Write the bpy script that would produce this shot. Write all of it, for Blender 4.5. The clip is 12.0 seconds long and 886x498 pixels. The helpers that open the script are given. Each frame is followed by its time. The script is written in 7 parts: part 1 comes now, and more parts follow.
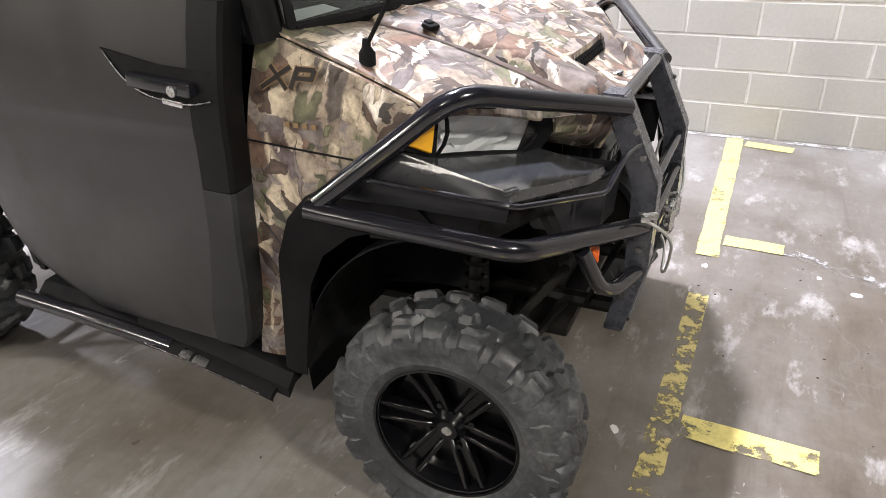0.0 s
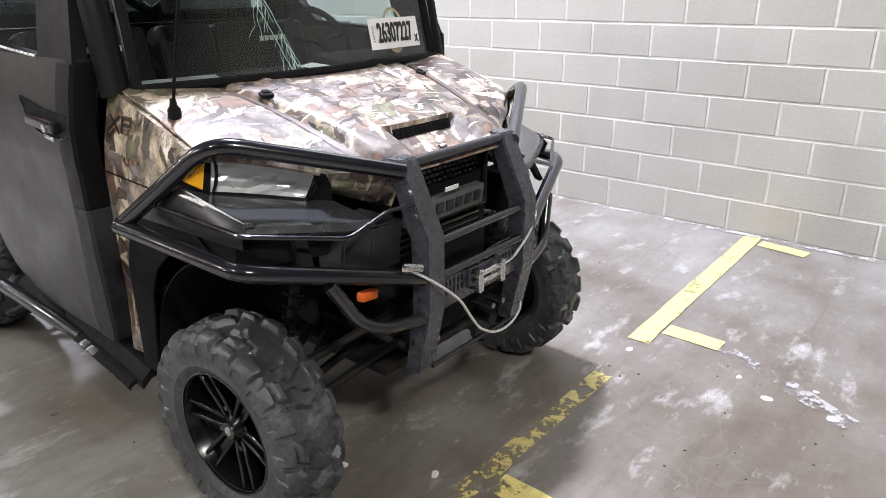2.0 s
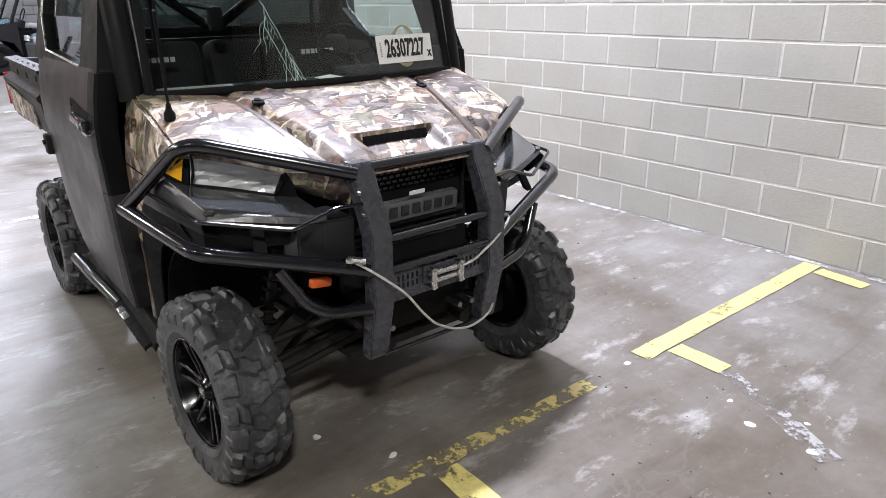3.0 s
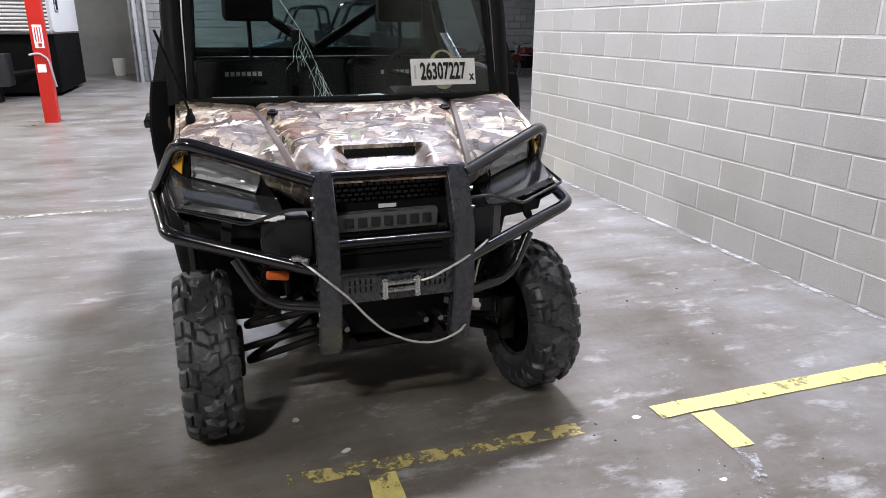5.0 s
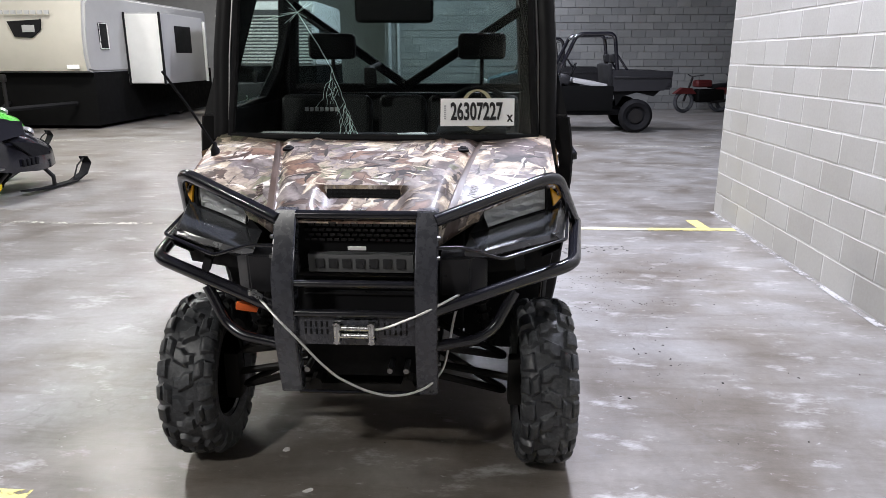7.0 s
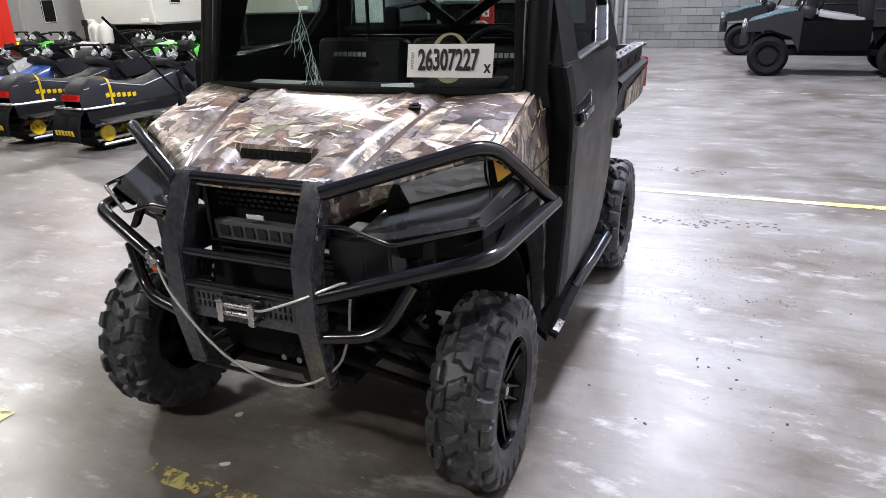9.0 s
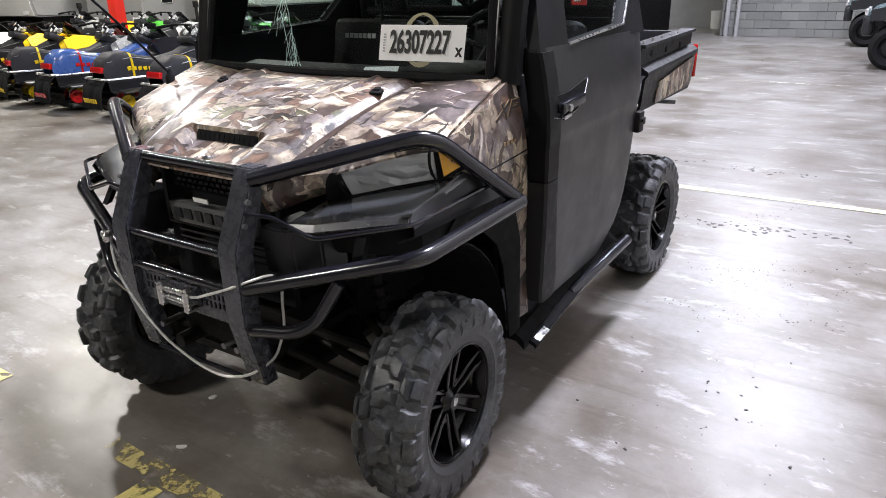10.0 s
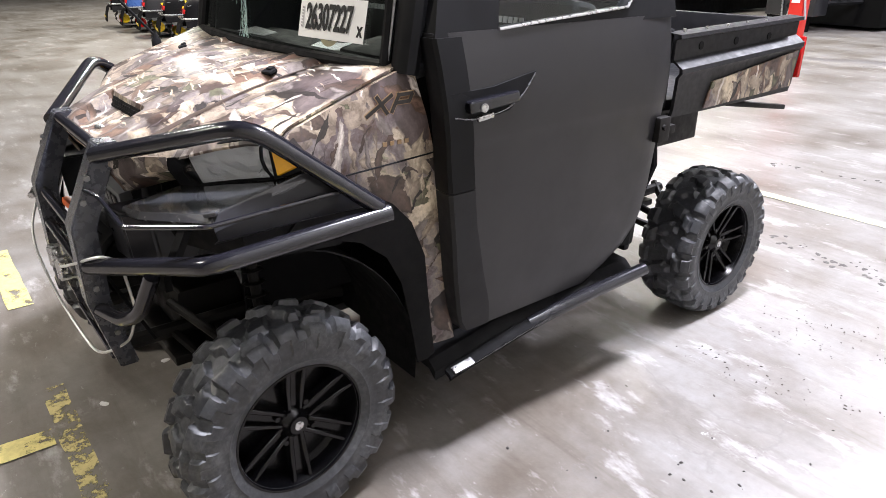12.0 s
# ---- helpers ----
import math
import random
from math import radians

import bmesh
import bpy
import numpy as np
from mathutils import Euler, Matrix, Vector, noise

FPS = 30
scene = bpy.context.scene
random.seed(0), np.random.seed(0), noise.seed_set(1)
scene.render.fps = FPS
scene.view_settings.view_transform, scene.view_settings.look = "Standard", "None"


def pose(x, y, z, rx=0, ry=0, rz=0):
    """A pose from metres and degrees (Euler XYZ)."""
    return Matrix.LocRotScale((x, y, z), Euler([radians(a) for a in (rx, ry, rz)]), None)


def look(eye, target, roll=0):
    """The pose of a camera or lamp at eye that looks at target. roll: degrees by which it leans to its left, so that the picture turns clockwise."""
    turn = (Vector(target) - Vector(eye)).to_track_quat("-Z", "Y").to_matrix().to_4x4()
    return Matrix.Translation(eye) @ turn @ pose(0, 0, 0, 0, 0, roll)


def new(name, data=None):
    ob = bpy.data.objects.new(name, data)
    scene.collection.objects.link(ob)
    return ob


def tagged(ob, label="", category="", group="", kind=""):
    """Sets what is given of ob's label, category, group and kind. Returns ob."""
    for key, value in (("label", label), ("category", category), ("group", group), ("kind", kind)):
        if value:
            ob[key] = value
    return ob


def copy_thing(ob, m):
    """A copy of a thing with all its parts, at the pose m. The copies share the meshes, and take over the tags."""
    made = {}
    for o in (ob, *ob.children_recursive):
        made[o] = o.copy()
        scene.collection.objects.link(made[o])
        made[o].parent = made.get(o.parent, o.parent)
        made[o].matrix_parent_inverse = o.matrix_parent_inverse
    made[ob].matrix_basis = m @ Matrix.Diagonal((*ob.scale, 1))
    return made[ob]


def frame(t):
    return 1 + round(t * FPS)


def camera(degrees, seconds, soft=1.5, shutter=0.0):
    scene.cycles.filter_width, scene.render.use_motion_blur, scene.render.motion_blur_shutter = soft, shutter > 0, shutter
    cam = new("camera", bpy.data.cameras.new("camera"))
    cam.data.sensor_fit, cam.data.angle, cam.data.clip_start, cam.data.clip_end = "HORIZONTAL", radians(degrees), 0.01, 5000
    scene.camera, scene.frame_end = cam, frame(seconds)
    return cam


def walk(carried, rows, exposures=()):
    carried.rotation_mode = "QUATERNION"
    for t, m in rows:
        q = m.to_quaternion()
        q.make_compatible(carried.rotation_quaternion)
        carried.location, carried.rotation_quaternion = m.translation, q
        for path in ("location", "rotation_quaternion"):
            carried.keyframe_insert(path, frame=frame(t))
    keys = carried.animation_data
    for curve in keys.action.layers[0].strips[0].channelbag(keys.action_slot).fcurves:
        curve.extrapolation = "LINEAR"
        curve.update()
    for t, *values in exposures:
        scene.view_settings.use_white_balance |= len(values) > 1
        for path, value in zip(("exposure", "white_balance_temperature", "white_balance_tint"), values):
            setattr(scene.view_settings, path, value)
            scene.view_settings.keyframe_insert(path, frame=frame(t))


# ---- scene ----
cam = camera(65.59, 12.0, soft=0.6, shutter=0.0)
PATH = [
    (0, (-1.8138, -0.5318, 1.4355), (-0.2182, 0.2381, 0.5075), -1.79),
    (0.5, (-1.7238, -0.6953, 1.4229), (-0.1563, 0.1371, 0.5011), 0.37),
    (1, (-1.6824, -0.9552, 1.4321), (-0.1388, 0.0347, 0.6338), -2.23),
    (1.5, (-1.6522, -1.2618, 1.4561), (-0.1638, -0.1645, 0.6939), -1.41),
    (2, (-1.553, -1.4522, 1.4377), (-0.109, -0.2653, 0.7264), -0.44),
    (2.5, (-1.418, -1.6689, 1.4597), (-0.0663, -0.3636, 0.7748), -2.69),
    (3, (-1.2989, -1.9475, 1.4657), (-0.1179, -0.4852, 0.7825), -0.69),
    (3.2, (-1.2341, -2.0061, 1.4662), (-0.1018, -0.516, 0.7607), -3.11),
    (4.8, (-0.6212, -2.4711, 1.4661), (0.0037, -0.6722, 0.8549), -1.33),
    (5, (-0.5429, -2.4448, 1.4605), (0.0549, -0.638, 0.8459), 0.23),
    (5.5, (-0.2553, -2.3689, 1.466), (0.1748, -0.5166, 0.8463), 3.97),
    (6, (-0.1167, -2.341, 1.4923), (0.1551, -0.4509, 0.8975), 0.12),
    (6.5, (0.1401, -2.3995, 1.4989), (0.2014, -0.4843, 0.9259), 1.77),
    (7, (0.4001, -2.4074, 1.4944), (0.2949, -0.4841, 0.9561), -0.05),
    (7.2, (0.4681, -2.3786, 1.4949), (0.2795, -0.462, 0.9554), -0.37),
    (8.8, (1.2215, -1.8521, 1.4884), (0.514, -0.1075, 0.8131), 0.47),
    (9, (1.2972, -1.7802, 1.4848), (0.5348, -0.0654, 0.7932), -1.56),
    (9.5, (1.4118, -1.5899, 1.4702), (0.6124, 0.1064, 0.7749), 0.11),
    (10, (1.6183, -1.4422, 1.4532), (0.6043, 0.1235, 0.7319), -1.25),
    (10.5, (1.8285, -1.261, 1.474), (0.6388, 0.1393, 0.6843), -0.51),
    (11, (1.8607, -1.0478, 1.4381), (0.6305, 0.2917, 0.606), 1.03),
    (11.5, (1.9691, -0.8552, 1.4625), (0.6765, 0.4057, 0.6026), -2.11),
    (12, (2.0965, -0.6022, 1.4508), (0.6554, 0.5343, 0.656), -0.02),
]
EXPOSURES = [(0.0, 0.88, 6550, 10), (1.5, 0.84, 6300, 10), (3.0, 0.57, 6250, 10), (5.0, 0.30, 6200, 10), (7.0, 0.30, 6150, 10), (9.0, 0.30, 6200, 10), (10.5, 0.50, 6400, 10), (12.0, 0.86, 6500, 10)]
walk(cam, [(t, look(eye, target, roll)) for t, eye, target, roll in PATH], EXPOSURES)

# ---- world and lights ----
world = bpy.data.worlds.new("world")
scene.world = world
world.use_nodes = True
world.node_tree.nodes["Background"].inputs[0].default_value = (0.75, 0.78, 0.85, 1)
world.node_tree.nodes["Background"].inputs[1].default_value = 0.025

CEIL = 6.4
LAMPS = [
    # x, y, watts
    (1.15, 1.7, 620), (0.9, 8.6, 520), (-0.6, 15.6, 460),
    # unseen fills: (-7.0, -1.6) for the vehicle's right side, (-3.0, -5.5) for its front
    (-7.0, -1.6, 130), (-6.2, 8.6, 420), (-7.6, 15.5, 280),
    (-17.5, 4.0, 240), (-15.0, 11.0, 260), (-3.0, -5.5, 330), (-10.4, 4.6, 470),
]


# ---- small mesh tools ----
def mesh_from(name, bm, material):
    data = bpy.data.meshes.new(name)
    bm.normal_update()
    bm.to_mesh(data)
    bm.free()
    if material:
        data.materials.append(material)
    return data


def smooth(data, angle=35):
    data.shade_smooth()
    data.set_sharp_from_angle(angle=radians(angle))
    return data


def part(name, bm, material, parent, label="", flat=False):
    """One mesh object under a thing or a part; its vertices are in the world's metres."""
    bmesh.ops.recalc_face_normals(bm, faces=bm.faces)
    data = mesh_from(name, bm, material)
    if not flat:
        smooth(data)
    ob = new(name, data)
    ob.parent = parent
    m = Matrix.Identity(4)
    p = parent
    chain = []
    while p:
        chain.append(p)
        p = p.parent
    for q in reversed(chain):
        m = m @ q.matrix_parent_inverse @ q.matrix_basis
    ob.matrix_parent_inverse = m.inverted()
    if label:
        tagged(ob, label)
    return ob


def solid(name, bm, material, label, category, group="", kind="", flat=False):
    """A top-level thing of one mesh."""
    bmesh.ops.recalc_face_normals(bm, faces=bm.faces)
    data = mesh_from(name, bm, material)
    if not flat:
        smooth(data)
    return tagged(new(name, data), label, category, group, kind)


def base(name, x, y, z, label, category, group="", kind=""):
    ob = new(name)
    ob.location = (x, y, z)
    ob.empty_display_size = 0.1
    return tagged(ob, label, category, group, kind)


def box(bm, c, size, rot=(0, 0, 0), bevel=0.0, seg=2):
    m = pose(*c, *rot) @ Matrix.Diagonal((*size, 1))
    made = bmesh.ops.create_cube(bm, size=1, matrix=m)["verts"]
    if bevel:
        edges = list({e for v in made for e in v.link_edges})
        bmesh.ops.bevel(bm, geom=edges, offset=bevel, segments=seg, affect="EDGES", profile=0.6)
    return bm


def fillet(pts, r, n=5):
    pts = [Vector(p) for p in pts]
    out = [pts[0]]
    for a, b, c in zip(pts, pts[1:], pts[2:]):
        d = min(r, (a - b).length * 0.45, (c - b).length * 0.45)
        s, e = b + (a - b).normalized() * d, b + (c - b).normalized() * d
        for k in range(n + 1):
            t = k / n
            out.append(s.lerp(b, t).lerp(b.lerp(e, t), t))
    out.append(pts[-1])
    return out


def sweep(bm, pts, r, seg=10, bend=0.0, flat=1.0):
    """A round bar along the points; bend: the radius of its corners."""
    pts = fillet(pts, bend) if bend else [Vector(p) for p in pts]
    up = Vector((0, 0, 1))
    first = (pts[1] - pts[0]).normalized()
    side = first.cross(up)
    side = side.normalized() if side.length > 0.05 else Vector((1, 0, 0))
    rings = []
    for k, p in enumerate(pts):
        ahead = (pts[min(k + 1, len(pts) - 1)] - pts[max(k - 1, 0)]).normalized()
        side = (side - ahead * side.dot(ahead)).normalized()
        other = ahead.cross(side)
        rings.append([bm.verts.new(p + r * (math.cos(q) * side + flat * math.sin(q) * other)) for q in (2 * math.pi * i / seg for i in range(seg))])
    for a, b in zip(rings, rings[1:]):
        for i in range(seg):
            bm.faces.new((a[i], a[(i + 1) % seg], b[(i + 1) % seg], b[i]))
    bm.faces.new(rings[0][::-1])
    bm.faces.new(rings[-1])
    return bm


def cyl(bm, a, b, r, r2=None, seg=16):
    a, b = Vector(a), Vector(b)
    turn = (b - a).to_track_quat("Z", "Y").to_matrix().to_4x4()
    bmesh.ops.create_cone(bm, cap_ends=True, segments=seg, radius1=r, radius2=r if r2 is None else r2, depth=(b - a).length, matrix=Matrix.Translation((a + b) / 2) @ turn)
    return bm


def lathe(bm, profile, m, seg=40):
    """profile: (radius, along) pairs turned about the local x axis, laid by m."""
    rings = []
    for r, x in profile:
        rings.append([bm.verts.new(m @ Vector((x, r * math.cos(q), r * math.sin(q)))) for q in (2 * math.pi * i / seg for i in range(seg))])
    for a, b in zip(rings, rings[1:]):
        for i in range(seg):
            bm.faces.new((a[i], a[(i + 1) % seg], b[(i + 1) % seg], b[i]))
    return bm


def grid(bm, rows, thick=0.0, away=(0, 0, 0)):
    """A sheet through rows of points; with thick, closed by a copy moved along away."""
    vs = [[bm.verts.new(p) for p in row] for row in rows]
    for a, b in zip(vs, vs[1:]):
        for i in range(len(a) - 1):
            bm.faces.new((a[i], a[i + 1], b[i + 1], b[i]))
    if thick:
        off = Vector(away).normalized() * thick
        ws = [[bm.verts.new(Vector(p) + off) for p in row] for row in rows]
        for a, b in zip(ws, ws[1:]):
            for i in range(len(a) - 1):
                bm.faces.new((a[i], b[i], b[i + 1], a[i + 1]))
        n, m = len(vs), len(vs[0])
        rim = [(0, j) for j in range(m)] + [(i, m - 1) for i in range(1, n)] + [(n - 1, j) for j in range(m - 2, -1, -1)] + [(i, 0) for i in range(n - 2, 0, -1)]
        for (i, j), (k, l) in zip(rim, rim[1:] + rim[:1]):
            bm.faces.new((vs[i][j], ws[i][j], ws[k][l], vs[k][l]))
    return bm


def prism(bm, outline, off):
    """A closed outline of 3D points pushed along off."""
    off = Vector(off)
    a = [bm.verts.new(p) for p in outline]
    b = [bm.verts.new(Vector(p) + off) for p in outline]
    bm.faces.new(a)
    bm.faces.new(b[::-1])
    for i in range(len(a)):
        j = (i + 1) % len(a)
        bm.faces.new((a[i], a[j], b[j], b[i]))
    return bm


def bm_new():
    return bmesh.new()


def lerp_table(table, t):
    """Linear reading of rows (t, v...)."""
    for a, b in zip(table, table[1:]):
        if t <= b[0]:
            u = max(0.0, (t - a[0]) / (b[0] - a[0]))
            return [p + (q - p) * u for p, q in zip(a[1:], b[1:])]
    return list(table[-1][1:])


# ---- materials ----
def nodes_of(name):
    m = bpy.data.materials.new(name)
    m.use_nodes = True
    t = m.node_tree
    return m, t, t.nodes["Principled BSDF"]


def add(t, kind, **sets):
    n = t.nodes.new(kind)
    for key, value in sets.items():
        if key in n.inputs:
            n.inputs[key].default_value = value
    return n


def ramp(t, fac, stops, constant=False):
    n = t.nodes.new("ShaderNodeValToRGB")
    n.color_ramp.interpolation = "CONSTANT" if constant else "LINEAR"
    e = n.color_ramp.elements
    while len(e) > 1:
        e.remove(e[-1])
    e[0].position, e[0].color = stops[0][0], (*stops[0][1], 1)
    for p, c in stops[1:]:
        q = e.new(p)
        q.color = (*c, 1)
    t.links.new(fac, n.inputs[0])
    return n.outputs[0]


def coords(t, scale=(1, 1, 1), rot=(0, 0, 0)):
    c = t.nodes.new("ShaderNodeTexCoord")
    m = t.nodes.new("ShaderNodeMapping")
    m.inputs["Scale"].default_value = scale
    m.inputs["Rotation"].default_value = [radians(a) for a in rot]
    t.links.new(c.outputs["Object"], m.inputs[0])
    return m.outputs[0]


def noise_tex(t, vec, scale, detail=4, rough=0.55, distortion=0.0):
    n = add(t, "ShaderNodeTexNoise", Scale=scale, Detail=detail, Roughness=rough, Distortion=distortion)
    t.links.new(vec, n.inputs["Vector"])
    return n.outputs[0]


def mix(t, fac, a, b, blend="MIX"):
    n = t.nodes.new("ShaderNodeMix")
    n.data_type, n.blend_type = "RGBA", blend
    for sock, v in ((n.inputs[0], fac), (n.inputs[6], a), (n.inputs[7], b)):
        if isinstance(v, bpy.types.NodeSocket):
            t.links.new(v, sock)
        else:
            sock.default_value = v if not isinstance(v, tuple) else (*v, 1)
    return n.outputs[2]


def bump(t, bsdf, height, strength=0.3, distance=0.01):
    n = add(t, "ShaderNodeBump", Strength=strength, Distance=distance)
    t.links.new(height, n.inputs["Height"])
    t.links.new(n.outputs[0], bsdf.inputs["Normal"])


def plain(name, colour, rough=0.5, metal=0.0, vary=0.15, scale=20, bumps=0.0, coat=0.0, shine=0.5):
    """A worn surface of one colour, with grain and a larger stain."""
    m, t, b = nodes_of(name)
    v = coords(t)
    grain = noise_tex(t, v, scale, 5, 0.6)
    stain = noise_tex(t, v, scale / 9, 3, 0.5)
    both = mix(t, 0.5, grain, stain)
    low = tuple(c * (1 - vary) for c in colour)
    high = tuple(min(1, c * (1 + vary)) for c in colour)
    t.links.new(ramp(t, both, [(0.3, low), (0.7, high)]), b.inputs["Base Color"])
    t.links.new(ramp(t, grain, [(0.3, (rough * 0.8,) * 3), (0.7, (min(1, rough * 1.25),) * 3)]), b.inputs["Roughness"])
    b.inputs["Metallic"].default_value = metal
    b.inputs["Coat Weight"].default_value = coat
    b.inputs["Coat Roughness"].default_value = 0.12
    b.inputs["Specular IOR Level"].default_value = shine
    if bumps:
        bump(t, b, grain, bumps, 0.004)
    return m


def make_camo():
    """A printed woodland picture: washes, jagged leaves, then boughs and reeds as long strokes."""
    m, t, b = nodes_of("camo")
    v = coords(t)

    def shifted(vec, scale, amount):
        n = add(t, "ShaderNodeTexNoise", Scale=scale, Detail=3.0, Roughness=0.6)
        t.links.new(vec, n.inputs["Vector"])
        sub = t.nodes.new("ShaderNodeVectorMath")
        sub.operation = "SUBTRACT"
        sub.inputs[1].default_value = (0.5, 0.5, 0.5)
        t.links.new(n.outputs["Color"], sub.inputs[0])
        sc = t.nodes.new("ShaderNodeVectorMath")
        sc.operation = "SCALE"
        sc.inputs["Scale"].default_value = amount
        t.links.new(sub.outputs[0], sc.inputs[0])
        out = t.nodes.new("ShaderNodeVectorMath")
        out.operation = "ADD"
        t.links.new(vec, out.inputs[0])
        t.links.new(sc.outputs[0], out.inputs[1])
        return out.outputs[0]

    jag = shifted(shifted(v, 4.0, 0.07), 26.0, 0.028)

    def mapped(vec, scale, rot):
        q = t.nodes.new("ShaderNodeMapping")
        q.vector_type = "TEXTURE"
        q.inputs["Scale"].default_value = [1 / c for c in scale]
        q.inputs["Rotation"].default_value = [radians(a) for a in rot]
        t.links.new(vec, q.inputs[0])
        return q.outputs[0]

    grey, buff, olive = (0.27, 0.240, 0.232), (0.40, 0.340, 0.275), (0.20, 0.205, 0.125)
    brown, dark, straw, white = (0.125, 0.080, 0.062), (0.030, 0.021, 0.018), (0.60, 0.53, 0.42), (0.76, 0.72, 0.67)
    rust, plum = (0.25, 0.160, 0.115), (0.180, 0.145, 0.150)
    wash = noise_tex(t, jag, 4.2, 6, 0.68)
    ground = ramp(t, wash, [(0.30, dark), (0.38, brown), (0.44, plum), (0.49, grey), (0.55, buff), (0.60, olive), (0.64, grey), (0.70, brown)])

    def cells(vec):
        n = add(t, "ShaderNodeTexVoronoi", Scale=1.0)
        n.distance = "MANHATTAN"
        t.links.new(vec, n.inputs["Vector"])
        sep = t.nodes.new("ShaderNodeSeparateColor")
        t.links.new(n.outputs["Color"], sep.inputs[0])
        return n.outputs["Distance"], sep.outputs[0], sep.outputs[1]

    def times(p, q):
        n = t.nodes.new("ShaderNodeMath")
        n.operation = "MULTIPLY"
        t.links.new(p, n.inputs[0])
        t.links.new(q, n.inputs[1])
        return n.outputs[0]

    straight = shifted(shifted(v, 3.5, 0.10), 34.0, 0.018)

    def shapes_on(under, scale, rot, size, share, colours, only=None, vec=None, rim=0.5):
        """Leaves or boughs: long cells, each of one colour with a grain along it and a dark rim."""
        place = straight if vec is None else vec
        far, pick, keep = cells(mapped(place, scale, rot))
        grain = noise_tex(t, mapped(place, [q * 2.6 for q in scale], rot), 1.0, 4, 0.65)
        c = mix(t, 0.8, ramp(t, pick, colours, True), ramp(t, grain, [(0.34, (0.42, 0.38, 0.35)), (0.5, (0.92, 0.90, 0.88)), (0.66, (1.18, 1.17, 1.14))]), "MULTIPLY")
        c = mix(t, rim, c, ramp(t, far, [(size * 0.66, (1, 1, 1)), (size * 0.9, (0.22, 0.18, 0.16))]), "MULTIPLY")
        f = times(ramp(t, keep, [(0, (0, 0, 0)), (share, (0.94, 0.94, 0.94))], True), ramp(t, far, [(size * 0.93, (1, 1, 1)), (size, (0, 0, 0))]))
        if only is not None:
            f = times(f, only)
        return mix(t, f, under, c)

    geo = t.nodes.new("ShaderNodeNewGeometry")
    face = t.nodes.new("ShaderNodeSeparateXYZ")
    t.links.new(geo.outputs["Normal"], face.inputs[0])
    flat = ramp(t, face.outputs[2], [(0.45, (0, 0, 0)), (0.65, (1, 1, 1))])
    upright = ramp(t, face.outputs[2], [(0.45, (1, 1, 1)), (0.65, (0, 0, 0))])
    leaf = [(0, buff), (0.20, rust), (0.36, straw), (0.52, brown), (0.66, olive), (0.80, grey), (0.92, dark)]
    pale = [(0, straw), (0.40, white), (0.70, buff), (0.88, grey)]
    deep = [(0, brown), (0.40, dark), (0.75, plum)]
    bark = [(0, plum), (0.34, grey), (0.58, rust), (0.74, buff), (0.88, brown)]
    # broad blurred leaves below, crisp ones above
    ground = shapes_on(ground, (6, 8, 6.5), (25, 15, 40), 0.95, 0.40, leaf, None, jag, 0.2)
    ground = shapes_on(ground, (14, 9, 11), (-15, 35, 110), 0.90, 0.48, leaf, None, jag, 0.35)
    flat_layers = [
        # scale, turn, size, share, colours
        ((5.5, 2.2, 4), 38, 0.70, 0.60, bark), ((8, 2.2, 5), -55, 0.50, 0.50, deep), ((12, 7, 8), -50, 0.72, 0.50, leaf), ((15, 2.1, 6), 64, 0.44, 0.52, pale),
        ((10, 4.5, 7), 50, 0.64, 0.46, bark), ((21, 2.6, 8), -24, 0.42, 0.50, pale), ((28, 3.4, 9), 102, 0.45, 0.52, deep), ((24, 10, 10), -70, 0.62, 0.46, pale),
        ((38, 6, 12), -6, 0.42, 0.52, deep), ((58, 6, 16), 80, 0.40, 0.46, pale),
    ]
    for scale, turn, size, share, colours in flat_layers:
        ground = shapes_on(ground, scale, (0, 0, turn), size, share, colours, flat)
    side_layers = [
        ((6, 6, 1.8), 12, 0.60, 0.50, bark), ((9, 9, 2.2), 16, 0.50, 0.45, deep), ((11, 10, 7), 45, 0.74, 0.48, leaf), ((14, 14, 1.9), -12, 0.48, 0.46, pale),
        ((19, 19, 2.4), 22, 0.44, 0.48, pale), ((24, 22, 11), 60, 0.66, 0.50, leaf), ((30, 30, 3.2), -28, 0.44, 0.52, deep), ((40, 40, 4.4), 8, 0.42, 0.52, pale),
    ]
    for scale, turn, size, share, colours in side_layers:
        ground = shapes_on(ground, scale, (turn, 0, 0), size, share, colours, upright)
    fine = noise_tex(t, v, 70, 5, 0.65)
    ground = mix(t, 0.35, ground, ramp(t, fine, [(0.32, (0.5, 0.48, 0.46)), (0.6, (1.06, 1.06, 1.06))]), "MULTIPLY")
    dust = noise_tex(t, v, 3.5, 5, 0.6)
    ground = mix(t, ramp(t, dust, [(0.42, (0.03, 0.03, 0.03)), (0.75, (0.18, 0.18, 0.18))]), ground, (0.50, 0.46, 0.43))
    deepen = add(t, "ShaderNodeGamma", Gamma=1.45)
    t.links.new(ground, deepen.inputs["Color"])
    tone = t.nodes.new("ShaderNodeHueSaturation")
    tone.inputs["Saturation"].default_value = 0.88
    tone.inputs["Value"].default_value = 1.45
    t.links.new(deepen.outputs[0], tone.inputs["Color"])
    t.links.new(tone.outputs[0], b.inputs["Base Color"])
    t.links.new(ramp(t, dust, [(0.3, (0.48, 0.48, 0.48)), (0.75, (0.62, 0.62, 0.62))]), b.inputs["Roughness"])
    b.inputs["Coat Weight"].default_value = 0.45
    b.inputs["Coat Roughness"].default_value = 0.24
    b.inputs["Specular IOR Level"].default_value = 0.3
    bump(t, b, noise_tex(t, v, 7, 3), 0.3, 0.02)
    return m


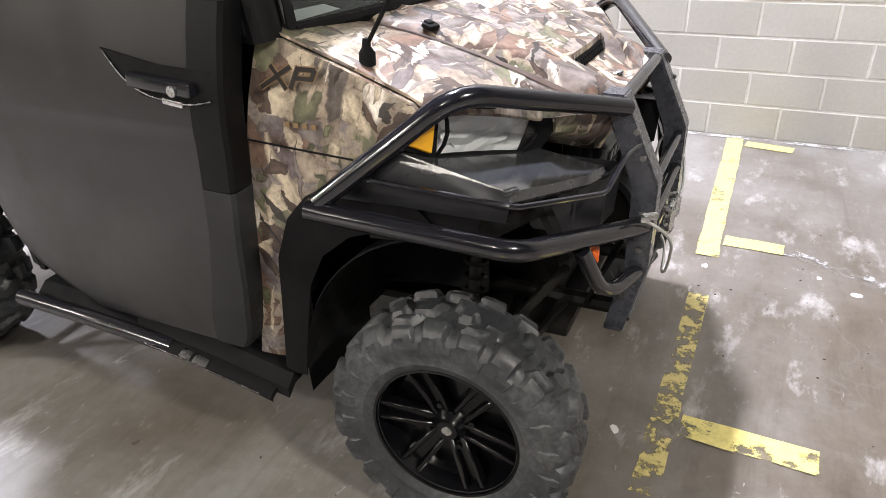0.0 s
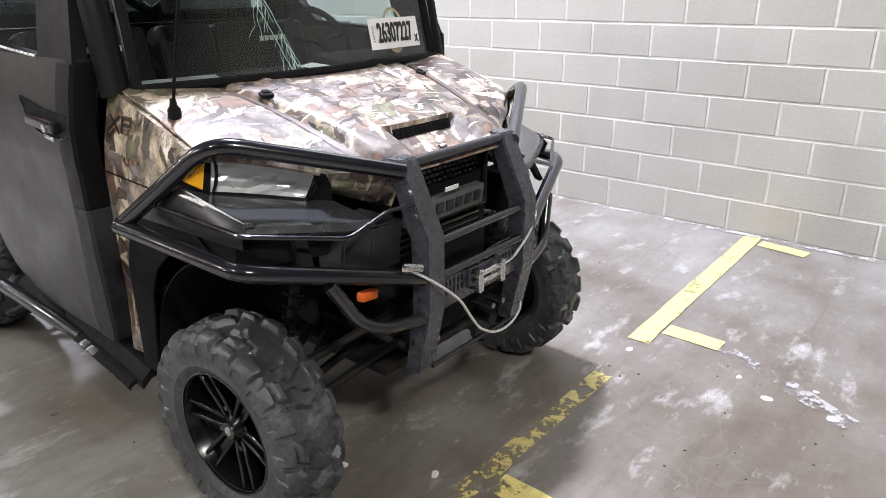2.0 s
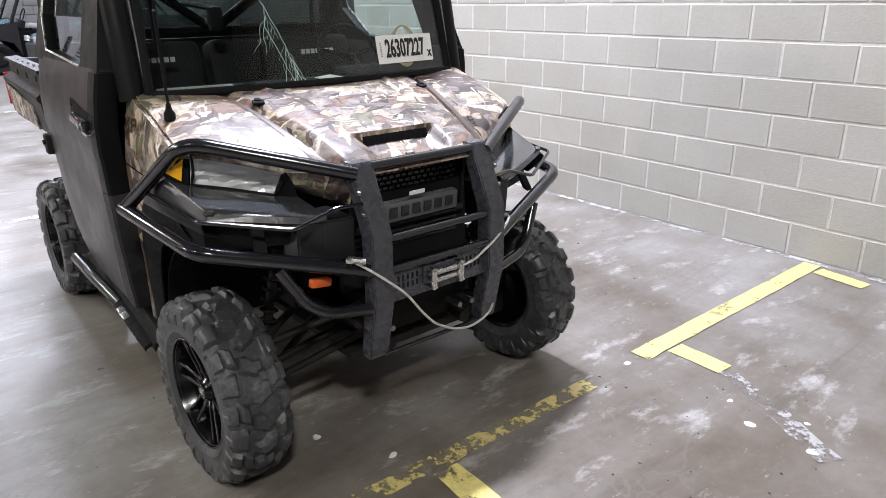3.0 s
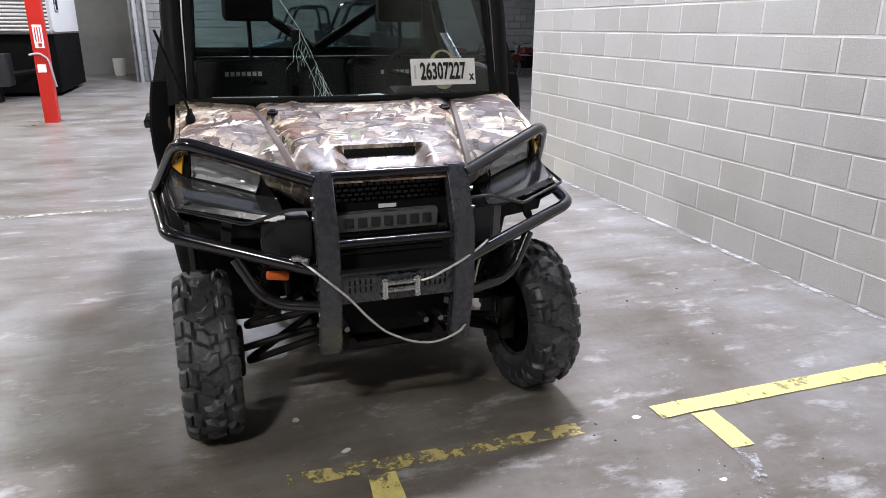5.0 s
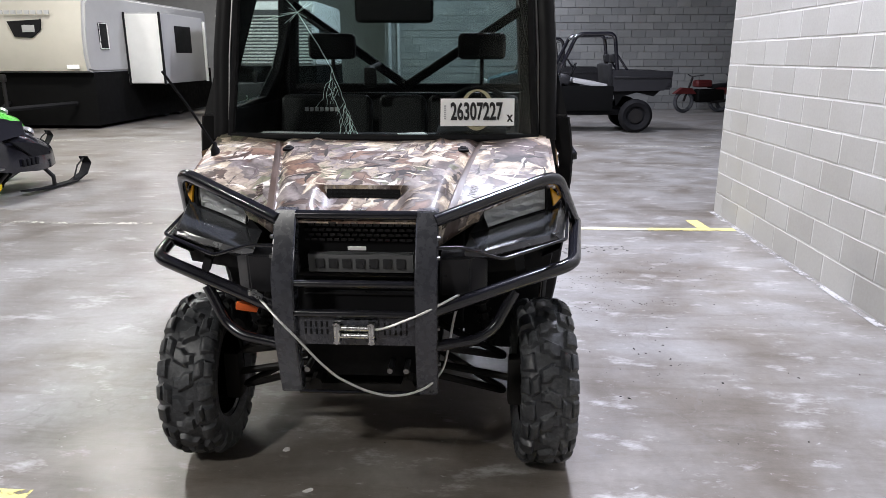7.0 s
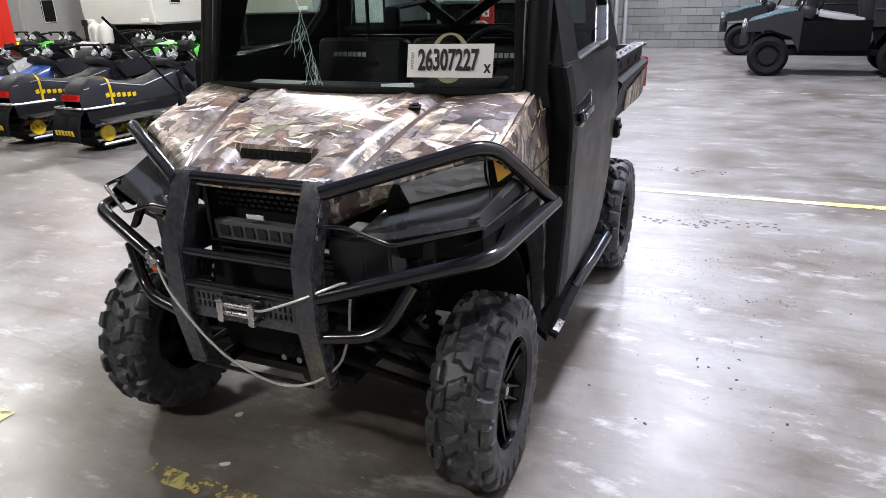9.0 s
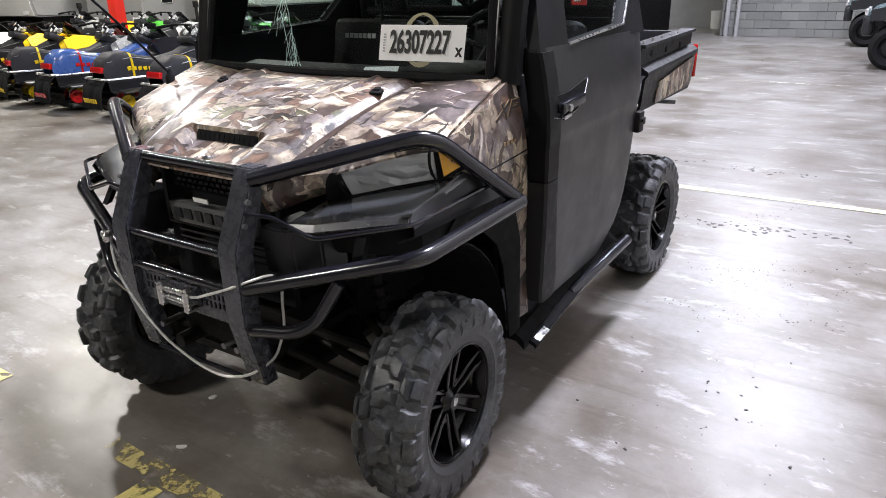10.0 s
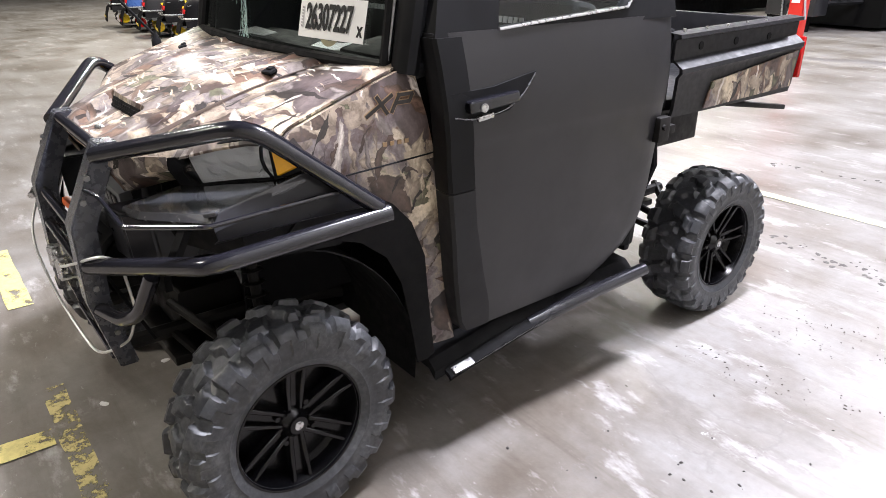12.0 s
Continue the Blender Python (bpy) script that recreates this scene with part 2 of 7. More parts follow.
def make_concrete():
    m, t, b = nodes_of("concrete")
    v = coords(t)
    big = noise_tex(t, v, 0.38, 4, 0.6)
    mid = noise_tex(t, v, 1.5, 7, 0.62, 0.25)
    fine = noise_tex(t, v, 22, 6, 0.7)
    speck = noise_tex(t, v, 120, 3, 0.6)
    col = ramp(t, mid, [(0.30, (0.165, 0.146, 0.126)), (0.42, (0.212, 0.197, 0.180)), (0.56, (0.258, 0.249, 0.240)), (0.72, (0.305, 0.298, 0.291))])
    col = mix(t, 0.66, col, ramp(t, big, [(0.34, (0.60, 0.555, 0.50)), (0.54, (1, 1, 1))]), "MULTIPLY")
    col = mix(t, 0.5, col, ramp(t, fine, [(0.3, (0.70, 0.69, 0.67)), (0.65, (1, 1, 1))]), "MULTIPLY")
    blot = noise_tex(t, v, 4.2, 6, 0.7, 0.4)
    col = mix(t, 0.7, col, ramp(t, blot, [(0.30, (0.84, 0.82, 0.80)), (0.52, (1, 1, 1)), (0.70, (1.08, 1.08, 1.08))]), "MULTIPLY")
    # broom and wheel streaks, crossing
    for turn, amount in ((22, 0.75), (-38, 0.45)):
        sweepy = noise_tex(t, coords(t, (0.55, 3.0, 1), (0, 0, turn)), 1.9, 7, 0.72, 0.6)
        col = mix(t, amount, col, ramp(t, sweepy, [(0.32, (0.66, 0.625, 0.575)), (0.47, (0.98, 0.97, 0.96)), (0.60, (1.04, 1.05, 1.06)), (0.72, (1.22, 1.23, 1.25))]), "MULTIPLY")
    # brown streaked stain by the front line; dimmer light is in its colour too
    stain_shade = t.nodes.new("ShaderNodeVectorMath")
    stain_shade.operation = "DISTANCE"
    t.links.new(coords(t, (0.25, 0.25, 0.25)), stain_shade.inputs[0])
    stain_shade.inputs[1].default_value = (0.125, -0.275, 0.0)
    ragged = t.nodes.new("ShaderNodeMath")
    ragged.operation = "MULTIPLY_ADD"
    t.links.new(noise_tex(t, coords(t, (1.0, 0.35, 1.0), (0, 0, -18)), 2.4, 6, 0.6), ragged.inputs[0])
    ragged.inputs[1].default_value = 0.6
    t.links.new(stain_shade.outputs["Value"], ragged.inputs[2])
    col = mix(t, ramp(t, ragged.outputs[0], [(0.40, (0.9, 0.9, 0.9)), (0.60, (0.6, 0.6, 0.6)), (0.88, (0, 0, 0))]), col, mix(t, 1.0, col, (0.60, 0.545, 0.485), "MULTIPLY"))
    # dark drips and crumbs
    drip = add(t, "ShaderNodeTexVoronoi", Scale=3.1)
    t.links.new(coords(t), drip.inputs["Vector"])
    spot = ramp(t, drip.outputs["Distance"], [(0.0, (1, 1, 1)), (0.035, (1, 1, 1)), (0.06, (0, 0, 0))])
    gate = ramp(t, noise_tex(t, v, 1.3, 2), [(0.5, (0, 0, 0)), (0.62, (1, 1, 1))])
    spot = mix(t, 1.0, spot, gate, "MULTIPLY")
    col = mix(t, spot, col, (0.13, 0.12, 0.11))
    # pale scuffs drawn out along the hall
    scuff = noise_tex(t, coords(t, (1.0, 2.2, 1), (0, 0, 24)), 2.6, 7, 0.7)
    col = mix(t, ramp(t, scuff, [(0.56, (0, 0, 0)), (0.68, (0.5, 0.5, 0.5))]), col, (0.56, 0.55, 0.55))
    fleck = noise_tex(t, coords(t, (1.0, 1.7, 1), (0, 0, 50)), 13, 6, 0.75, 0.5)
    col = mix(t, ramp(t, fleck, [(0.64, (0, 0, 0)), (0.70, (0.5, 0.5, 0.5))]), col, (0.60, 0.59, 0.60))
    # hairline cracks
    crack = add(t, "ShaderNodeTexVoronoi", Scale=0.33)
    crack.feature = "DISTANCE_TO_EDGE"
    wv = add(t, "ShaderNodeVectorMath")
    wv.operation = "ADD"
    t.links.new(coords(t), wv.inputs[0])
    wn = add(t, "ShaderNodeTexNoise", Scale=2.4, Detail=6.0)
    t.links.new(v, wn.inputs["Vector"])
    t.links.new(wn.outputs["Color"], wv.inputs[1])
    t.links.new(wv.outputs[0], crack.inputs["Vector"])
    line = ramp(t, crack.outputs["Distance"], [(0.0, (0.45, 0.45, 0.45)), (0.0018, (0.3, 0.3, 0.3)), (0.0034, (0, 0, 0))])
    col = mix(t, line, col, (0.16, 0.15, 0.14))
    t.links.new(col, b.inputs["Base Color"])
    t.links.new(ramp(t, mix(t, 0.5, blot, mid), [(0.34, (0.27, 0.27, 0.27)), (0.66, (0.43, 0.43, 0.43))]), b.inputs["Roughness"])
    b.inputs["Specular IOR Level"].default_value = 0.38
    h = mix(t, 0.5, fine, speck)
    bump(t, b, h, 0.16, 0.004)
    return m


def make_block(name, low, high, rough=0.65):
    m, t, b = nodes_of(name)
    v = coords(t)
    info = t.nodes.new("ShaderNodeObjectInfo")
    geo = t.nodes.new("ShaderNodeNewGeometry")
    r = t.nodes.new("ShaderNodeMath")
    r.operation = "ADD"
    t.links.new(info.outputs["Random"], r.inputs[0])
    t.links.new(geo.outputs["Random Per Island"], r.inputs[1])
    fr = t.nodes.new("ShaderNodeMath")
    fr.operation = "FRACT"
    t.links.new(r.outputs[0], fr.inputs[0])
    col = ramp(t, fr.outputs[0], [(0, low), (1, high)])
    p = t.nodes.new("ShaderNodeNewGeometry").outputs["Position"]
    stain = noise_tex(t, p, 1.1, 5, 0.6)
    col = mix(t, 0.5, col, ramp(t, stain, [(0.3, (0.78, 0.76, 0.7)), (0.65, (1, 1, 1))]), "MULTIPLY")
    grain = noise_tex(t, p, 45, 6, 0.7)
    col = mix(t, 0.4, col, ramp(t, grain, [(0.3, (0.75, 0.75, 0.74)), (0.7, (1, 1, 1))]), "MULTIPLY")
    t.links.new(col, b.inputs["Base Color"])
    b.inputs["Roughness"].default_value = rough
    bump(t, b, noise_tex(t, p, 110, 4, 0.7), 0.35, 0.006)
    return m


def make_tape(name, colour, wear, seed):
    """Floor paint that has worn through to the concrete."""
    m, t, b = nodes_of(name)
    v = coords(t)
    p = t.nodes.new("ShaderNodeNewGeometry").outputs["Position"]
    n = noise_tex(t, p, 9 + seed, 8, 0.75)
    n2 = noise_tex(t, p, 2.2, 4, 0.6)
    both = mix(t, 0.35, n, n2)
    mask = ramp(t, both, [(wear, (0, 0, 0)), (wear + 0.05, (1, 1, 1))])
    shade = ramp(t, noise_tex(t, p, 35, 6, 0.7), [(0.3, tuple(c * 0.72 for c in colour)), (0.7, colour)])
    t.links.new(shade, b.inputs["Base Color"])
    b.inputs["Roughness"].default_value = 0.5
    t.links.new(mask, b.inputs["Alpha"])
    return m


def make_glass(name, tint, gloss=0.02, through=1.0):
    m, t, b = nodes_of(name)
    t.nodes.remove(b)
    tr = t.nodes.new("ShaderNodeBsdfTransparent")
    tr.inputs[0].default_value = (*tint, 1)
    gl = t.nodes.new("ShaderNodeBsdfGlossy")
    gl.inputs["Roughness"].default_value = gloss
    fr = t.nodes.new("ShaderNodeLayerWeight")
    fr.inputs[0].default_value = 0.5
    mx = t.nodes.new("ShaderNodeMixShader")
    t.links.new(ramp(t, fr.outputs["Facing"], [(0.0, (0.04,) * 3), (0.5, (0.06,) * 3), (0.75, (0.16,) * 3), (0.9, (0.40,) * 3), (1.0, (1.0,) * 3)]), mx.inputs[0])
    t.links.new(tr.outputs[0], mx.inputs[1])
    t.links.new(gl.outputs[0], mx.inputs[2])
    t.links.new(mx.outputs[0], t.nodes["Material Output"].inputs[0])
    return m


def make_rubber():
    m, t, b = nodes_of("rubber")
    v = coords(t)
    dust = noise_tex(t, v, 6, 6, 0.65)
    fine = noise_tex(t, v, 70, 4, 0.6)
    both = mix(t, 0.4, dust, fine)
    t.links.new(ramp(t, both, [(0.32, (0.014, 0.015, 0.017)), (0.50, (0.040, 0.042, 0.047)), (0.68, (0.105, 0.108, 0.114))]), b.inputs["Base Color"])
    t.links.new(ramp(t, dust, [(0.3, (0.30, 0.30, 0.30)), (0.7, (0.58, 0.58, 0.58))]), b.inputs["Roughness"])
    bump(t, b, fine, 0.3, 0.004)
    return m


CAMO = make_camo()
CONCRETE = make_concrete()
BLOCK = make_block("painted_block", (0.382, 0.370, 0.338), (0.447, 0.436, 0.407))
GREYBLOCK = make_block("grey_block", (0.175, 0.18, 0.178), (0.24, 0.245, 0.238), 0.8)
MORTAR = plain("mortar", (0.53, 0.52, 0.49), 0.8, vary=0.2, scale=40, bumps=0.3)
GREYMORTAR = plain("grey_mortar", (0.25, 0.25, 0.245), 0.85, vary=0.12, scale=40)
TUBE = plain("black_powder_coat", (0.010, 0.010, 0.014), 0.15, vary=0.3, scale=60, shine=0.85)
PLATE = plain("black_steel_plate", (0.046, 0.048, 0.060), 0.27, vary=0.3, scale=40, shine=0.75)
PLASTIC = plain("black_plastic", (0.015, 0.015, 0.017), 0.34, vary=0.35, scale=50, bumps=0.08)
MATTE = plain("matte_black", (0.008, 0.008, 0.009), 0.75, vary=0.4, scale=30, shine=0.16)
FRAME = plain("dirty_frame", (0.011, 0.010, 0.0095), 0.55, vary=0.5, scale=25, bumps=0.2, shine=0.22)
DOORSKIN = plain("dark_grey_door", (0.0088, 0.0083, 0.0100), 0.42, vary=0.15, scale=5, coat=0.10, shine=0.55)
DOORDARK = plain("black_door", (0.007, 0.007, 0.008), 0.5, vary=0.25, scale=10, shine=0.16)
SEALFLAP = plain("dusty_flap", (0.022, 0.022, 0.024), 0.65, vary=0.7, scale=32, bumps=0.2, shine=0.3)
BEDSKIN = plain("grained_bed_plastic", (0.014, 0.014, 0.016), 0.52, vary=0.3, scale=40, bumps=0.05, shine=0.35)
RUBBER = make_rubber()
SKIN = plain("bumper_plastic", (0.042, 0.042, 0.047), 0.24, vary=0.3, scale=30, bumps=0.05, shine=0.85)
RIM = plain("gloss_black_rim", (0.003, 0.003, 0.004), 0.2, vary=0.2, scale=40, shine=0.38)
STEEL = plain("bright_steel", (0.62, 0.62, 0.62), 0.28, 1.0, vary=0.15, scale=60)
EDGE = plain("bright_edge", (0.16, 0.16, 0.17), 0.25, 1.0, vary=0.4, scale=60)
BOLT = plain("dull_steel", (0.30, 0.30, 0.30), 0.35, 1.0, vary=0.2, scale=60)
CABLE = plain("steel_rope", (0.72, 0.72, 0.71), 0.42, 0.55, vary=0.25, scale=300)
CHROME = plain("reflector_chrome", (0.90, 0.91, 0.92), 0.2, 0.75, vary=0.1, scale=30)
BOWL = plain("lamp_bowl_silver", (0.95, 0.96, 0.97), 0.22, 0.20, vary=0.15, scale=22)
DEEPBROWN = plain("mottled_brown", (0.075, 0.050, 0.040), 0.46, vary=0.6, scale=38, bumps=0.1, coat=0.2)
BARGREY = plain("grey_coated_tube", (0.016, 0.016, 0.020), 0.2, vary=0.3, scale=30, shine=0.6)
AMBER = plain("amber_lens", (0.85, 0.42, 0.01), 0.18, vary=0.1, scale=80, coat=0.6)
ORANGE = plain("orange_plastic", (0.72, 0.13, 0.02), 0.4)
TAILRED = plain("red_lens", (0.5, 0.012, 0.012), 0.15, coat=0.6)
PAPER = plain("paper", (0.92, 0.92, 0.91), 0.6, vary=0.05, scale=10)
INK = plain("ink", (0.012, 0.012, 0.012), 0.6)
FAINT = plain("grey_ink", (0.42, 0.42, 0.43), 0.6)
EMBOSS = plain("dark_emboss", (0.028, 0.029, 0.032), 0.3)
NAMEPLATE = plain("grey_nameplate", (0.125, 0.128, 0.132), 0.35, vary=0.2)
GLASS = make_glass("windshield_glass", (0.86, 0.91, 0.895))
SIDEGLASS = make_glass("side_glass", (0.64, 0.71, 0.70))
LENS = make_glass("lamp_lens", (0.93, 0.94, 0.95), 0.03)
CRACKED = plain("glass_crack", (0.48, 0.66, 0.63), 0.3, vary=0.3, scale=80)
LENSGREY = plain("smoked_lens", (0.036, 0.038, 0.042), 0.12, vary=0.15, scale=20, coat=0.4, shine=0.8)
BUMPER = plain("moulded_bumper", (0.018, 0.018, 0.021), 0.34, vary=0.2, scale=30, shine=0.3)
SEAT = plain("black_vinyl", (0.012, 0.012, 0.013), 0.62, vary=0.2, bumps=0.03, scale=60, shine=0.2)
TANRING = plain("faded_yellow_marker", (0.34, 0.31, 0.19), 0.55, vary=0.3, scale=60)
DECAL = plain("dark_decal", (0.022, 0.018, 0.016), 0.35)
BRONZE = plain("bronze_decal", (0.25, 0.16, 0.08), 0.4)
YELLOW = make_tape("yellow_paint", (0.80, 0.69, 0.25), 0.40, 0)
YELLOWWORN = make_tape("yellow_paint_worn", (0.66, 0.56, 0.23), 0.480, 3)
WHITEWORN = make_tape("pale_yellow_paint", (0.80, 0.74, 0.45), 0.40, 5)
GHOST = make_tape("faded_floor_paint", (0.62, 0.60, 0.52), 0.49, 4)
MUD = plain("dried_mud", (0.085, 0.075, 0.065), 0.9, vary=0.4, scale=60)
FARTYRE = plain("dark_tyre", (0.009, 0.009, 0.010), 0.75, vary=0.4, scale=30, shine=0.15)
SHADOWBLACK = plain("flat_black", (0.004, 0.004, 0.004), 0.9, vary=0.3, scale=10, shine=0.08)
DARKRED = plain("dark_red_plastic", (0.09, 0.012, 0.012), 0.45, vary=0.3, scale=12)
RED = plain("red_paint", (0.62, 0.022, 0.012), 0.4, vary=0.12, scale=12)
WHITE = plain("white_paint", (0.74, 0.74, 0.72), 0.4, vary=0.06, scale=5)
CREAM = plain("cream_siding", (0.47, 0.445, 0.39), 0.4, vary=0.06, scale=5)
DULLWALL = plain("dull_grey_wall", (0.13, 0.13, 0.13), 0.8, vary=0.2, scale=3)
GREYPANEL = plain("grey_siding", (0.36, 0.36, 0.36), 0.45, vary=0.1, scale=6)
DARKWALL = plain("dark_metal_wall", (0.10, 0.10, 0.105), 0.7, vary=0.2, scale=3)
DECK = plain("ceiling_deck", (0.10, 0.10, 0.105), 0.7, vary=0.1, scale=2)

# ---- the hall ----
WALL_X, WALL_END = 2.735, 4.46
HALL = (-27.0, 13.0, -13.0, 22.0)  # x0, x1, y0, y1


def slab(name, c, size, material, label, category):
    return solid(name, box(bm_new(), c, size), material, label, category, kind="structure", flat=True)


x0, x1, y0, y1 = HALL
slab("floor", ((x0 + x1) / 2, (y0 + y1) / 2, -0.1), (x1 - x0 + 0.6, y1 - y0 + 0.6, 0.2), CONCRETE, "stained grey polished concrete warehouse floor", "floor")
# ceiling and closing walls are out of view, kept dark to cut bounced light
slab("ceiling", ((x0 + x1) / 2, (y0 + y1) / 2, CEIL + 0.1), (x1 - x0 + 0.6, y1 - y0 + 0.6, 0.2), DECK, "dark grey ceiling closing the hall, out of view", "ceiling")
slab("wall_west", (x0 - 0.1, (y0 + y1) / 2, CEIL / 2), (0.2, y1 - y0 + 0.6, CEIL), DULLWALL, "plain grey wall closing the hall", "wall")
slab("wall_south", ((x0 + x1) / 2, y0 - 0.1, CEIL / 2), (x1 - x0, 0.2, CEIL), DULLWALL, "plain grey wall closing the hall", "wall")
slab("wall_east", (x1 + 0.1, (y0 + y1) / 2, CEIL / 2), (0.2, y1 - y0 + 0.6, CEIL), DARKWALL, "plain dark wall closing the hall", "wall")
wall_near = slab("wall_near", (WALL_X + 0.1045, (WALL_END + y0) / 2, CEIL / 2), (0.204, WALL_END - y0 - 0.02, CEIL), MORTAR, "cream painted concrete block wall with pale mortar joints", "wall")
wall_return = slab("wall_return", ((WALL_X + 0.215 + x1) / 2, WALL_END - 0.11, CEIL / 2), (x1 - WALL_X - 0.22, 0.2, CEIL), DULLWALL, "plain grey wall behind the block wall", "wall")
NEAR_Y, CORNER_X = 18.5, -2.45
wall_jut = slab("wall_jut", ((CORNER_X + x1) / 2, NEAR_Y + 0.16, CEIL / 2), (x1 - CORNER_X - 0.02, 0.24, CEIL), GREYMORTAR, "grey concrete block wall that juts into the hall", "wall")
slab("wall_jut_side", (CORNER_X + 0.11, (NEAR_Y + 0.3 + y1) / 2, CEIL / 2), (0.2, y1 - NEAR_Y - 0.3, CEIL), GREYPANEL, "plain grey side of the jutting wall", "wall")
wall_back = slab("wall_back", ((x0 + CORNER_X) / 2, y1 + 0.11, CEIL / 2), (CORNER_X - x0, 0.2, CEIL), GREYMORTAR, "grey concrete block wall at the far end", "wall")

for x, y, watts in LAMPS:
    lamp = base("ceiling_light", x, y, CEIL - 0.35, "white high bay ceiling light over the hall, out of view", "ceiling light", "hall lights", "structure")
    b = box(bm_new(), (x, y, CEIL - 0.30), (1.0, 0.5, 0.09), bevel=0.02)
    part("housing", b, WHITE, lamp)
    b = bm_new()
    for dx in (-0.5, 0.5):
        cyl(b, (x + dx, y, CEIL - 0.26), (x + dx, y, CEIL), 0.008, seg=8)
    part("hanger", b, STEEL, lamp)
    light = bpy.data.lights.new("hall_light", "AREA")
    light.shape, light.size, light.size_y, light.energy = "RECTANGLE", 0.8, 0.4, watts
    light.color = (1.0, 0.948, 0.86) if x < -5 or y < -5 else (0.88, 0.88, 1.0)
    ob = new("hall_light", light)
    ob.location = (x, y, CEIL - 0.36)


# ---- floor paint: all of it lies in one plane, piece beside piece ----
def stripe(material, xa, ya, xb, yb, w, label="worn yellow floor marking tape"):
    a, b = Vector((xa, ya, 0)), Vector((xb, yb, 0))
    d = (b - a).normalized()
    s = Vector((-d.y, d.x, 0)) * w / 2
    n = max(2, int((b - a).length / 0.06))
    bm = bm_new()
    rows = [[], []]
    for k in range(n + 1):
        p = a.lerp(b, k / n)
        e = 0.006 * noise.noise(Vector((p.x * 9, p.y * 9, 1.0)))
        f = 0.006 * noise.noise(Vector((p.x * 9, p.y * 9, 5.0)))
        rows[0].append(p + s * (1 + e / w * 2) + Vector((0, 0, 0.004)))
        rows[1].append(p - s * (1 + f / w * 2) + Vector((0, 0, 0.004)))
    grid(bm, rows)
    return solid("floor_marking", bm, material, label, "floor marking", "floor markings", "structure", flat=True)


LINE_Y = -0.425
stripe(YELLOW, 1.02, LINE_Y, 2.69, LINE_Y + 0.01, 0.092)
stripe(YELLOW, 1.20, LINE_Y - 0.056, 1.19, LINE_Y - 0.30, 0.10)
stripe(YELLOW, 2.60, LINE_Y - 0.056, 2.56, LINE_Y - 0.32, 0.10)
stripe(YELLOWWORN, -0.42, LINE_Y + 0.002, 0.68, LINE_Y - 0.01, 0.075, "faded remains of a yellow floor line")
stripe(YELLOW, -0.11, LINE_Y - 0.05, -0.12, LINE_Y - 0.42, 0.10)
stripe(YELLOW, -1.95, LINE_Y + 0.03, -1.18, LINE_Y + 0.02, 0.10)
stripe(GHOST, -14.0, 3.60, -0.6, 3.667, 0.075, "faded pale floor line")
stripe(WHITEWORN, -0.6, 3.667, 1.9, 3.68, 0.085, "long pale yellow floor line")
stripe(YELLOW, 1.9, 3.68, 2.68, 3.70, 0.09)
stripe(YELLOW, 2.42, 3.75, 2.40, 4.05, 0.11)
stripe(GHOST, -14.0, 10.25, 12.0, 9.40, 0.08, "long pale floor line across the hall")
SMEAR = make_tape("dried_paint_smear", (0.38, 0.37, 0.365), 0.515, 6)
stripe(SMEAR, 1.18, -0.735, 1.05, -1.00, 0.075, "pale smear of dried floor paint")
stripe(SMEAR, 1.045, -1.01, 0.90, -1.27, 0.090, "pale smear of dried floor paint")


def litter(name, spots, material, flat_share, label, category):
    """Small pieces that lie about, each an uneven lump: (x, y, radius)."""
    pick = random.Random(12)
    bm = bm_new()
    for x, y, r in spots:
        turn, n = pick.uniform(0, 6.28), pick.randint(5, 8)
        long = pick.uniform(1.0, 1.7)
        low, high = [], []
        for k in range(n):
            a = 2 * math.pi * k / n
            u, w = r * long * math.cos(a) * pick.uniform(0.7, 1.2), r * math.sin(a) * pick.uniform(0.7, 1.2)
            px, py = x + u * math.cos(turn) - w * math.sin(turn), y + u * math.sin(turn) + w * math.cos(turn)
            low.append(bm.verts.new((px, py, 0.0005)))
            high.append(bm.verts.new((x + (px - x) * 0.6, y + (py - y) * 0.6, 0.001 + r * flat_share)))
        bm.faces.new(high)
        for k in range(n):
            bm.faces.new((low[k], low[(k + 1) % n], high[(k + 1) % n], high[k]))
    bmesh.ops.recalc_face_normals(bm, faces=bm.faces)
    return solid(name, bm, material, label, category, "", "stuff", flat=True)


crumb = random.Random(31)
spots = [(crumb.gauss(1.32, 0.20), crumb.gauss(0.82, 0.24), crumb.uniform(0.0018, 0.0060)) for k in range(26)]
spots += [(crumb.uniform(1.0, 2.2), crumb.uniform(0.2, 2.4), crumb.uniform(0.0015, 0.004)) for k in range(26)]
spots += [(crumb.gauss(0.7, 0.35), crumb.gauss(-0.9, 0.35), crumb.uniform(0.002, 0.005)) for k in range(24)]
litter("floor_crumbs", spots, plain("dark_crumb", (0.055, 0.050, 0.046), 0.7, vary=0.4, scale=90), 0.5, "dark crumbs of dirt scattered on the concrete floor", "dirt")
spots = []
for line_y, xa, xb, count in ((2.97, 0.42, 1.62, 64), (4.45, -0.3, 1.3, 40)):
    for k in range(count):
        x = xa + (xb - xa) * crumb.random()
        spots.append((x, line_y + 0.05 * math.sin(x * 5.1) + crumb.gauss(0, 0.045), crumb.uniform(0.004, 0.017)))
litter("floor_chips", spots, plain("dark_chip", (0.105, 0.098, 0.092), 0.7, vary=0.5, scale=60), 0.12, "row of dark chipped patches in the concrete floor", "floor chips")
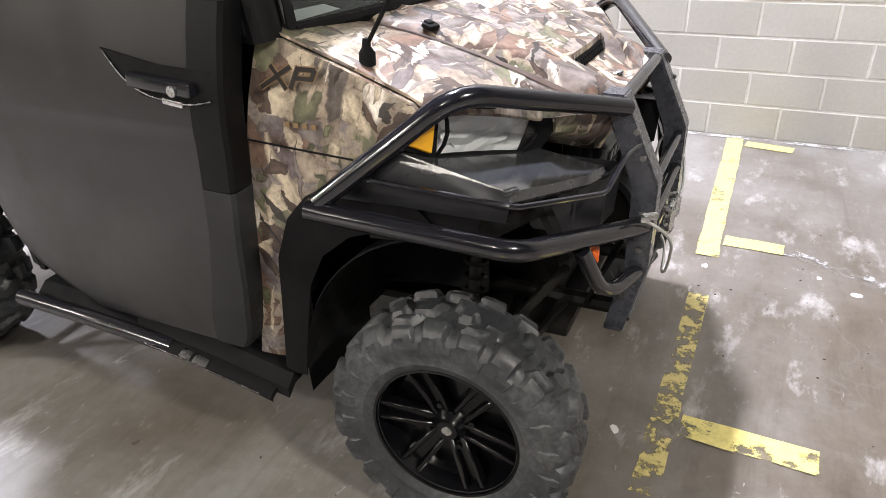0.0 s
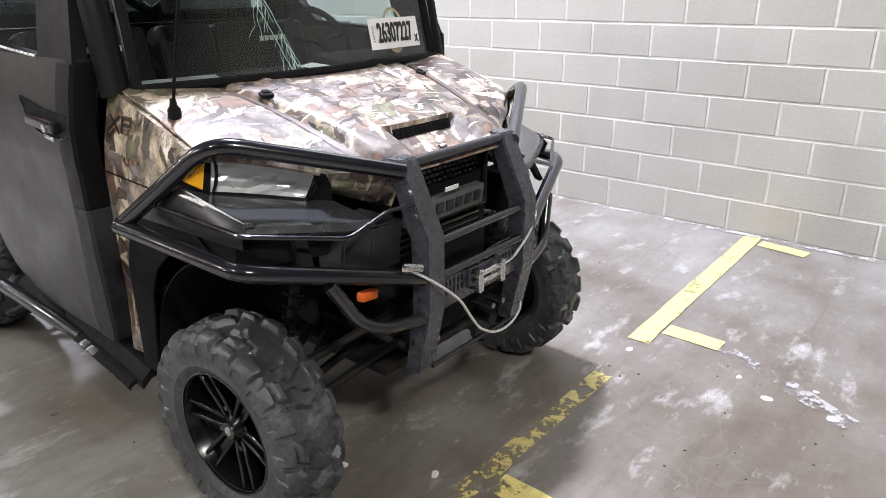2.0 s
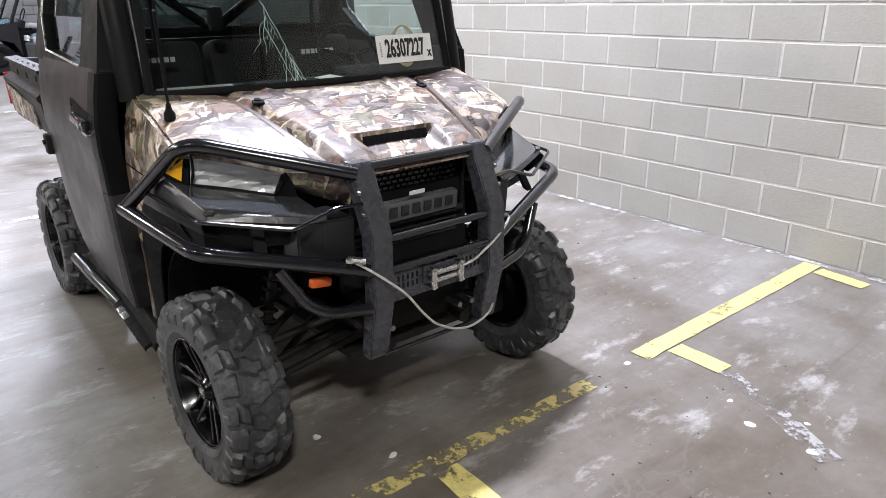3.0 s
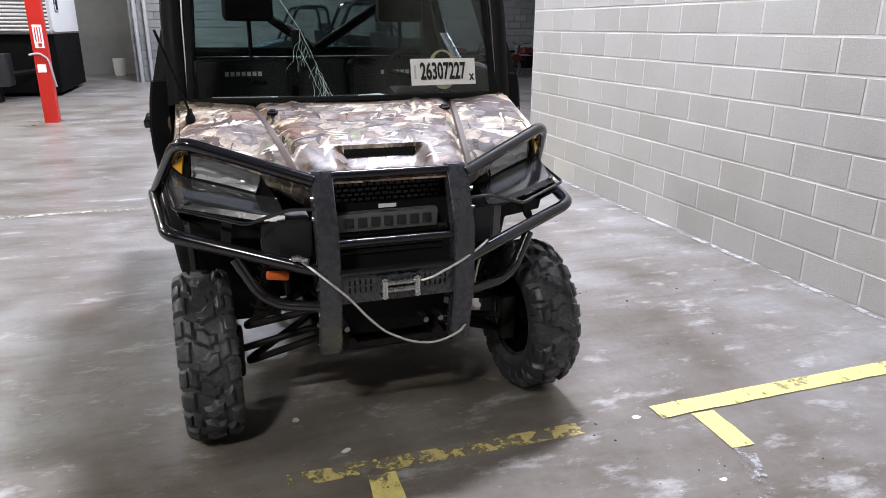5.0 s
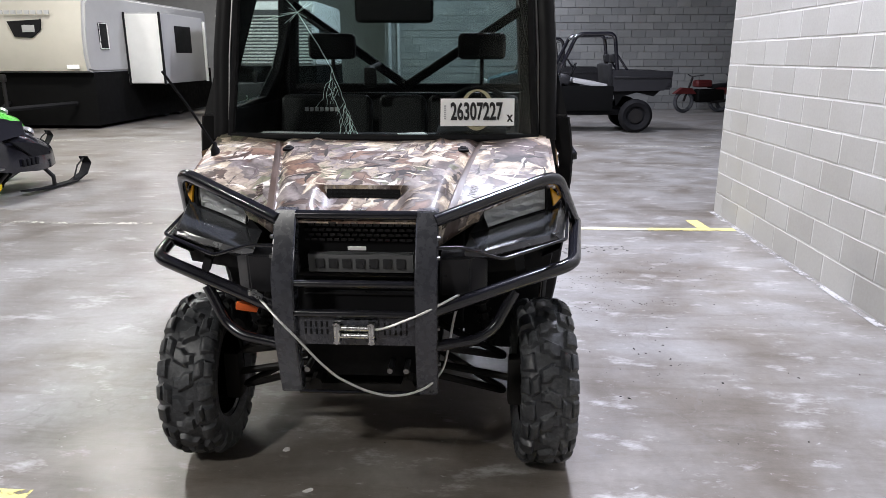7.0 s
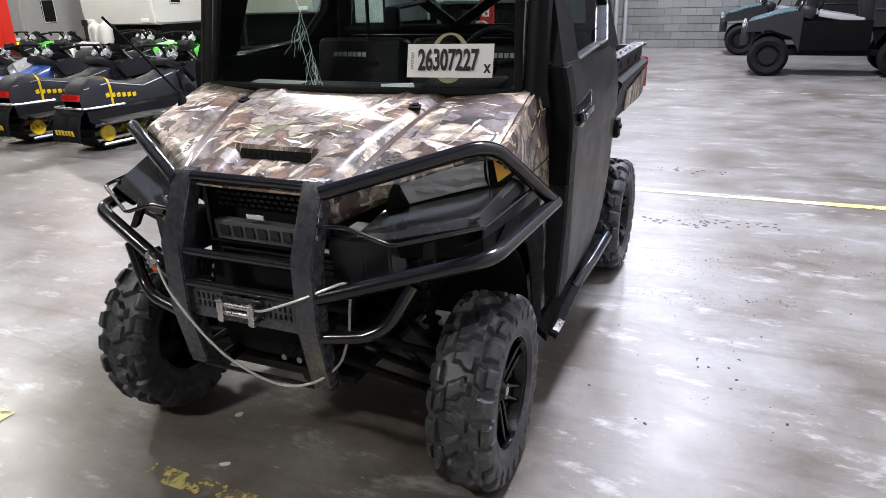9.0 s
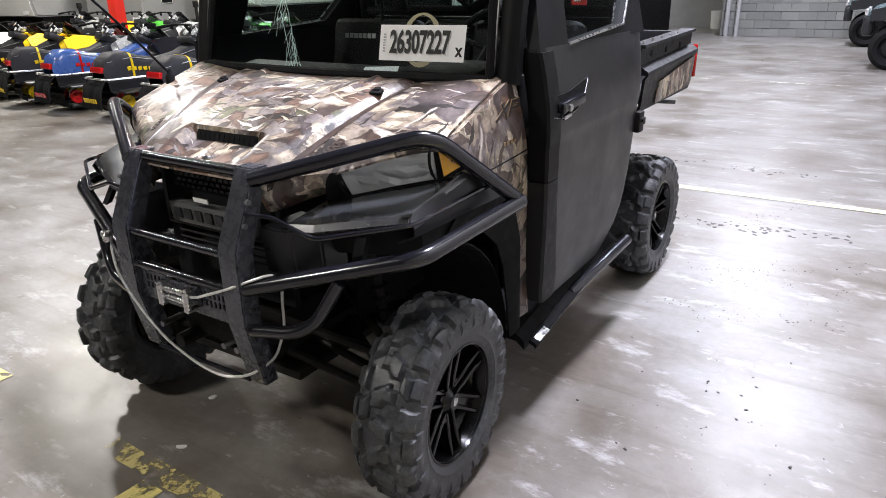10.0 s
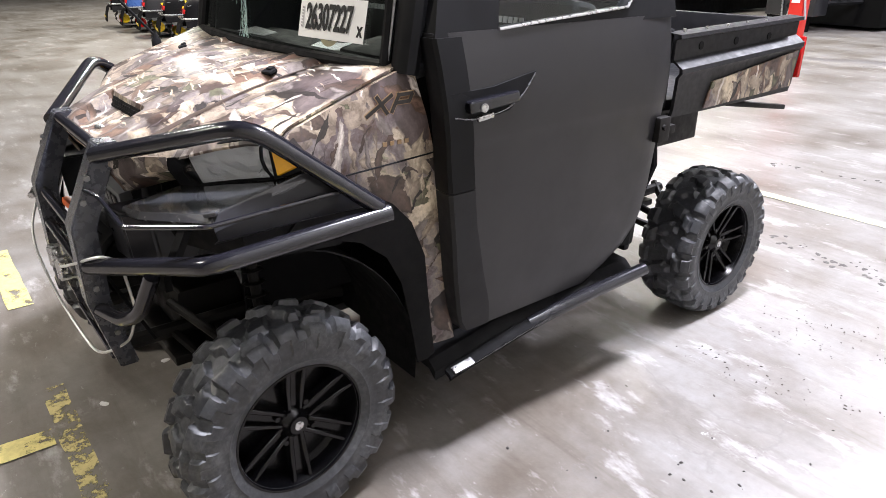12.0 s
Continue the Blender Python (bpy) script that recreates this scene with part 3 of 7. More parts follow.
litter("paint_drops", [(-0.35, -0.04, 0.017), (-0.20, -0.30, 0.013), (0.93, -0.43, 0.016), (0.90, -0.99, 0.020), (0.91, -1.21, 0.022), (0.99, -0.86, 0.010), (1.06, -1.12, 0.009)], plain("dried_white_paint", (0.66, 0.65, 0.64), 0.5, vary=0.15, scale=50), 0.10, "dried white paint drops on the floor", "paint drops")


# ---- the parked utility vehicle ----
utv = base("utility_vehicle", 0, 1.0, 0, "camouflage utility vehicle with black brush guard and closed cab", "utility vehicle")

HUB_Z, BASE_Y, ROUND = 0.3085, 1.985, 0.974


def tyre_mesh(width):
    """One skin: the carcass with its tread raised out of a fine grid."""
    h = width / 2
    n, per = 11, 44
    p = 2 * math.pi / n
    lugs = [
        # corners as (share of the half width, angle), with the rise in metres
        ([(-0.14, 0.02), (0.36, 0.10), (0.36, 0.25), (0.08, 0.24), (-0.14, 0.15)], 0.019),
        ([(0.02, 0.34), (0.30, 0.36), (0.34, 0.46), (0.06, 0.46)], 0.017),
        ([(0.42, 0.15), (0.72, 0.22), (0.70, 0.40), (0.42, 0.34)], 0.019),
        ([(0.60, -0.10), (1.02, -0.075), (1.02, 0.095), (0.58, 0.115)], 0.019),
        ([(0.79, 0.19), (1.02, 0.195), (1.02, 0.37), (0.76, 0.385)], 0.016),
    ]

    def inside(quad, x, q):
        """How far inside a lug, in metres (minus: outside)."""
        least = 9.0
        for (xa, qa), (xb, qb) in zip(quad, quad[1:] + quad[:1]):
            ax, aq, bx, bq = xa * h, qa * 0.31, xb * h, qb * 0.31
            nx, nq = -(bq - aq), bx - ax
            least = min(least, ((x - ax) * nx + (q * 0.31 - aq) * nq) / math.hypot(nx, nq))
        return least

    def rise(u, q):
        best = 0.0
        for s in (1, -1):
            x = s * u * h
            for quad, top in lugs:
                for turn in (-1, 0, 1):
                    qq = (q - (0 if s > 0 else p / 2)) % p + turn * p
                    d = inside(quad, x, qq)
                    best = max(best, top * min(1.0, max(0.0, (d + 0.004) / 0.008)))
        return best

    us = [-1.0 + 0.0625 * k for k in range(33)]
    wall = [(0.179, 0.80), (0.196, 0.92), (0.206, 0.965), (0.211, 0.99), (0.217, 0.975), (0.238, 1.0), (0.252, 1.0), (0.262, 0.995), (0.272, 0.975)]
    bm = bm_new()
    one = []
    for k in range(per):
        q = p * k / per
        prof = [(r, -x * h) for r, x in wall]
        # short biters on the walls
        bite = 0.005 if (k % 22) < 11 else 0.0
        prof = [(r, x - (bite if 0.245 < r < 0.275 else 0)) for r, x in prof]
        for u in us:
            r = 0.300 - 0.006 * u * u - 0.020 * max(0.0, (abs(u) - 0.65) / 0.35) ** 2
            up = rise(u, q)
            prof.append((r + up, u * h * (0.985 + (0.035 if up > 0.008 and abs(u) > 0.85 else 0))))
        bite = 0.005 if ((k + 11) % 22) < 11 else 0.0
        prof += [(r, x * h + (bite if 0.245 < r < 0.275 else 0)) for r, x in wall[::-1]]
        one.append(prof)
    rings = []
    for i in range(n):
        for k in range(per):
            q = p * (i + k / per)
            rings.append([bm.verts.new((x, r * math.cos(q), r * math.sin(q))) for r, x in one[k]])
    for a, b in zip(rings, rings[1:] + rings[:1]):
        for j in range(len(a) - 1):
            bm.faces.new((a[j], a[j + 1], b[j + 1], b[j]))
    bmesh.ops.recalc_face_normals(bm, faces=bm.faces)
    return smooth(mesh_from("tyre", bm, RUBBER), 32)


def rim_mesh(h):
    bm = bm_new()
    one = Matrix.Identity(4)
    lathe(bm, [(0.188, h * 0.80), (0.188, h * 0.88), (0.182, h * 0.88), (0.178, h * 0.74), (0.170, h * 0.55), (0.158, 0.0), (0.165, -h * 0.7), (0.192, -h * 0.82), (0.192, -h * 0.70)], one, 48)
    lathe(bm, [(0.192, h * 0.80), (0.150, 0.010), (0.001, 0.006)], one, 32)
    # a far dish closes the barrel
    lathe(bm, [(0.160, 0.02), (0.06, 0.018), (0.001, 0.018)], one, 24)
    bmesh.ops.recalc_face_normals(bm, faces=bm.faces)
    return smooth(mesh_from("rim", bm, RIM), 40)


def spoke_mesh(h):
    """One forked spoke, pointing along +y."""
    bm = bm_new()
    for s in (1, -1):
        q = [(h * 0.50, 0.036, s * 0.010), (h * 0.50, 0.036, s * 0.023), (h * 0.74, 0.177, s * 0.031), (h * 0.74, 0.177, s * 0.017)]
        prism(bm, q, (-0.030, 0, 0))
    prism(bm, [(h * 0.40, 0.036, -0.011), (h * 0.40, 0.036, 0.011), (h * 0.52, 0.172, 0.018), (h * 0.52, 0.172, -0.018)], (-0.020, 0, 0))
    bmesh.ops.bevel(bm, geom=list(bm.edges), offset=0.003, segments=1, affect="EDGES")
    bmesh.ops.recalc_face_normals(bm, faces=bm.faces)
    return smooth(mesh_from("spoke", bm, RIM), 40)


def hub_mesh(h):
    bm = bm_new()
    lathe(bm, [(0.001, h * 0.56 + 0.012), (0.026, h * 0.56 + 0.012), (0.031, h * 0.56), (0.050, h * 0.42), (0.056, h * 0.2), (0.056, -0.02)], Matrix.Identity(4), 28)
    for k in range(4):
        a = k * math.pi / 2 + 0.5
        cyl(bm, (h * 0.36, 0.062 * math.cos(a), 0.062 * math.sin(a)), (h * 0.52, 0.062 * math.cos(a), 0.062 * math.sin(a)), 0.008, seg=6)
    bmesh.ops.recalc_face_normals(bm, faces=bm.faces)
    return smooth(mesh_from("hub", bm, RIM), 40)


def cap_mesh(h):
    bm = bm_new()
    cyl(bm, (h * 0.56 + 0.010, 0, 0), (h * 0.56 + 0.0135, 0, 0), 0.013, seg=20)
    return smooth(mesh_from("hub_cap", bm, STEEL), 40)


def hang(name, data, parent, m):
    ob = new(name, data)
    ob.parent = parent
    ob.matrix_basis = m
    return ob


def wheel(x, y, width, tyre, rim, spoke, hub, cap, spin, steer):
    side = steer + (0 if x > 0 else 180)
    ob = hang("wheel", tyre, utv, pose(x, y - 1.0, HUB_Z, 0, 0, side) @ pose(0, 0, 0, spin, 0, 0) @ Matrix.Diagonal((1, ROUND, ROUND, 1)))
    r = hang("rim", rim, ob, Matrix.Identity(4))
    for k in range(6):
        hang("spoke", spoke, ob, pose(0, 0, 0, k * 60, 0, 0))
    hang("hub", hub, ob, Matrix.Identity(4))
    hang("hub_cap", cap, ob, Matrix.Identity(4))
    return ob


FW, RW = 0.192, 0.235
for width, y, xc, steer in ((FW, 0.010, 0.642, 2.3), (RW, BASE_Y, 0.632, 0)):
    shapes = (tyre_mesh(width), rim_mesh(width / 2), spoke_mesh(width / 2), hub_mesh(width / 2), cap_mesh(width / 2))
    for s in (1, -1):
        wheel(s * xc, y, width, *shapes, 11 + 17 * s + 40 * (y > 1), steer)

# --- bonnet: middle panel, a groove, outer panels that rise to the wings ---
FRONT = [(0.0, -0.245, 0.985), (0.26, -0.238, 0.984), (0.34, -0.165, 0.994), (0.42, -0.098, 1.012), (0.52, -0.046, 1.045), (0.60, 0.0, 1.066), (0.655, 0.045, 1.070)]
REAR = [(0.0, 0.325, 1.163), (0.30, 0.345, 1.170), (0.45, 0.362, 1.180), (0.58, 0.385, 1.195), (0.672, 0.425, 1.204)]


def bonnet(x, v):
    """A place on the bonnet: x across, v from its front edge (0) to the windscreen (1)."""
    ax = abs(x)
    fy, fz = lerp_table(FRONT, ax)
    ry, rz = lerp_table(REAR, ax)
    y, z = fy + (ry - fy) * v, fz + (rz - fz) * v
    z += 0.034 * 4 * v * (1 - v) * (0.75 + 0.25 * math.cos(ax * 4)) * (1 - 0.8 * max(0.0, min(1.0, (ax - 0.46) / 0.18)))
    z -= 0.022 * max(0.0, 1 - v / 0.09) ** 2
    crease = 0.27 + 0.12 * v
    z += 0.013 * min(1.0, max(0.0, (crease - ax) / 0.03)) - 0.012 * math.exp(-(((ax - crease - 0.008) / 0.007) ** 2))
    # the bulge with the intake: lower in front of it
    if ax < 0.165:
        w = min(1.0, (0.165 - ax) / 0.04)
        z -= 0.036 * w * max(0.0, min(1.0, (0.262 - v) / 0.012)) * min(1.0, v / 0.10)
    # two short ribs that run from the intake to the windscreen
    z += 0.009 * math.exp(-(((ax - 0.19 - 0.06 * v) / 0.018) ** 2)) * max(0.0, min(1, (v - 0.45) / 0.1))
    return Vector((x, y, z))


cols = sorted({round(s * c, 4) for s in (1, -1) for c in (0.0, 0.03, 0.06, 0.09, 0.12, 0.145, 0.16, 0.175, 0.19, 0.205, 0.22, 0.235, 0.25, 0.26, 0.27, 0.28, 0.29, 0.30, 0.31, 0.32, 0.33, 0.34, 0.35, 0.36, 0.37, 0.38, 0.39, 0.40, 0.42, 0.45, 0.48, 0.52, 0.56, 0.60, 0.635, 0.66)})
vees = [0, 0.01, 0.02, 0.035, 0.06, 0.09, 0.13, 0.17, 0.21, 0.235, 0.25, 0.262, 0.275, 0.3, 0.33, 0.37, 0.42, 0.47, 0.52, 0.58, 0.64, 0.70, 0.76, 0.82, 0.88, 0.94, 1.0]
hood = part("hood", grid(bm_new(), [[bonnet(x, v) for x in cols] for v in vees], 0.006, (0, 0.2, -1)), CAMO, utv, "glossy printed camouflage hood, dusty")
b = prism(bm_new(), [(-0.127, -0.113, 1.010), (0.127, -0.113, 1.010), (0.127, -0.098, 1.0575), (-0.127, -0.098, 1.0575)], (0, 0.05, -0.012))
intake = part("hood_intake", b, MATTE, hood, "black hood air intake")
b = bm_new()
for j in range(3):
    for k in range(12):
        box(b, (-0.1155 + 0.021 * k, -0.1120 + 0.0044 * j, 1.022 + 0.0125 * j), (0.0115, 0.003, 0.0075), (-21, 0, 0))
tagged(part("intake_mesh", b, MATTE, intake), kind="stuff")
# round badge on the nose
b = bm_new()
p = bonnet(0.0, 0.13)
lathe(b, [(0.001, 0.003), (0.016, 0.003), (0.020, 0.0), (0.020, -0.006)], Matrix.Translation(p) @ pose(0, 0, 0, 0, -72, 90), 20)
part("badge", b, STEEL, hood)
for s in (1, -1):
    b = bm_new()
    p = bonnet(s * 0.335, 0.70)
    box(b, p + Vector((0, 0.002, 0.006)), (0.040, 0.028, 0.012), (18, 0, s * 14), bevel=0.006)
    box(b, p + Vector((0, 0.006, 0.014)), (0.022, 0.018, 0.008), (18, 0, s * 14), bevel=0.004)
    part("rubber_bumper", b, MATTE, hood, "black rubber stop")

# brown band along each crease: print, with the groove's shade put into its colour
for s in (1, -1):
    rows = []
    for k in range(17):
        v = 0.05 + 0.86 * k / 16
        c = 0.285 + 0.12 * v
        w = 0.036 - 0.014 * v + 0.003 * noise.noise((k * 0.7, s, 2.0))
        rows.append([bonnet(s * (c + w * (q / 4 - 0.12)), v) + Vector((0, -0.0007, 0.0022)) for q in range(5)])
    part("crease_band", grid(bm_new(), rows), DEEPBROWN, hood, "brown band along the crease, print and groove shade together")

SHOULDER_MARKS = []
for s in (1, -1):
    a, c = bonnet(s * 0.362, 0.06), bonnet(s * 0.392, 0.27)
    along = (c - a).normalized() * s
    across = bonnet(s * 0.36, 0.16) - bonnet(s * 0.40, 0.16)
    across = (across - along * across.dot(along)).normalized()
    up = along.cross(across)
    m = Matrix((along, across, up)).transposed().to_4x4()
    m.translation = (a + c) / 2 + up * 0.0035
    SHOULDER_MARKS.append(m)

# --- wings: the sides with the print, down to the strip beside the door ---
WING = [
    # z, front y, rear y, x
    (1.13, 0.22, 0.437, 0.684), (1.06, 0.045, 0.452, 0.694), (1.00, 0.075, 0.462, 0.700), (0.94, 0.13, 0.474, 0.702), (0.88, 0.27, 0.486, 0.702),
    (0.83, 0.345, 0.492, 0.700), (0.76, 0.40, 0.502, 0.696), (0.66, 0.440, 0.514, 0.690), (0.55, 0.455, 0.526, 0.684), (0.44, 0.468, 0.545, 0.678), (0.36, 0.478, 0.562, 0.674),
]


def wing(s):
    rows = []
    top = [bonnet(s * 0.659, k / 12) + Vector((s * 0.004, 0, -0.002)) for k in range(13)]
    rows.append([Vector((s * 0.60, p.y, p.z - 0.030)) for p in top])
    rows.append([p + Vector((-s * 0.010, 0, -0.010)) for p in top])
    rows.append([p + Vector((s * 0.012, 0.0, -0.006)) for p in top])
    for z, fy, ry, x in WING[1:]:
        row = []
        for k in range(13):
            u = k / 12
            y = fy + (ry - fy) * u
            zz = z
            if z > 1.0:
                zz = min(z, top[k].z - 0.02)
            row.append(Vector((s * (x - 0.012 * (1 - u) ** 2), y, zz)))
        rows.append(row)
    ob = part("fender", grid(bm_new(), rows, 0.006, (-s, 0, 0)), CAMO, utv, "printed camouflage front fender")
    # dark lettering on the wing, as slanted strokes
    b = bm_new()
    x = 0.7005
    sy = 1 if s > 0 else -1

    def stroke(b, ya, za, yb, zb, w, lift):
        a, c = Vector((s * (x + lift), ya, za)), Vector((s * (x + lift), yb, zb))
        d = (c - a).normalized()
        n = Vector((0, -d.z, d.y)) * w
        a, c = a - d * w * 0.3, c + d * w * 0.3
        prism(b, [a - n / 2, a + n / 2, c + n / 2, c - n / 2], (s * 0.0014, 0, 0))

    c = 0.335
    strokes = ((-0.092, -0.028, 0.006, 0.03), (-0.052, 0.03, -0.014, -0.026), (0.004, -0.024, 0.034, 0.03), (0.030, 0.028, 0.086, 0.028), (0.086, 0.026, 0.074, 0.004), (0.022, 0.004, 0.074, 0.004))
    for w, lift, mat, name in ((0.0135, 0.0, BRONZE, "lettering_edge"), (0.0092, 0.0012, DECAL, "lettering")):
        b = bm_new()
        for k, (ya, za, yb, zb) in enumerate(strokes):
            stroke(b, c + sy * ya * 0.76, 1.108 + za * 0.76, c + sy * yb * 0.76, 1.108 + zb * 0.76, w, lift + 0.0002 * k)
        part(name, b, mat, ob, "dark brown slanted lettering" if mat is DECAL else "bronze edge of the lettering")
    b = bm_new()
    for k in range(4):
        box(b, (s * (x + 0.0005), c + sy * (-0.02 + 0.022 * k), 1.012), (0.002, 0.012, 0.011), bevel=0.0)
    part("small_lettering", b, BRONZE, ob, "small bronze lettering bars")
    b = sweep(bm_new(), [(s * 0.7045, 0.20, 0.955), (s * 0.7055, 0.35, 0.962), (s * 0.704, 0.47, 0.968)], 0.0022, 6)
    part("seam", b, MATTE, ob)
    return ob


for s in (1, -1):
    wing(s)

# antenna with its rubber foot on the right wing
b = lathe(bm_new(), [(0.001, 0.034), (0.007, 0.034), (0.010, 0.016), (0.017, 0.006), (0.017, -0.02)], Matrix.Translation((-0.622, 0.197, 1.146)) @ pose(0, 0, 0, 0, -90, 0), 16)
antenna = part("antenna_foot", b, MATTE, utv)
part("antenna_rod", sweep(bm_new(), [(-0.622, 0.197, 1.165), (-0.66, 0.08, 1.32), (-0.695, -0.027, 1.447)], 0.0045, 8), MATTE, antenna)

# --- head lamps, bumper skin and nose ---
def lamp(s):
    def P(x, y, z):
        return Vector((s * x, y, z))

    top = [P(0.404, -0.082, 0.984), P(0.465, -0.060, 1.012), P(0.53, -0.030, 1.037), P(0.59, 0.002, 1.054), P(0.633, 0.030, 1.060)]
    bot = [P(0.430, -0.062, 0.914), P(0.48, -0.034, 0.926), P(0.535, -0.004, 0.939), P(0.585, 0.020, 0.950), P(0.638, 0.044, 0.961)]
    rows = [[a.lerp(c, v) + Vector((0, -0.018 * 4 * v * (1 - v), 0)) for a, c in zip(top, bot)] for v in (0, 0.25, 0.5, 0.75, 1)]
    ob = part("headlight", grid(bm_new(), rows, 0.004, (0, 1, 0)), LENS, utv, "clear headlight with chrome reflectors")
    ob.visible_shadow = False
    facet = random.Random(4)
    fine = []
    for i in range(7):
        row = []
        for j in range(10):
            u, w = i / 6 * 4, j / 9 * 4
            a, c = min(3, int(u)), min(3, int(w))
            p = rows[a][c].lerp(rows[a][c + 1], w - c).lerp(rows[a + 1][c].lerp(rows[a + 1][c + 1], w - c), u - a)
            deep = 0.010 + 0.016 * math.sin(math.pi * i / 6) + (facet.uniform(-0.006, 0.012) if 0 < i < 6 and 0 < j < 9 else 0.0)
            row.append(p + Vector((-s * 0.002, max(0.004, deep), 0)))
        fine.append(row)
    part("lamp_bowl", grid(bm_new(), fine, 0.004, (0, 1, 0)), BOWL, ob, "bright faceted lamp bowl", flat=True)
    b = bm_new()
    for cx, cy, cz, r in ((0.475, -0.005, 0.958, 0.034), (0.560, 0.030, 0.992, 0.034)):
        lathe(b, [(0.012, 0.052), (0.022, 0.045), (r * 0.8, 0.02), (r, -0.006), (r * 1.06, -0.006), (r * 1.06, 0.06)], Matrix.Translation((s * cx, cy, cz)) @ pose(0, 0, 0, 0, 0, 90 + s * 20), 24)
    part("reflector", b, CHROME, ob, "faceted chrome reflector")
    b = bm_new()
    for k in range(6):
        a = rows[1][0].lerp(rows[1][4], 0.12 + 0.15 * k) + Vector((0, 0.05, 0))
        c = rows[3][0].lerp(rows[3][4], 0.05 + 0.15 * k) + Vector((0, 0.045, 0))
        sweep(b, [a, c], 0.006, 4)
    part("reflector_rib", b, STEEL, ob)
    # dark surround, amber corner
    ring = [p for p in rows[0]] + [r[4] for r in rows[1:]] + rows[4][3::-1] + [r[0] for r in rows[3:0:-1]]
    part("surround", sweep(bm_new(), ring + ring[:1], 0.0045, 6), MATTE, ob)
    b = prism(bm_new(), [P(0.651, 0.043, 1.040), P(0.663, 0.048, 0.974), P(0.694, 0.086, 0.998)], (s * 0.003, -0.008, 0.003))
    part("amber_marker", b, AMBER, utv, "amber side marker")
    b = prism(bm_new(), [P(0.634, 0.040, 1.052), P(0.645, 0.046, 0.960), P(0.700, 0.096, 0.990), P(0.664, 0.060, 1.060)], (s * 0.002, -0.005, 0))
    part("marker_frame", b, MATTE, utv)
    # dark cheek between the nose and the lamp
    b = grid(bm_new(), [[P(0.415, -0.128, 0.992), P(0.404, -0.080, 0.984)], [P(0.392, -0.120, 0.950), P(0.416, -0.070, 0.948)], [P(0.366, -0.090, 0.902), P(0.430, -0.060, 0.912)]], 0.006, (0, 1, 0))
    part("lamp_cheek", b, MATTE, ob)
    # glossy shelf that runs forward from the foot of the lamp to a sharp edge
    back = [P(0.366, -0.092, 0.903), P(0.430, -0.064, 0.913), P(0.535, -0.006, 0.937), P(0.638, 0.042, 0.959), P(0.689, 0.095, 0.982)]
    lip = [P(0.352, -0.232, 0.874), P(0.428, -0.214, 0.878), P(0.550, -0.166, 0.897), P(0.656, -0.118, 0.914), P(0.693, 0.092, 0.979)]
    middle = [a.lerp(c, 0.5) + Vector((0, 0, 0.005 if 0 < k < 3 else 0)) for k, (a, c) in enumerate(zip(back, lip))]
    part("lower_lens", grid(bm_new(), [back, middle, lip], 0.005, (0, 0.3, -1)), LENSGREY, ob, "smoked glossy lower lens")
    band = [p + Vector((s * (0.003 if k < 3 else 0.010), -0.010 if k < 4 else 0.0, -0.017)) for k, p in enumerate(lip)]
    edge_in = [p + Vector((0, 0.012, -0.010)) for p in band]
    skin = part("bumper_skin", grid(bm_new(), [lip, band, edge_in], 0.005, (0, 1, 0)), SKIN, utv, "black plastic front bumper skin", flat=True)
    part("lip_corner", box(bm_new(), lip[3] + Vector((0, -0.004, 0.002)), (0.030, 0.016, 0.010), (0, -10, s * 50), bevel=0.003), SKIN, skin)
    under = [[p for p in edge_in], [P(abs(p.x) - 0.008, p.y + 0.055, p.z - 0.030) for p in edge_in], [P(abs(p.x) - 0.014, p.y + 0.075, 0.775) for p in edge_in]]
    part("lower_skin", grid(bm_new(), under, 0.006, (0, 1, 0)), MATTE, skin)
    # smooth side of the bumper, up to the print on the wing
    side_top = [P(0.658, -0.119, 0.911), P(0.680, 0.010, 0.950), P(0.697, 0.096, 0.978), P(0.706, 0.140, 0.960), P(0.709, 0.250, 0.908)]
    side_mid = [P(0.686, -0.128, 0.884), P(0.704, 0.000, 0.916), P(0.714, 0.090, 0.932), P(0.717, 0.150, 0.925), P(0.714, 0.265, 0.890)]
    side_low = [P(0.680, -0.120, 0.858), P(0.700, 0.000, 0.866), P(0.710, 0.090, 0.872), P(0.714, 0.160, 0.872), P(0.712, 0.300, 0.866)]
    side_in = [p + Vector((-s * 0.060, 0.010, -0.030)) for p in side_low]
    part("bumper_side", grid(bm_new(), [side_top, side_mid, side_low, side_in], 0.005, (-s, 0.2, 0)), BUMPER, skin, "smooth black bumper side")
    # faceted block beside the guard plate
    plan = [(0.272, -0.262), (0.372, -0.250), (0.428, -0.196), (0.430, -0.100), (0.272, -0.100)]
    b = prism(bm_new(), [P(x, y + 0.012, 0.728) for x, y in plan], (0, -0.012, 0.134))
    bmesh.ops.bevel(b, geom=list(b.edges), offset=0.006, segments=2, affect="EDGES")
    part("bumper_block", b, BUMPER, skin)
    b = prism(bm_new(), [P(0.548, -0.142, 0.868), P(0.516, -0.148, 0.864), P(0.528, -0.196, 0.782), P(0.558, -0.192, 0.782)], (0, 0.022, 0.006))
    part("strut", b, MATTE, skin)
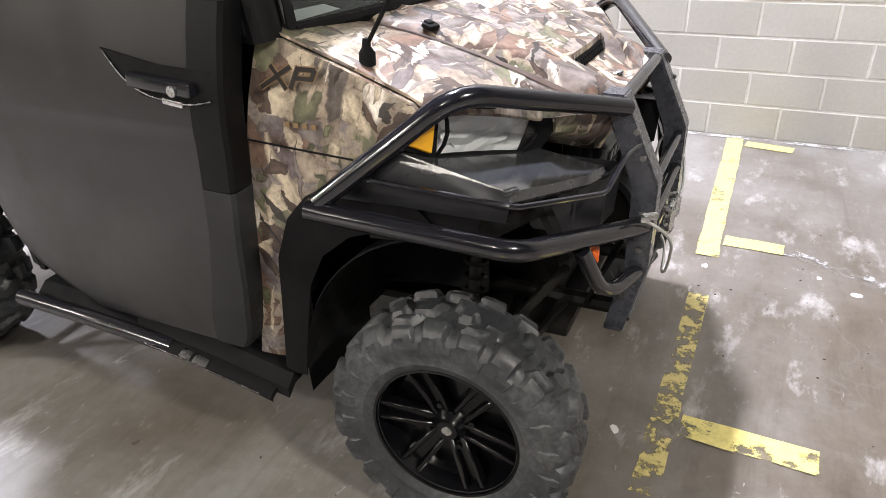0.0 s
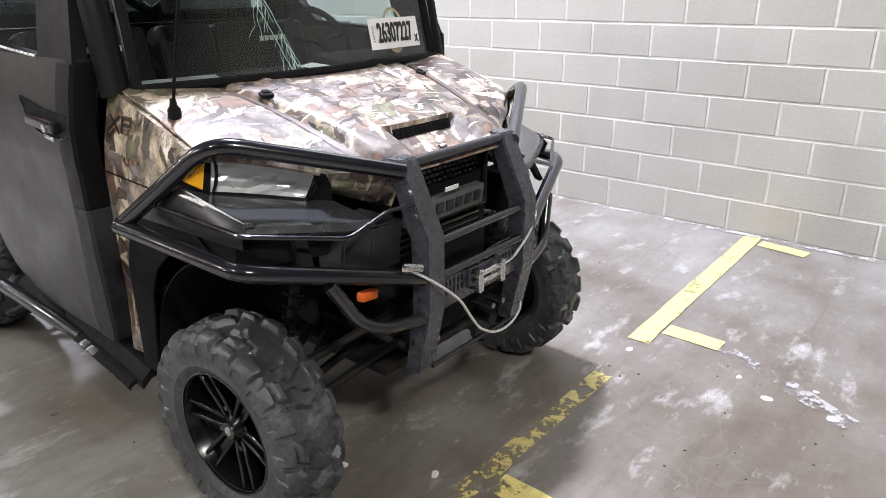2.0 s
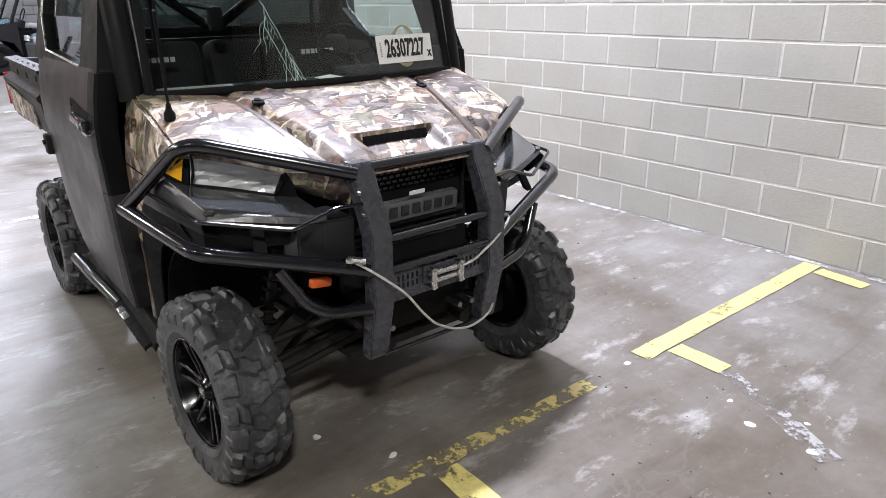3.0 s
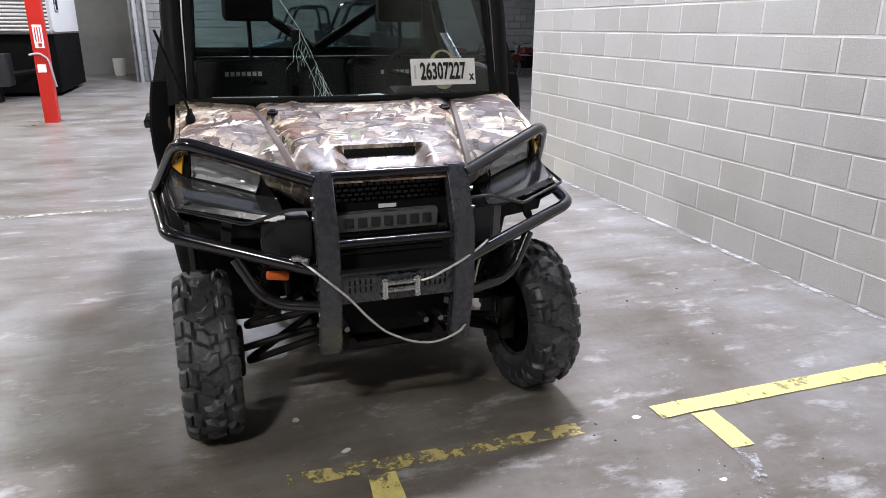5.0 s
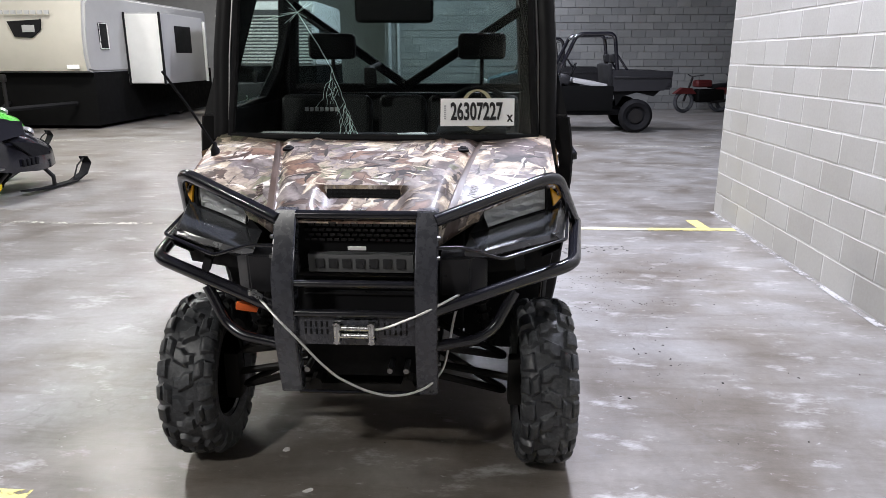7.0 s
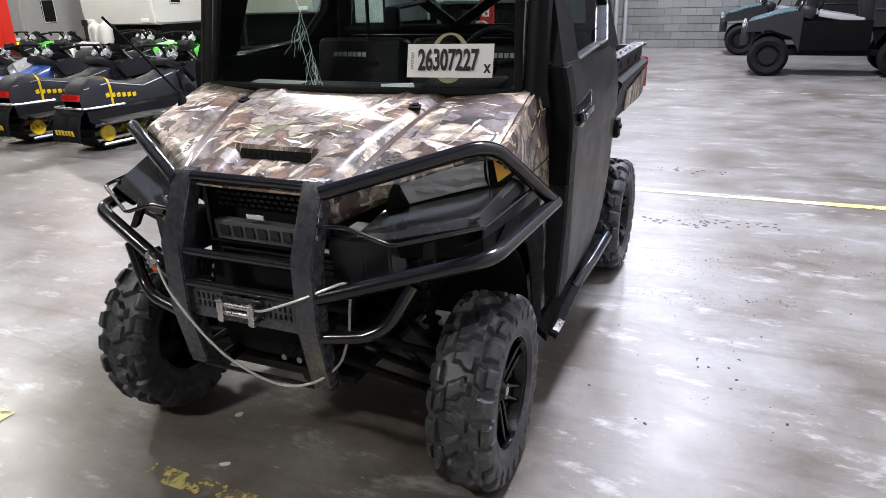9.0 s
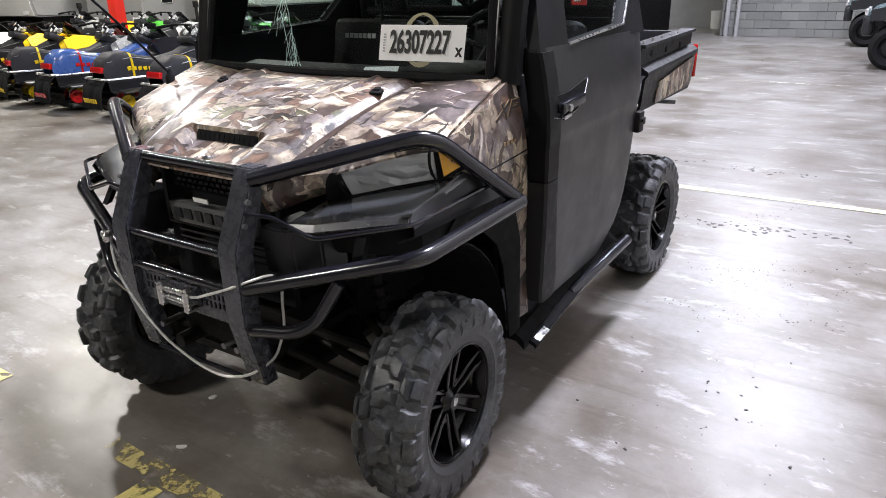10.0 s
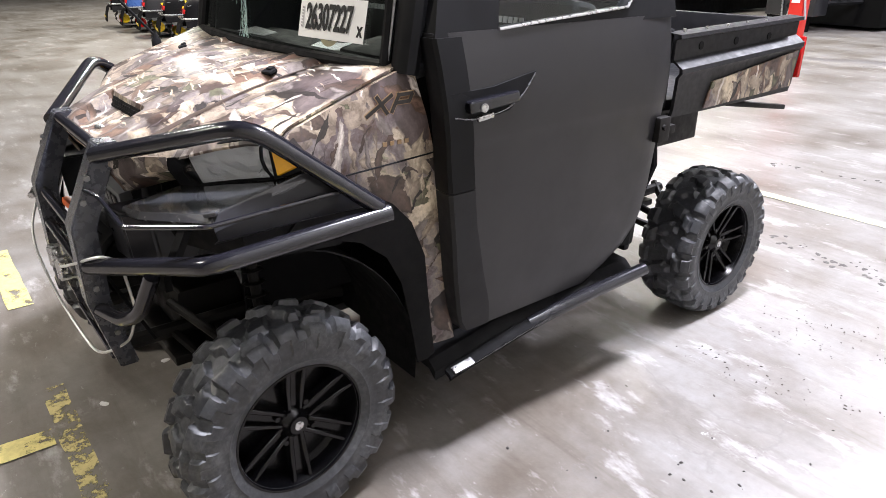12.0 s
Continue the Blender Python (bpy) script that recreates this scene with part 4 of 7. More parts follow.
    # printed nose corner beside the lamp
    b = grid(bm_new(), [[P(0.255, -0.232, 0.972), P(0.31, -0.206, 0.980), P(0.37, -0.165, 0.992), P(0.415, -0.135, 0.995)], [P(0.252, -0.226, 0.930), P(0.305, -0.200, 0.935), P(0.35, -0.165, 0.948), P(0.395, -0.130, 0.955)], [P(0.25, -0.200, 0.880), P(0.275, -0.180, 0.884), P(0.315, -0.130, 0.902), P(0.375, -0.060, 0.925)]], 0.006, (0, 1, 0))
    part("nose_panel", b, CAMO, utv, "printed camouflage nose corner")
    # wheel-arch edge, arch panel and liner
    edge = [P(0.70, 0.13, 0.945), P(0.708, 0.24, 0.905), P(0.706, 0.33, 0.855), P(0.703, 0.39, 0.79), P(0.700, 0.435, 0.68), P(0.694, 0.45, 0.55), P(0.688, 0.465, 0.44), P(0.684, 0.478, 0.34)]
    inner = [P(0.672, 0.02, 0.80), P(0.672, 0.15, 0.79), P(0.672, 0.25, 0.755), P(0.672, 0.33, 0.69), P(0.672, 0.375, 0.60), P(0.672, 0.395, 0.5), P(0.672, 0.41, 0.42), P(0.672, 0.425, 0.32)]
    part("arch_panel", grid(bm_new(), [edge, [a.lerp(c, 0.5) + Vector((s * 0.006, 0, 0)) for a, c in zip(edge, inner)], inner], 0.006, (-s, 0, 0)), MATTE, utv, "black plastic wheel-arch panel")
    arc = []
    for k in range(13):
        q = radians(-8 + 92 * k / 12)
        arc.append((0.43 * math.cos(q), 0.319 + 0.46 * math.sin(q)))
    part("arch_liner", grid(bm_new(), [[P(x, y, z) for y, z in arc] for x in (0.655, 0.5, 0.34)], 0.005, (0, 0, 1)), MATTE, utv)
    part("inner_wall", box(bm_new(), (s * 0.335, 0.23, 0.66), (0.012, 0.36, 0.38)), MATTE, utv)


for s in (1, -1):
    lamp(s)

# --- grille between the guard plates ---
b = box(bm_new(), (0, -0.135, 0.78), (0.52, 0.02, 0.42))
grille = part("grille", b, MATTE, utv, "black front grille")
b = bm_new()
for j in range(5):
    z = 0.893 + 0.017 * j
    for k in range(16):
        box(b, (-0.1875 + 0.025 * k + (0.0125 if j % 2 else 0), -0.150, z), (0.018, 0.012, 0.009), (0, 0, 0))
part("grille_mesh", b, PLASTIC, grille)
part("grille_frame", sweep(bm_new(), [(-0.24, -0.16, 0.975), (0.24, -0.16, 0.975), (0.22, -0.17, 0.78), (-0.22, -0.17, 0.78), (-0.24, -0.16, 0.975)], 0.012, 6), PLASTIC, grille)
b = box(bm_new(), (0, -0.182, 0.822), (0.36, 0.035, 0.066), (6, 0, 0), bevel=0.006)
name_bar = part("nameplate", b, NAMEPLATE, grille, "grey moulded nameplate bar")
b = bm_new()
for k in range(7):
    box(b, (-0.138 + 0.046 * k, -0.2035, 0.822), (0.031, 0.006, 0.034), (6, 0, 0), bevel=0.002)
part("raised_lettering", b, EMBOSS, name_bar, "raised dark lettering blocks")
part("white_badge", box(bm_new(), (-0.007, -0.217, 0.880), (0.062, 0.004, 0.014), (10, 0, 0), bevel=0.001), PAPER, grille, "small white badge")
b = bm_new()
for k in range(4):
    box(b, (0, -0.15, 0.70 + 0.022 * k), (0.42, 0.012, 0.009), (20, 0, 0))
part("grille_slat", b, PLASTIC, grille)

# --- brush guard ---
T, EL = (0.667, -0.017, 1.100), (0.722, -0.160, 0.822)
guard = None
for s in (1, -1):
    b = bm_new()
    S = lambda q: (s * q[0], q[1], q[2])  # noqa: E731
    sweep(b, [S((0.255, -0.255, 0.985)), S(T), S((0.769, 0.250, 0.880))], 0.0215, 14, 0.07)
    if guard is None:
        guard = part("brush_guard", b, TUBE, utv, "black tube brush guard, scratched")
    else:
        part("upper_tube", b, TUBE, guard)
    b = bm_new()
    sweep(b, [S((0.779, 0.272, 0.866)), S(EL), S((0.255, -0.322, 0.700))], 0.0225, 14, 0.05)
    part("lower_tube", b, TUBE, guard)
    b = bm_new()
    sweep(b, [S((0.52, -0.235, 0.745)), S((0.455, -0.265, 0.625)), S((0.395, -0.29, 0.590)), S((0.25, -0.32, 0.575))], 0.019, 12, 0.05)
    part("lower_brace", b, TUBE, guard)
    b = bm_new()
    sweep(b, [S((0.262, -0.295, 0.905)), S((0.345, -0.280, 0.905)), S((0.476, -0.268, 0.864)), S((0.694, -0.146, 0.902)), S((0.733, 0.18, 0.930))], 0.0060, 8, 0.02)
    part("lamp_guard_rod", b, TUBE, guard)
    # channel plate beside the grille, with bolts
    b = bm_new()
    side = [(-0.250, 1.015), (-0.345, 0.812), (-0.345, 0.600), (-0.298, 0.388), (-0.248, 0.388), (-0.292, 0.600), (-0.290, 0.800), (-0.195, 1.015)]
    prism(b, [(s * 0.196, y, z) for y, z in side], (s * 0.072, 0, 0))
    bmesh.ops.bevel(b, geom=list(b.edges), offset=0.004, segments=2, affect="EDGES")
    plate = part("guard_plate", b, PLATE, guard, "bent black steel guard plate")
    for y, z in ((-0.285, 0.935), (-0.305, 0.875), (-0.318, 0.72), (-0.318, 0.64), (-0.29, 0.50)):
        part("bolt", cyl(bm_new(), (s * 0.266, y, z), (s * 0.276, y, z), 0.008, seg=6), BOLT, plate)
for z, y, r in ((0.998, -0.240, 0.016), (0.790, -0.325, 0.013), (0.690, -0.330, 0.014)):
    part("cross_tube", sweep(bm_new(), [(-0.2, y, z), (0.2, y, z)], r, 12), TUBE, guard)
b = box(bm_new(), (0, -0.318, 0.635), (0.395, 0.012, 0.115), bevel=0.003)
winch_plate = part("winch_plate", b, PLATE, guard, "black winch mounting plate with slots")
for sx in (1, -1):
    for k in range(5):
        for j in range(2):
            part("slot", box(bm_new(), (sx * (0.095 + 0.018 * k), -0.3245, 0.650 - 0.026 * j), (0.006, 0.003, 0.018)), MATTE, winch_plate)
# matte black sheet stands in for the shade in the gap here
b = box(bm_new(), (0, -0.215, 0.49), (0.39, 0.010, 0.19), (22, 0, 0), bevel=0.003)
part("gap_shade", b, MATTE, guard)
part("skid_rod", sweep(bm_new(), [(-0.205, -0.300, 0.394), (0.205, -0.300, 0.394)], 0.007, 8), TUBE, guard)
for x in (-0.177, 0.105, 0.16):
    part("plate_bolt", cyl(bm_new(), (x, -0.215, 0.474), (x, -0.300, 0.474), 0.010, seg=8), BOLT, guard)

# winch: roller fairlead and rope
b = box(bm_new(), (0, -0.330, 0.640), (0.15, 0.012, 0.060), bevel=0.004)
fair = part("fairlead", b, PLATE, utv, "black fairlead with bright steel rollers")
for x in (-0.056, 0.056):
    b = cyl(bm_new(), (x, -0.362, 0.606), (x, -0.362, 0.660), 0.0105, seg=14)
    cyl(b, (x, -0.362, 0.596), (x, -0.362, 0.670), 0.0055, seg=8)
    box(b, (x, -0.345, 0.664), (0.022, 0.045, 0.006))
    box(b, (x, -0.345, 0.602), (0.022, 0.045, 0.006))
    part("roller", b, STEEL, fair)
for z in (0.648, 0.622):
    b = cyl(bm_new(), (-0.05, -0.352, z), (0.05, -0.352, z), 0.0095, seg=14)
    cyl(b, (-0.068, -0.352, z), (0.068, -0.352, z), 0.005, seg=8)
    part("roller", b, STEEL, fair)
rope = [(0.03, -0.34, 0.637), (0.10, -0.368, 0.655), (0.22, -0.352, 0.702), (0.30, -0.325, 0.738), (0.335, -0.297, 0.750), (0.340, -0.262, 0.728), (0.318, -0.250, 0.650), (0.305, -0.240, 0.560)]
rope += [(0.285, -0.266, 0.470), (0.238, -0.322, 0.430), (0.170, -0.336, 0.408), (0.106, -0.340, 0.402), (0.030, -0.350, 0.425), (-0.060, -0.366, 0.480), (-0.120, -0.378, 0.545), (-0.179, -0.386, 0.622), (-0.235, -0.376, 0.675), (-0.285, -0.350, 0.718), (-0.325, -0.322, 0.748)]
cable = part("winch_rope", sweep(bm_new(), rope, 0.0042, 7, 0.03), CABLE, utv, "slack steel winch rope")
b = sweep(bm_new(), [(-0.300, -0.352, 0.750), (-0.345, -0.325, 0.760)], 0.010, 8)
box(b, (-0.335, -0.328, 0.757), (0.03, 0.02, 0.016), (0, 0, 30), bevel=0.004)
part("hook_clamp", b, STEEL, cable)
b = box(bm_new(), (-0.39, -0.235, 0.672), (0.075, 0.025, 0.028), (0, 12, 12), bevel=0.008)
part("hook_strap", b, ORANGE, utv, "orange winch hook strap")

# --- chassis, arms and dampers ---
part("skid_pan", box(bm_new(), (0, 1.0, 0.335), (0.50, 2.3, 0.03), bevel=0.008), FRAME, utv)
for s in (1, -1):
    b = bm_new()
    sweep(b, [(s * 0.16, -0.26, 0.40), (s * 0.17, 0.2, 0.40), (s * 0.24, 0.5, 0.38), (s * 0.24, 2.2, 0.40)], 0.024, 8)
    part("frame_rail", b, FRAME, utv)
    for z, zz in ((0.395, 0.255), (0.50, 0.40)):
        b = bm_new()
        sweep(b, [(s * 0.18, -0.12, z), (s * 0.52, 0.0, zz), (s * 0.18, 0.16, z)], 0.014, 8, 0.05)
        part("suspension_arm", b, FRAME, utv)
    part("drive_shaft", cyl(bm_new(), (s * 0.12, 0.02, 0.38), (s * 0.56, 0.0, HUB_Z), 0.014, seg=10), FRAME, utv)
    part("knuckle", box(bm_new(), (s * 0.545, 0.0, HUB_Z), (0.06, 0.07, 0.19), bevel=0.015), FRAME, utv)
    b = cyl(bm_new(), (s * 0.46, 0.05, 0.40), (s * 0.36, 0.06, 0.80), 0.016, seg=10)
    for k in range(9):
        q = Vector((s * 0.445, 0.051, 0.46)).lerp(Vector((s * 0.375, 0.059, 0.74)), k / 8)
        lathe(b, [(0.026, -0.005), (0.033, 0.0), (0.026, 0.005)], Matrix.Translation(q) @ pose(0, 0, 0, 0, 90 - s * 14, 0), 14)
    part("damper", b, FRAME, utv)
    b = cyl(bm_new(), (s * 0.1, BASE_Y, 0.40), (s * 0.56, BASE_Y, HUB_Z), 0.016, seg=10)
    sweep(b, [(s * 0.22, BASE_Y - 0.25, 0.42), (s * 0.52, BASE_Y, 0.27), (s * 0.22, BASE_Y + 0.2, 0.42)], 0.016, 8, 0.05)
    part("rear_arm", b, FRAME, utv)
part("front_gearcase", box(bm_new(), (0, 0.02, 0.42), (0.26, 0.22, 0.16), bevel=0.04), FRAME, utv)
part("rear_gearcase", box(bm_new(), (0, BASE_Y, 0.44), (0.36, 0.40, 0.2), bevel=0.04), FRAME, utv)
part("engine_cover", box(bm_new(), (0, 1.55, 0.6), (0.66, 0.5, 0.40), bevel=0.05), MATTE, utv)
part("firewall", box(bm_new(), (0, 0.44, 0.76), (1.22, 0.03, 0.84)), MATTE, utv)
part("cab_floor", box(bm_new(), (0, 0.92, 0.37), (1.26, 0.98, 0.03)), MATTE, utv)

# --- cab ---
Z0, Z1 = 1.185, 1.865


def screen(x, z, off=0.0):
    return Vector((x, 0.325 + 0.22 * (z - 1.19) + 0.055 * (x / 0.62) ** 2 - off, z))


XS = [-0.615 + 1.23 * k / 16 for k in range(17)]
ZS = [Z0 + (Z1 - Z0) * k / 8 for k in range(9)]
glass = part("windshield", grid(bm_new(), [[screen(x * (1 - 0.05 * (z - Z0) / 0.68), z) for x in XS] for z in ZS], 0.005, (0, 1, 0)), GLASS, utv, "cracked clear windshield")
glass.visible_shadow = False
b = bm_new()
sweep(b, [screen(x, Z0 - 0.002, 0.004) for x in XS], 0.016, 8)
part("lower_seal", b, MATTE, glass)
for s in (1, -1):
    b = sweep(bm_new(), [screen(s * 0.618, Z0), screen(s * 0.60, 1.5), screen(s * 0.588, Z1)], 0.016, 8)
    part("side_seal", b, MATTE, glass)
CRACKS = [
    # main runs from the upper corner to the foot of the glass, as x, z
    [(-0.365, 1.700), (-0.335, 1.665), (-0.290, 1.600), (-0.195, 1.450), (-0.150, 1.340), (-0.105, 1.205)],
    [(-0.335, 1.665), (-0.465, 1.640)], [(-0.195, 1.450), (-0.205, 1.380), (-0.170, 1.300), (-0.130, 1.200)],
]
rng = random.Random(11)
for k in range(24):
    u = rng.random() ** 0.6
    x, z = -0.21 + 0.11 * u, 1.46 - 0.25 * u
    run = [(x, z)]
    lean = rng.uniform(-1.0, 0.5)
    for step in range(rng.randint(2, 4)):
        x += 0.018 * (lean + rng.uniform(-0.9, 0.9))
        z -= rng.uniform(0.015, 0.045)
        run.append((x, max(1.196, z)))
    CRACKS.append(run)
for k in range(9):
    a = rng.uniform(0, 6.28)
    r = rng.uniform(0.03, 0.09)
    CRACKS.append([(-0.335, 1.665), (-0.335 + r * math.cos(a), 1.665 + r * math.sin(a) * 0.7)])
b = bm_new()
for n_line, line in enumerate(CRACKS):
    pts = []
    for (xa, za), (xb, zb) in zip(line, line[1:]):
        n = max(2, int(math.hypot(xb - xa, zb - za) / 0.02))
        for k in range(n):
            u = k / n
            x, z = xa + (xb - xa) * u, za + (zb - za) * u
            pts.append(screen(x + 0.007 * noise.noise((x * 40, z * 40, 1)), z, 0.002))
    pts.append(screen(*line[-1], 0.002))
    sweep(b, pts, 0.0011 if n_line < 3 else 0.0007, 4)
part("crack", b, CRACKED, glass, "pale crack lines in the glass")
# faint yellow ring marked on the glass behind the number sheet
b = bm_new()
inner, outer = [], []
for k in range(29):
    q = 2 * math.pi * k / 28
    w = 0.008 + 0.003 * math.sin(3 * q)
    inner.append(screen(0.384 + (0.062 - w) * math.cos(q), 1.293 + (0.076 - w) * math.sin(q), 0.0015))
    outer.append(screen(0.384 + (0.062 + w * 0.4) * math.cos(q), 1.293 + (0.076 + w * 0.4) * math.sin(q), 0.0015))
part("marker_ring", grid(b, [inner, outer], 0.0008, (0, -1, 0)), TANRING, glass, "faint yellow ring drawn on the glass")
for s in (1, -1):
    b = bm_new()
    sweep(b, [(s * 0.664, 0.405, 1.17), (s * 0.660, 0.470, 1.5), (s * 0.635, 0.565, 1.90)], 0.040, 10, flat=0.85)
    part("pillar", b, DOORDARK, utv, "black cab pillar")
    b = sweep(bm_new(), [(s * 0.628, 0.378, 1.19), (s * 0.622, 0.440, 1.5), (s * 0.600, 0.520, 1.88)], 0.0042, 6)
    part("pillar_trim", b, BOLT, utv)
    b = sweep(bm_new(), [(s * 0.62, 1.40, 0.45), (s * 0.66, 1.41, 1.25), (s * 0.62, 1.40, 1.90)], 0.055, 10)
    part("rear_pillar", b, DOORDARK, utv)
# roof is out of view; added to block overhead light from the cab
b = box(bm_new(), (0, 0.98, 1.92), (1.30, 0.98, 0.05), bevel=0.02)
part("roof", b, PLASTIC, utv, "black cab roof, out of view, that keeps the cab dark")
part("rear_panel", box(bm_new(), (0, 1.425, 0.86), (1.30, 0.03, 0.90), bevel=0.008), DOORDARK, utv)
part("rear_header", box(bm_new(), (0, 1.425, 1.86), (1.30, 0.03, 0.10), bevel=0.008), DOORDARK, utv)
rear_glass = part("rear_window", box(bm_new(), (0, 1.43, 1.56), (1.22, 0.006, 0.50)), SIDEGLASS, utv)
rear_glass.visible_shadow = False

# inside the cab
b = box(bm_new(), (0, 0.56, 1.06), (1.22, 0.26, 0.20), (10, 0, 0), bevel=0.04)
dash = part("dashboard", b, MATTE, utv, "black dashboard")
part("instrument_hood", box(bm_new(), (0.36, 0.56, 1.17), (0.30, 0.16, 0.06), (10, 0, 0), bevel=0.02), MATTE, dash)
part("loose_paper", box(bm_new(), (0.12, 0.50, 1.178), (0.12, 0.08, 0.002), (8, 0, 30)), PAPER, dash, "loose white paper")
part("loose_paper", box(bm_new(), (-0.42, 0.485, 1.176), (0.26, 0.11, 0.002), (9, 0, -8)), FAINT, dash, "grey folded sheet")
b = bm_new()
seg = 28
ring = [Vector((0.39 + 0.145 * math.cos(q), 0.79 + 0.07 * math.sin(q), 1.235 + 0.125 * math.sin(q))) for q in (2 * math.pi * k / seg for k in range(seg + 1))]
wheel_ring = part("steering_wheel", sweep(b, ring, 0.013, 8), MATTE, utv, "black steering wheel")
b = sweep(bm_new(), [(0.39, 0.79, 1.235), (0.39, 0.58, 1.08)], 0.02, 8)
for q in (0.2, 2.9, 4.7):
    sweep(b, [(0.39, 0.785, 1.23), (0.39 + 0.14 * math.cos(q), 0.79 + 0.07 * math.sin(q), 1.235 + 0.12 * math.sin(q))], 0.010, 6)
part("wheel_spoke", b, MATTE, wheel_ring)
for x, w in ((-0.39, 0.46), (0.36, 0.46), (0.0, 0.24)):
    b = box(bm_new(), (x, 1.13, 1.03), (w, 0.13, 0.56), (-10, 0, 0), bevel=0.045, seg=3)
    sb = part("seat_back", b, SEAT, utv, "black vinyl seat back")
    if w > 0.3:
        b = bm_new()
        for k in range(7):
            box(b, (x - 0.075 + 0.025 * k, 1.028, 1.245), (0.018, 0.004, 0.020), (-10, 0, 0))
        part("seat_lettering", b, FAINT, sb, "pale lettering bars")
    part("seat_cushion", box(bm_new(), (x, 0.93, 0.74), (w, 0.46, 0.13), (4, 0, 0), bevel=0.04, seg=3), SEAT, utv)
for x in (-0.343, 0.40):
    b = box(bm_new(), (x, 1.12, 1.545), (0.235, 0.07, 0.125), bevel=0.032, seg=3)
    hr = part("headrest", b, SEAT, utv, "black padded headrest")
    part("headrest_post", sweep(bm_new(), [(x, 1.13, 1.26), (x, 1.13, 1.5)], 0.010, 6), MATTE, hr)
b = bm_new()
sweep(b, [(-0.60, 1.35, 1.76), (0.0, 1.36, 1.345)], 0.024, 10)
part("cab_brace", b, TUBE, utv, "black diagonal cab brace")
part("cab_brace", sweep(bm_new(), [(0.62, 1.35, 1.74), (0.0, 1.355, 1.345)], 0.024, 10), MATTE, utv)
part("cab_crossbar", sweep(bm_new(), [(-0.60, 1.37, 1.335), (0.62, 1.37, 1.335)], 0.024, 10), MATTE, utv)
part("rear_view_mirror", box(bm_new(), (0.03, 0.62, 1.685), (0.33, 0.035, 0.105), bevel=0.025, seg=3), MATTE, utv)
b = box(bm_new(), (-0.135, 0.98, 1.40), (0.06, 0.05, 0.10), bevel=0.02)
sweep(b, [(-0.135, 0.98, 1.44), (-0.135, 1.30, 1.46)], 0.012, 6)
part("belt_buckle", b, MATTE, utv)

# --- doors ---
DOOR_X = [(0.40, 0.720), (0.50, 0.736), (0.70, 0.756), (0.90, 0.768), (0.985, 0.772), (1.0, 0.776), (1.10, 0.776), (1.20, 0.764), (1.27, 0.750)]
DOOR_F = [(0.40, 0.575), (0.45, 0.544), (0.60, 0.515), (0.90, 0.475), (1.20, 0.443), (1.27, 0.436)]
DOOR_R = [(0.40, 1.12), (0.45, 1.22), (0.53, 1.34), (0.64, 1.375), (0.90, 1.385), (1.27, 1.405)]


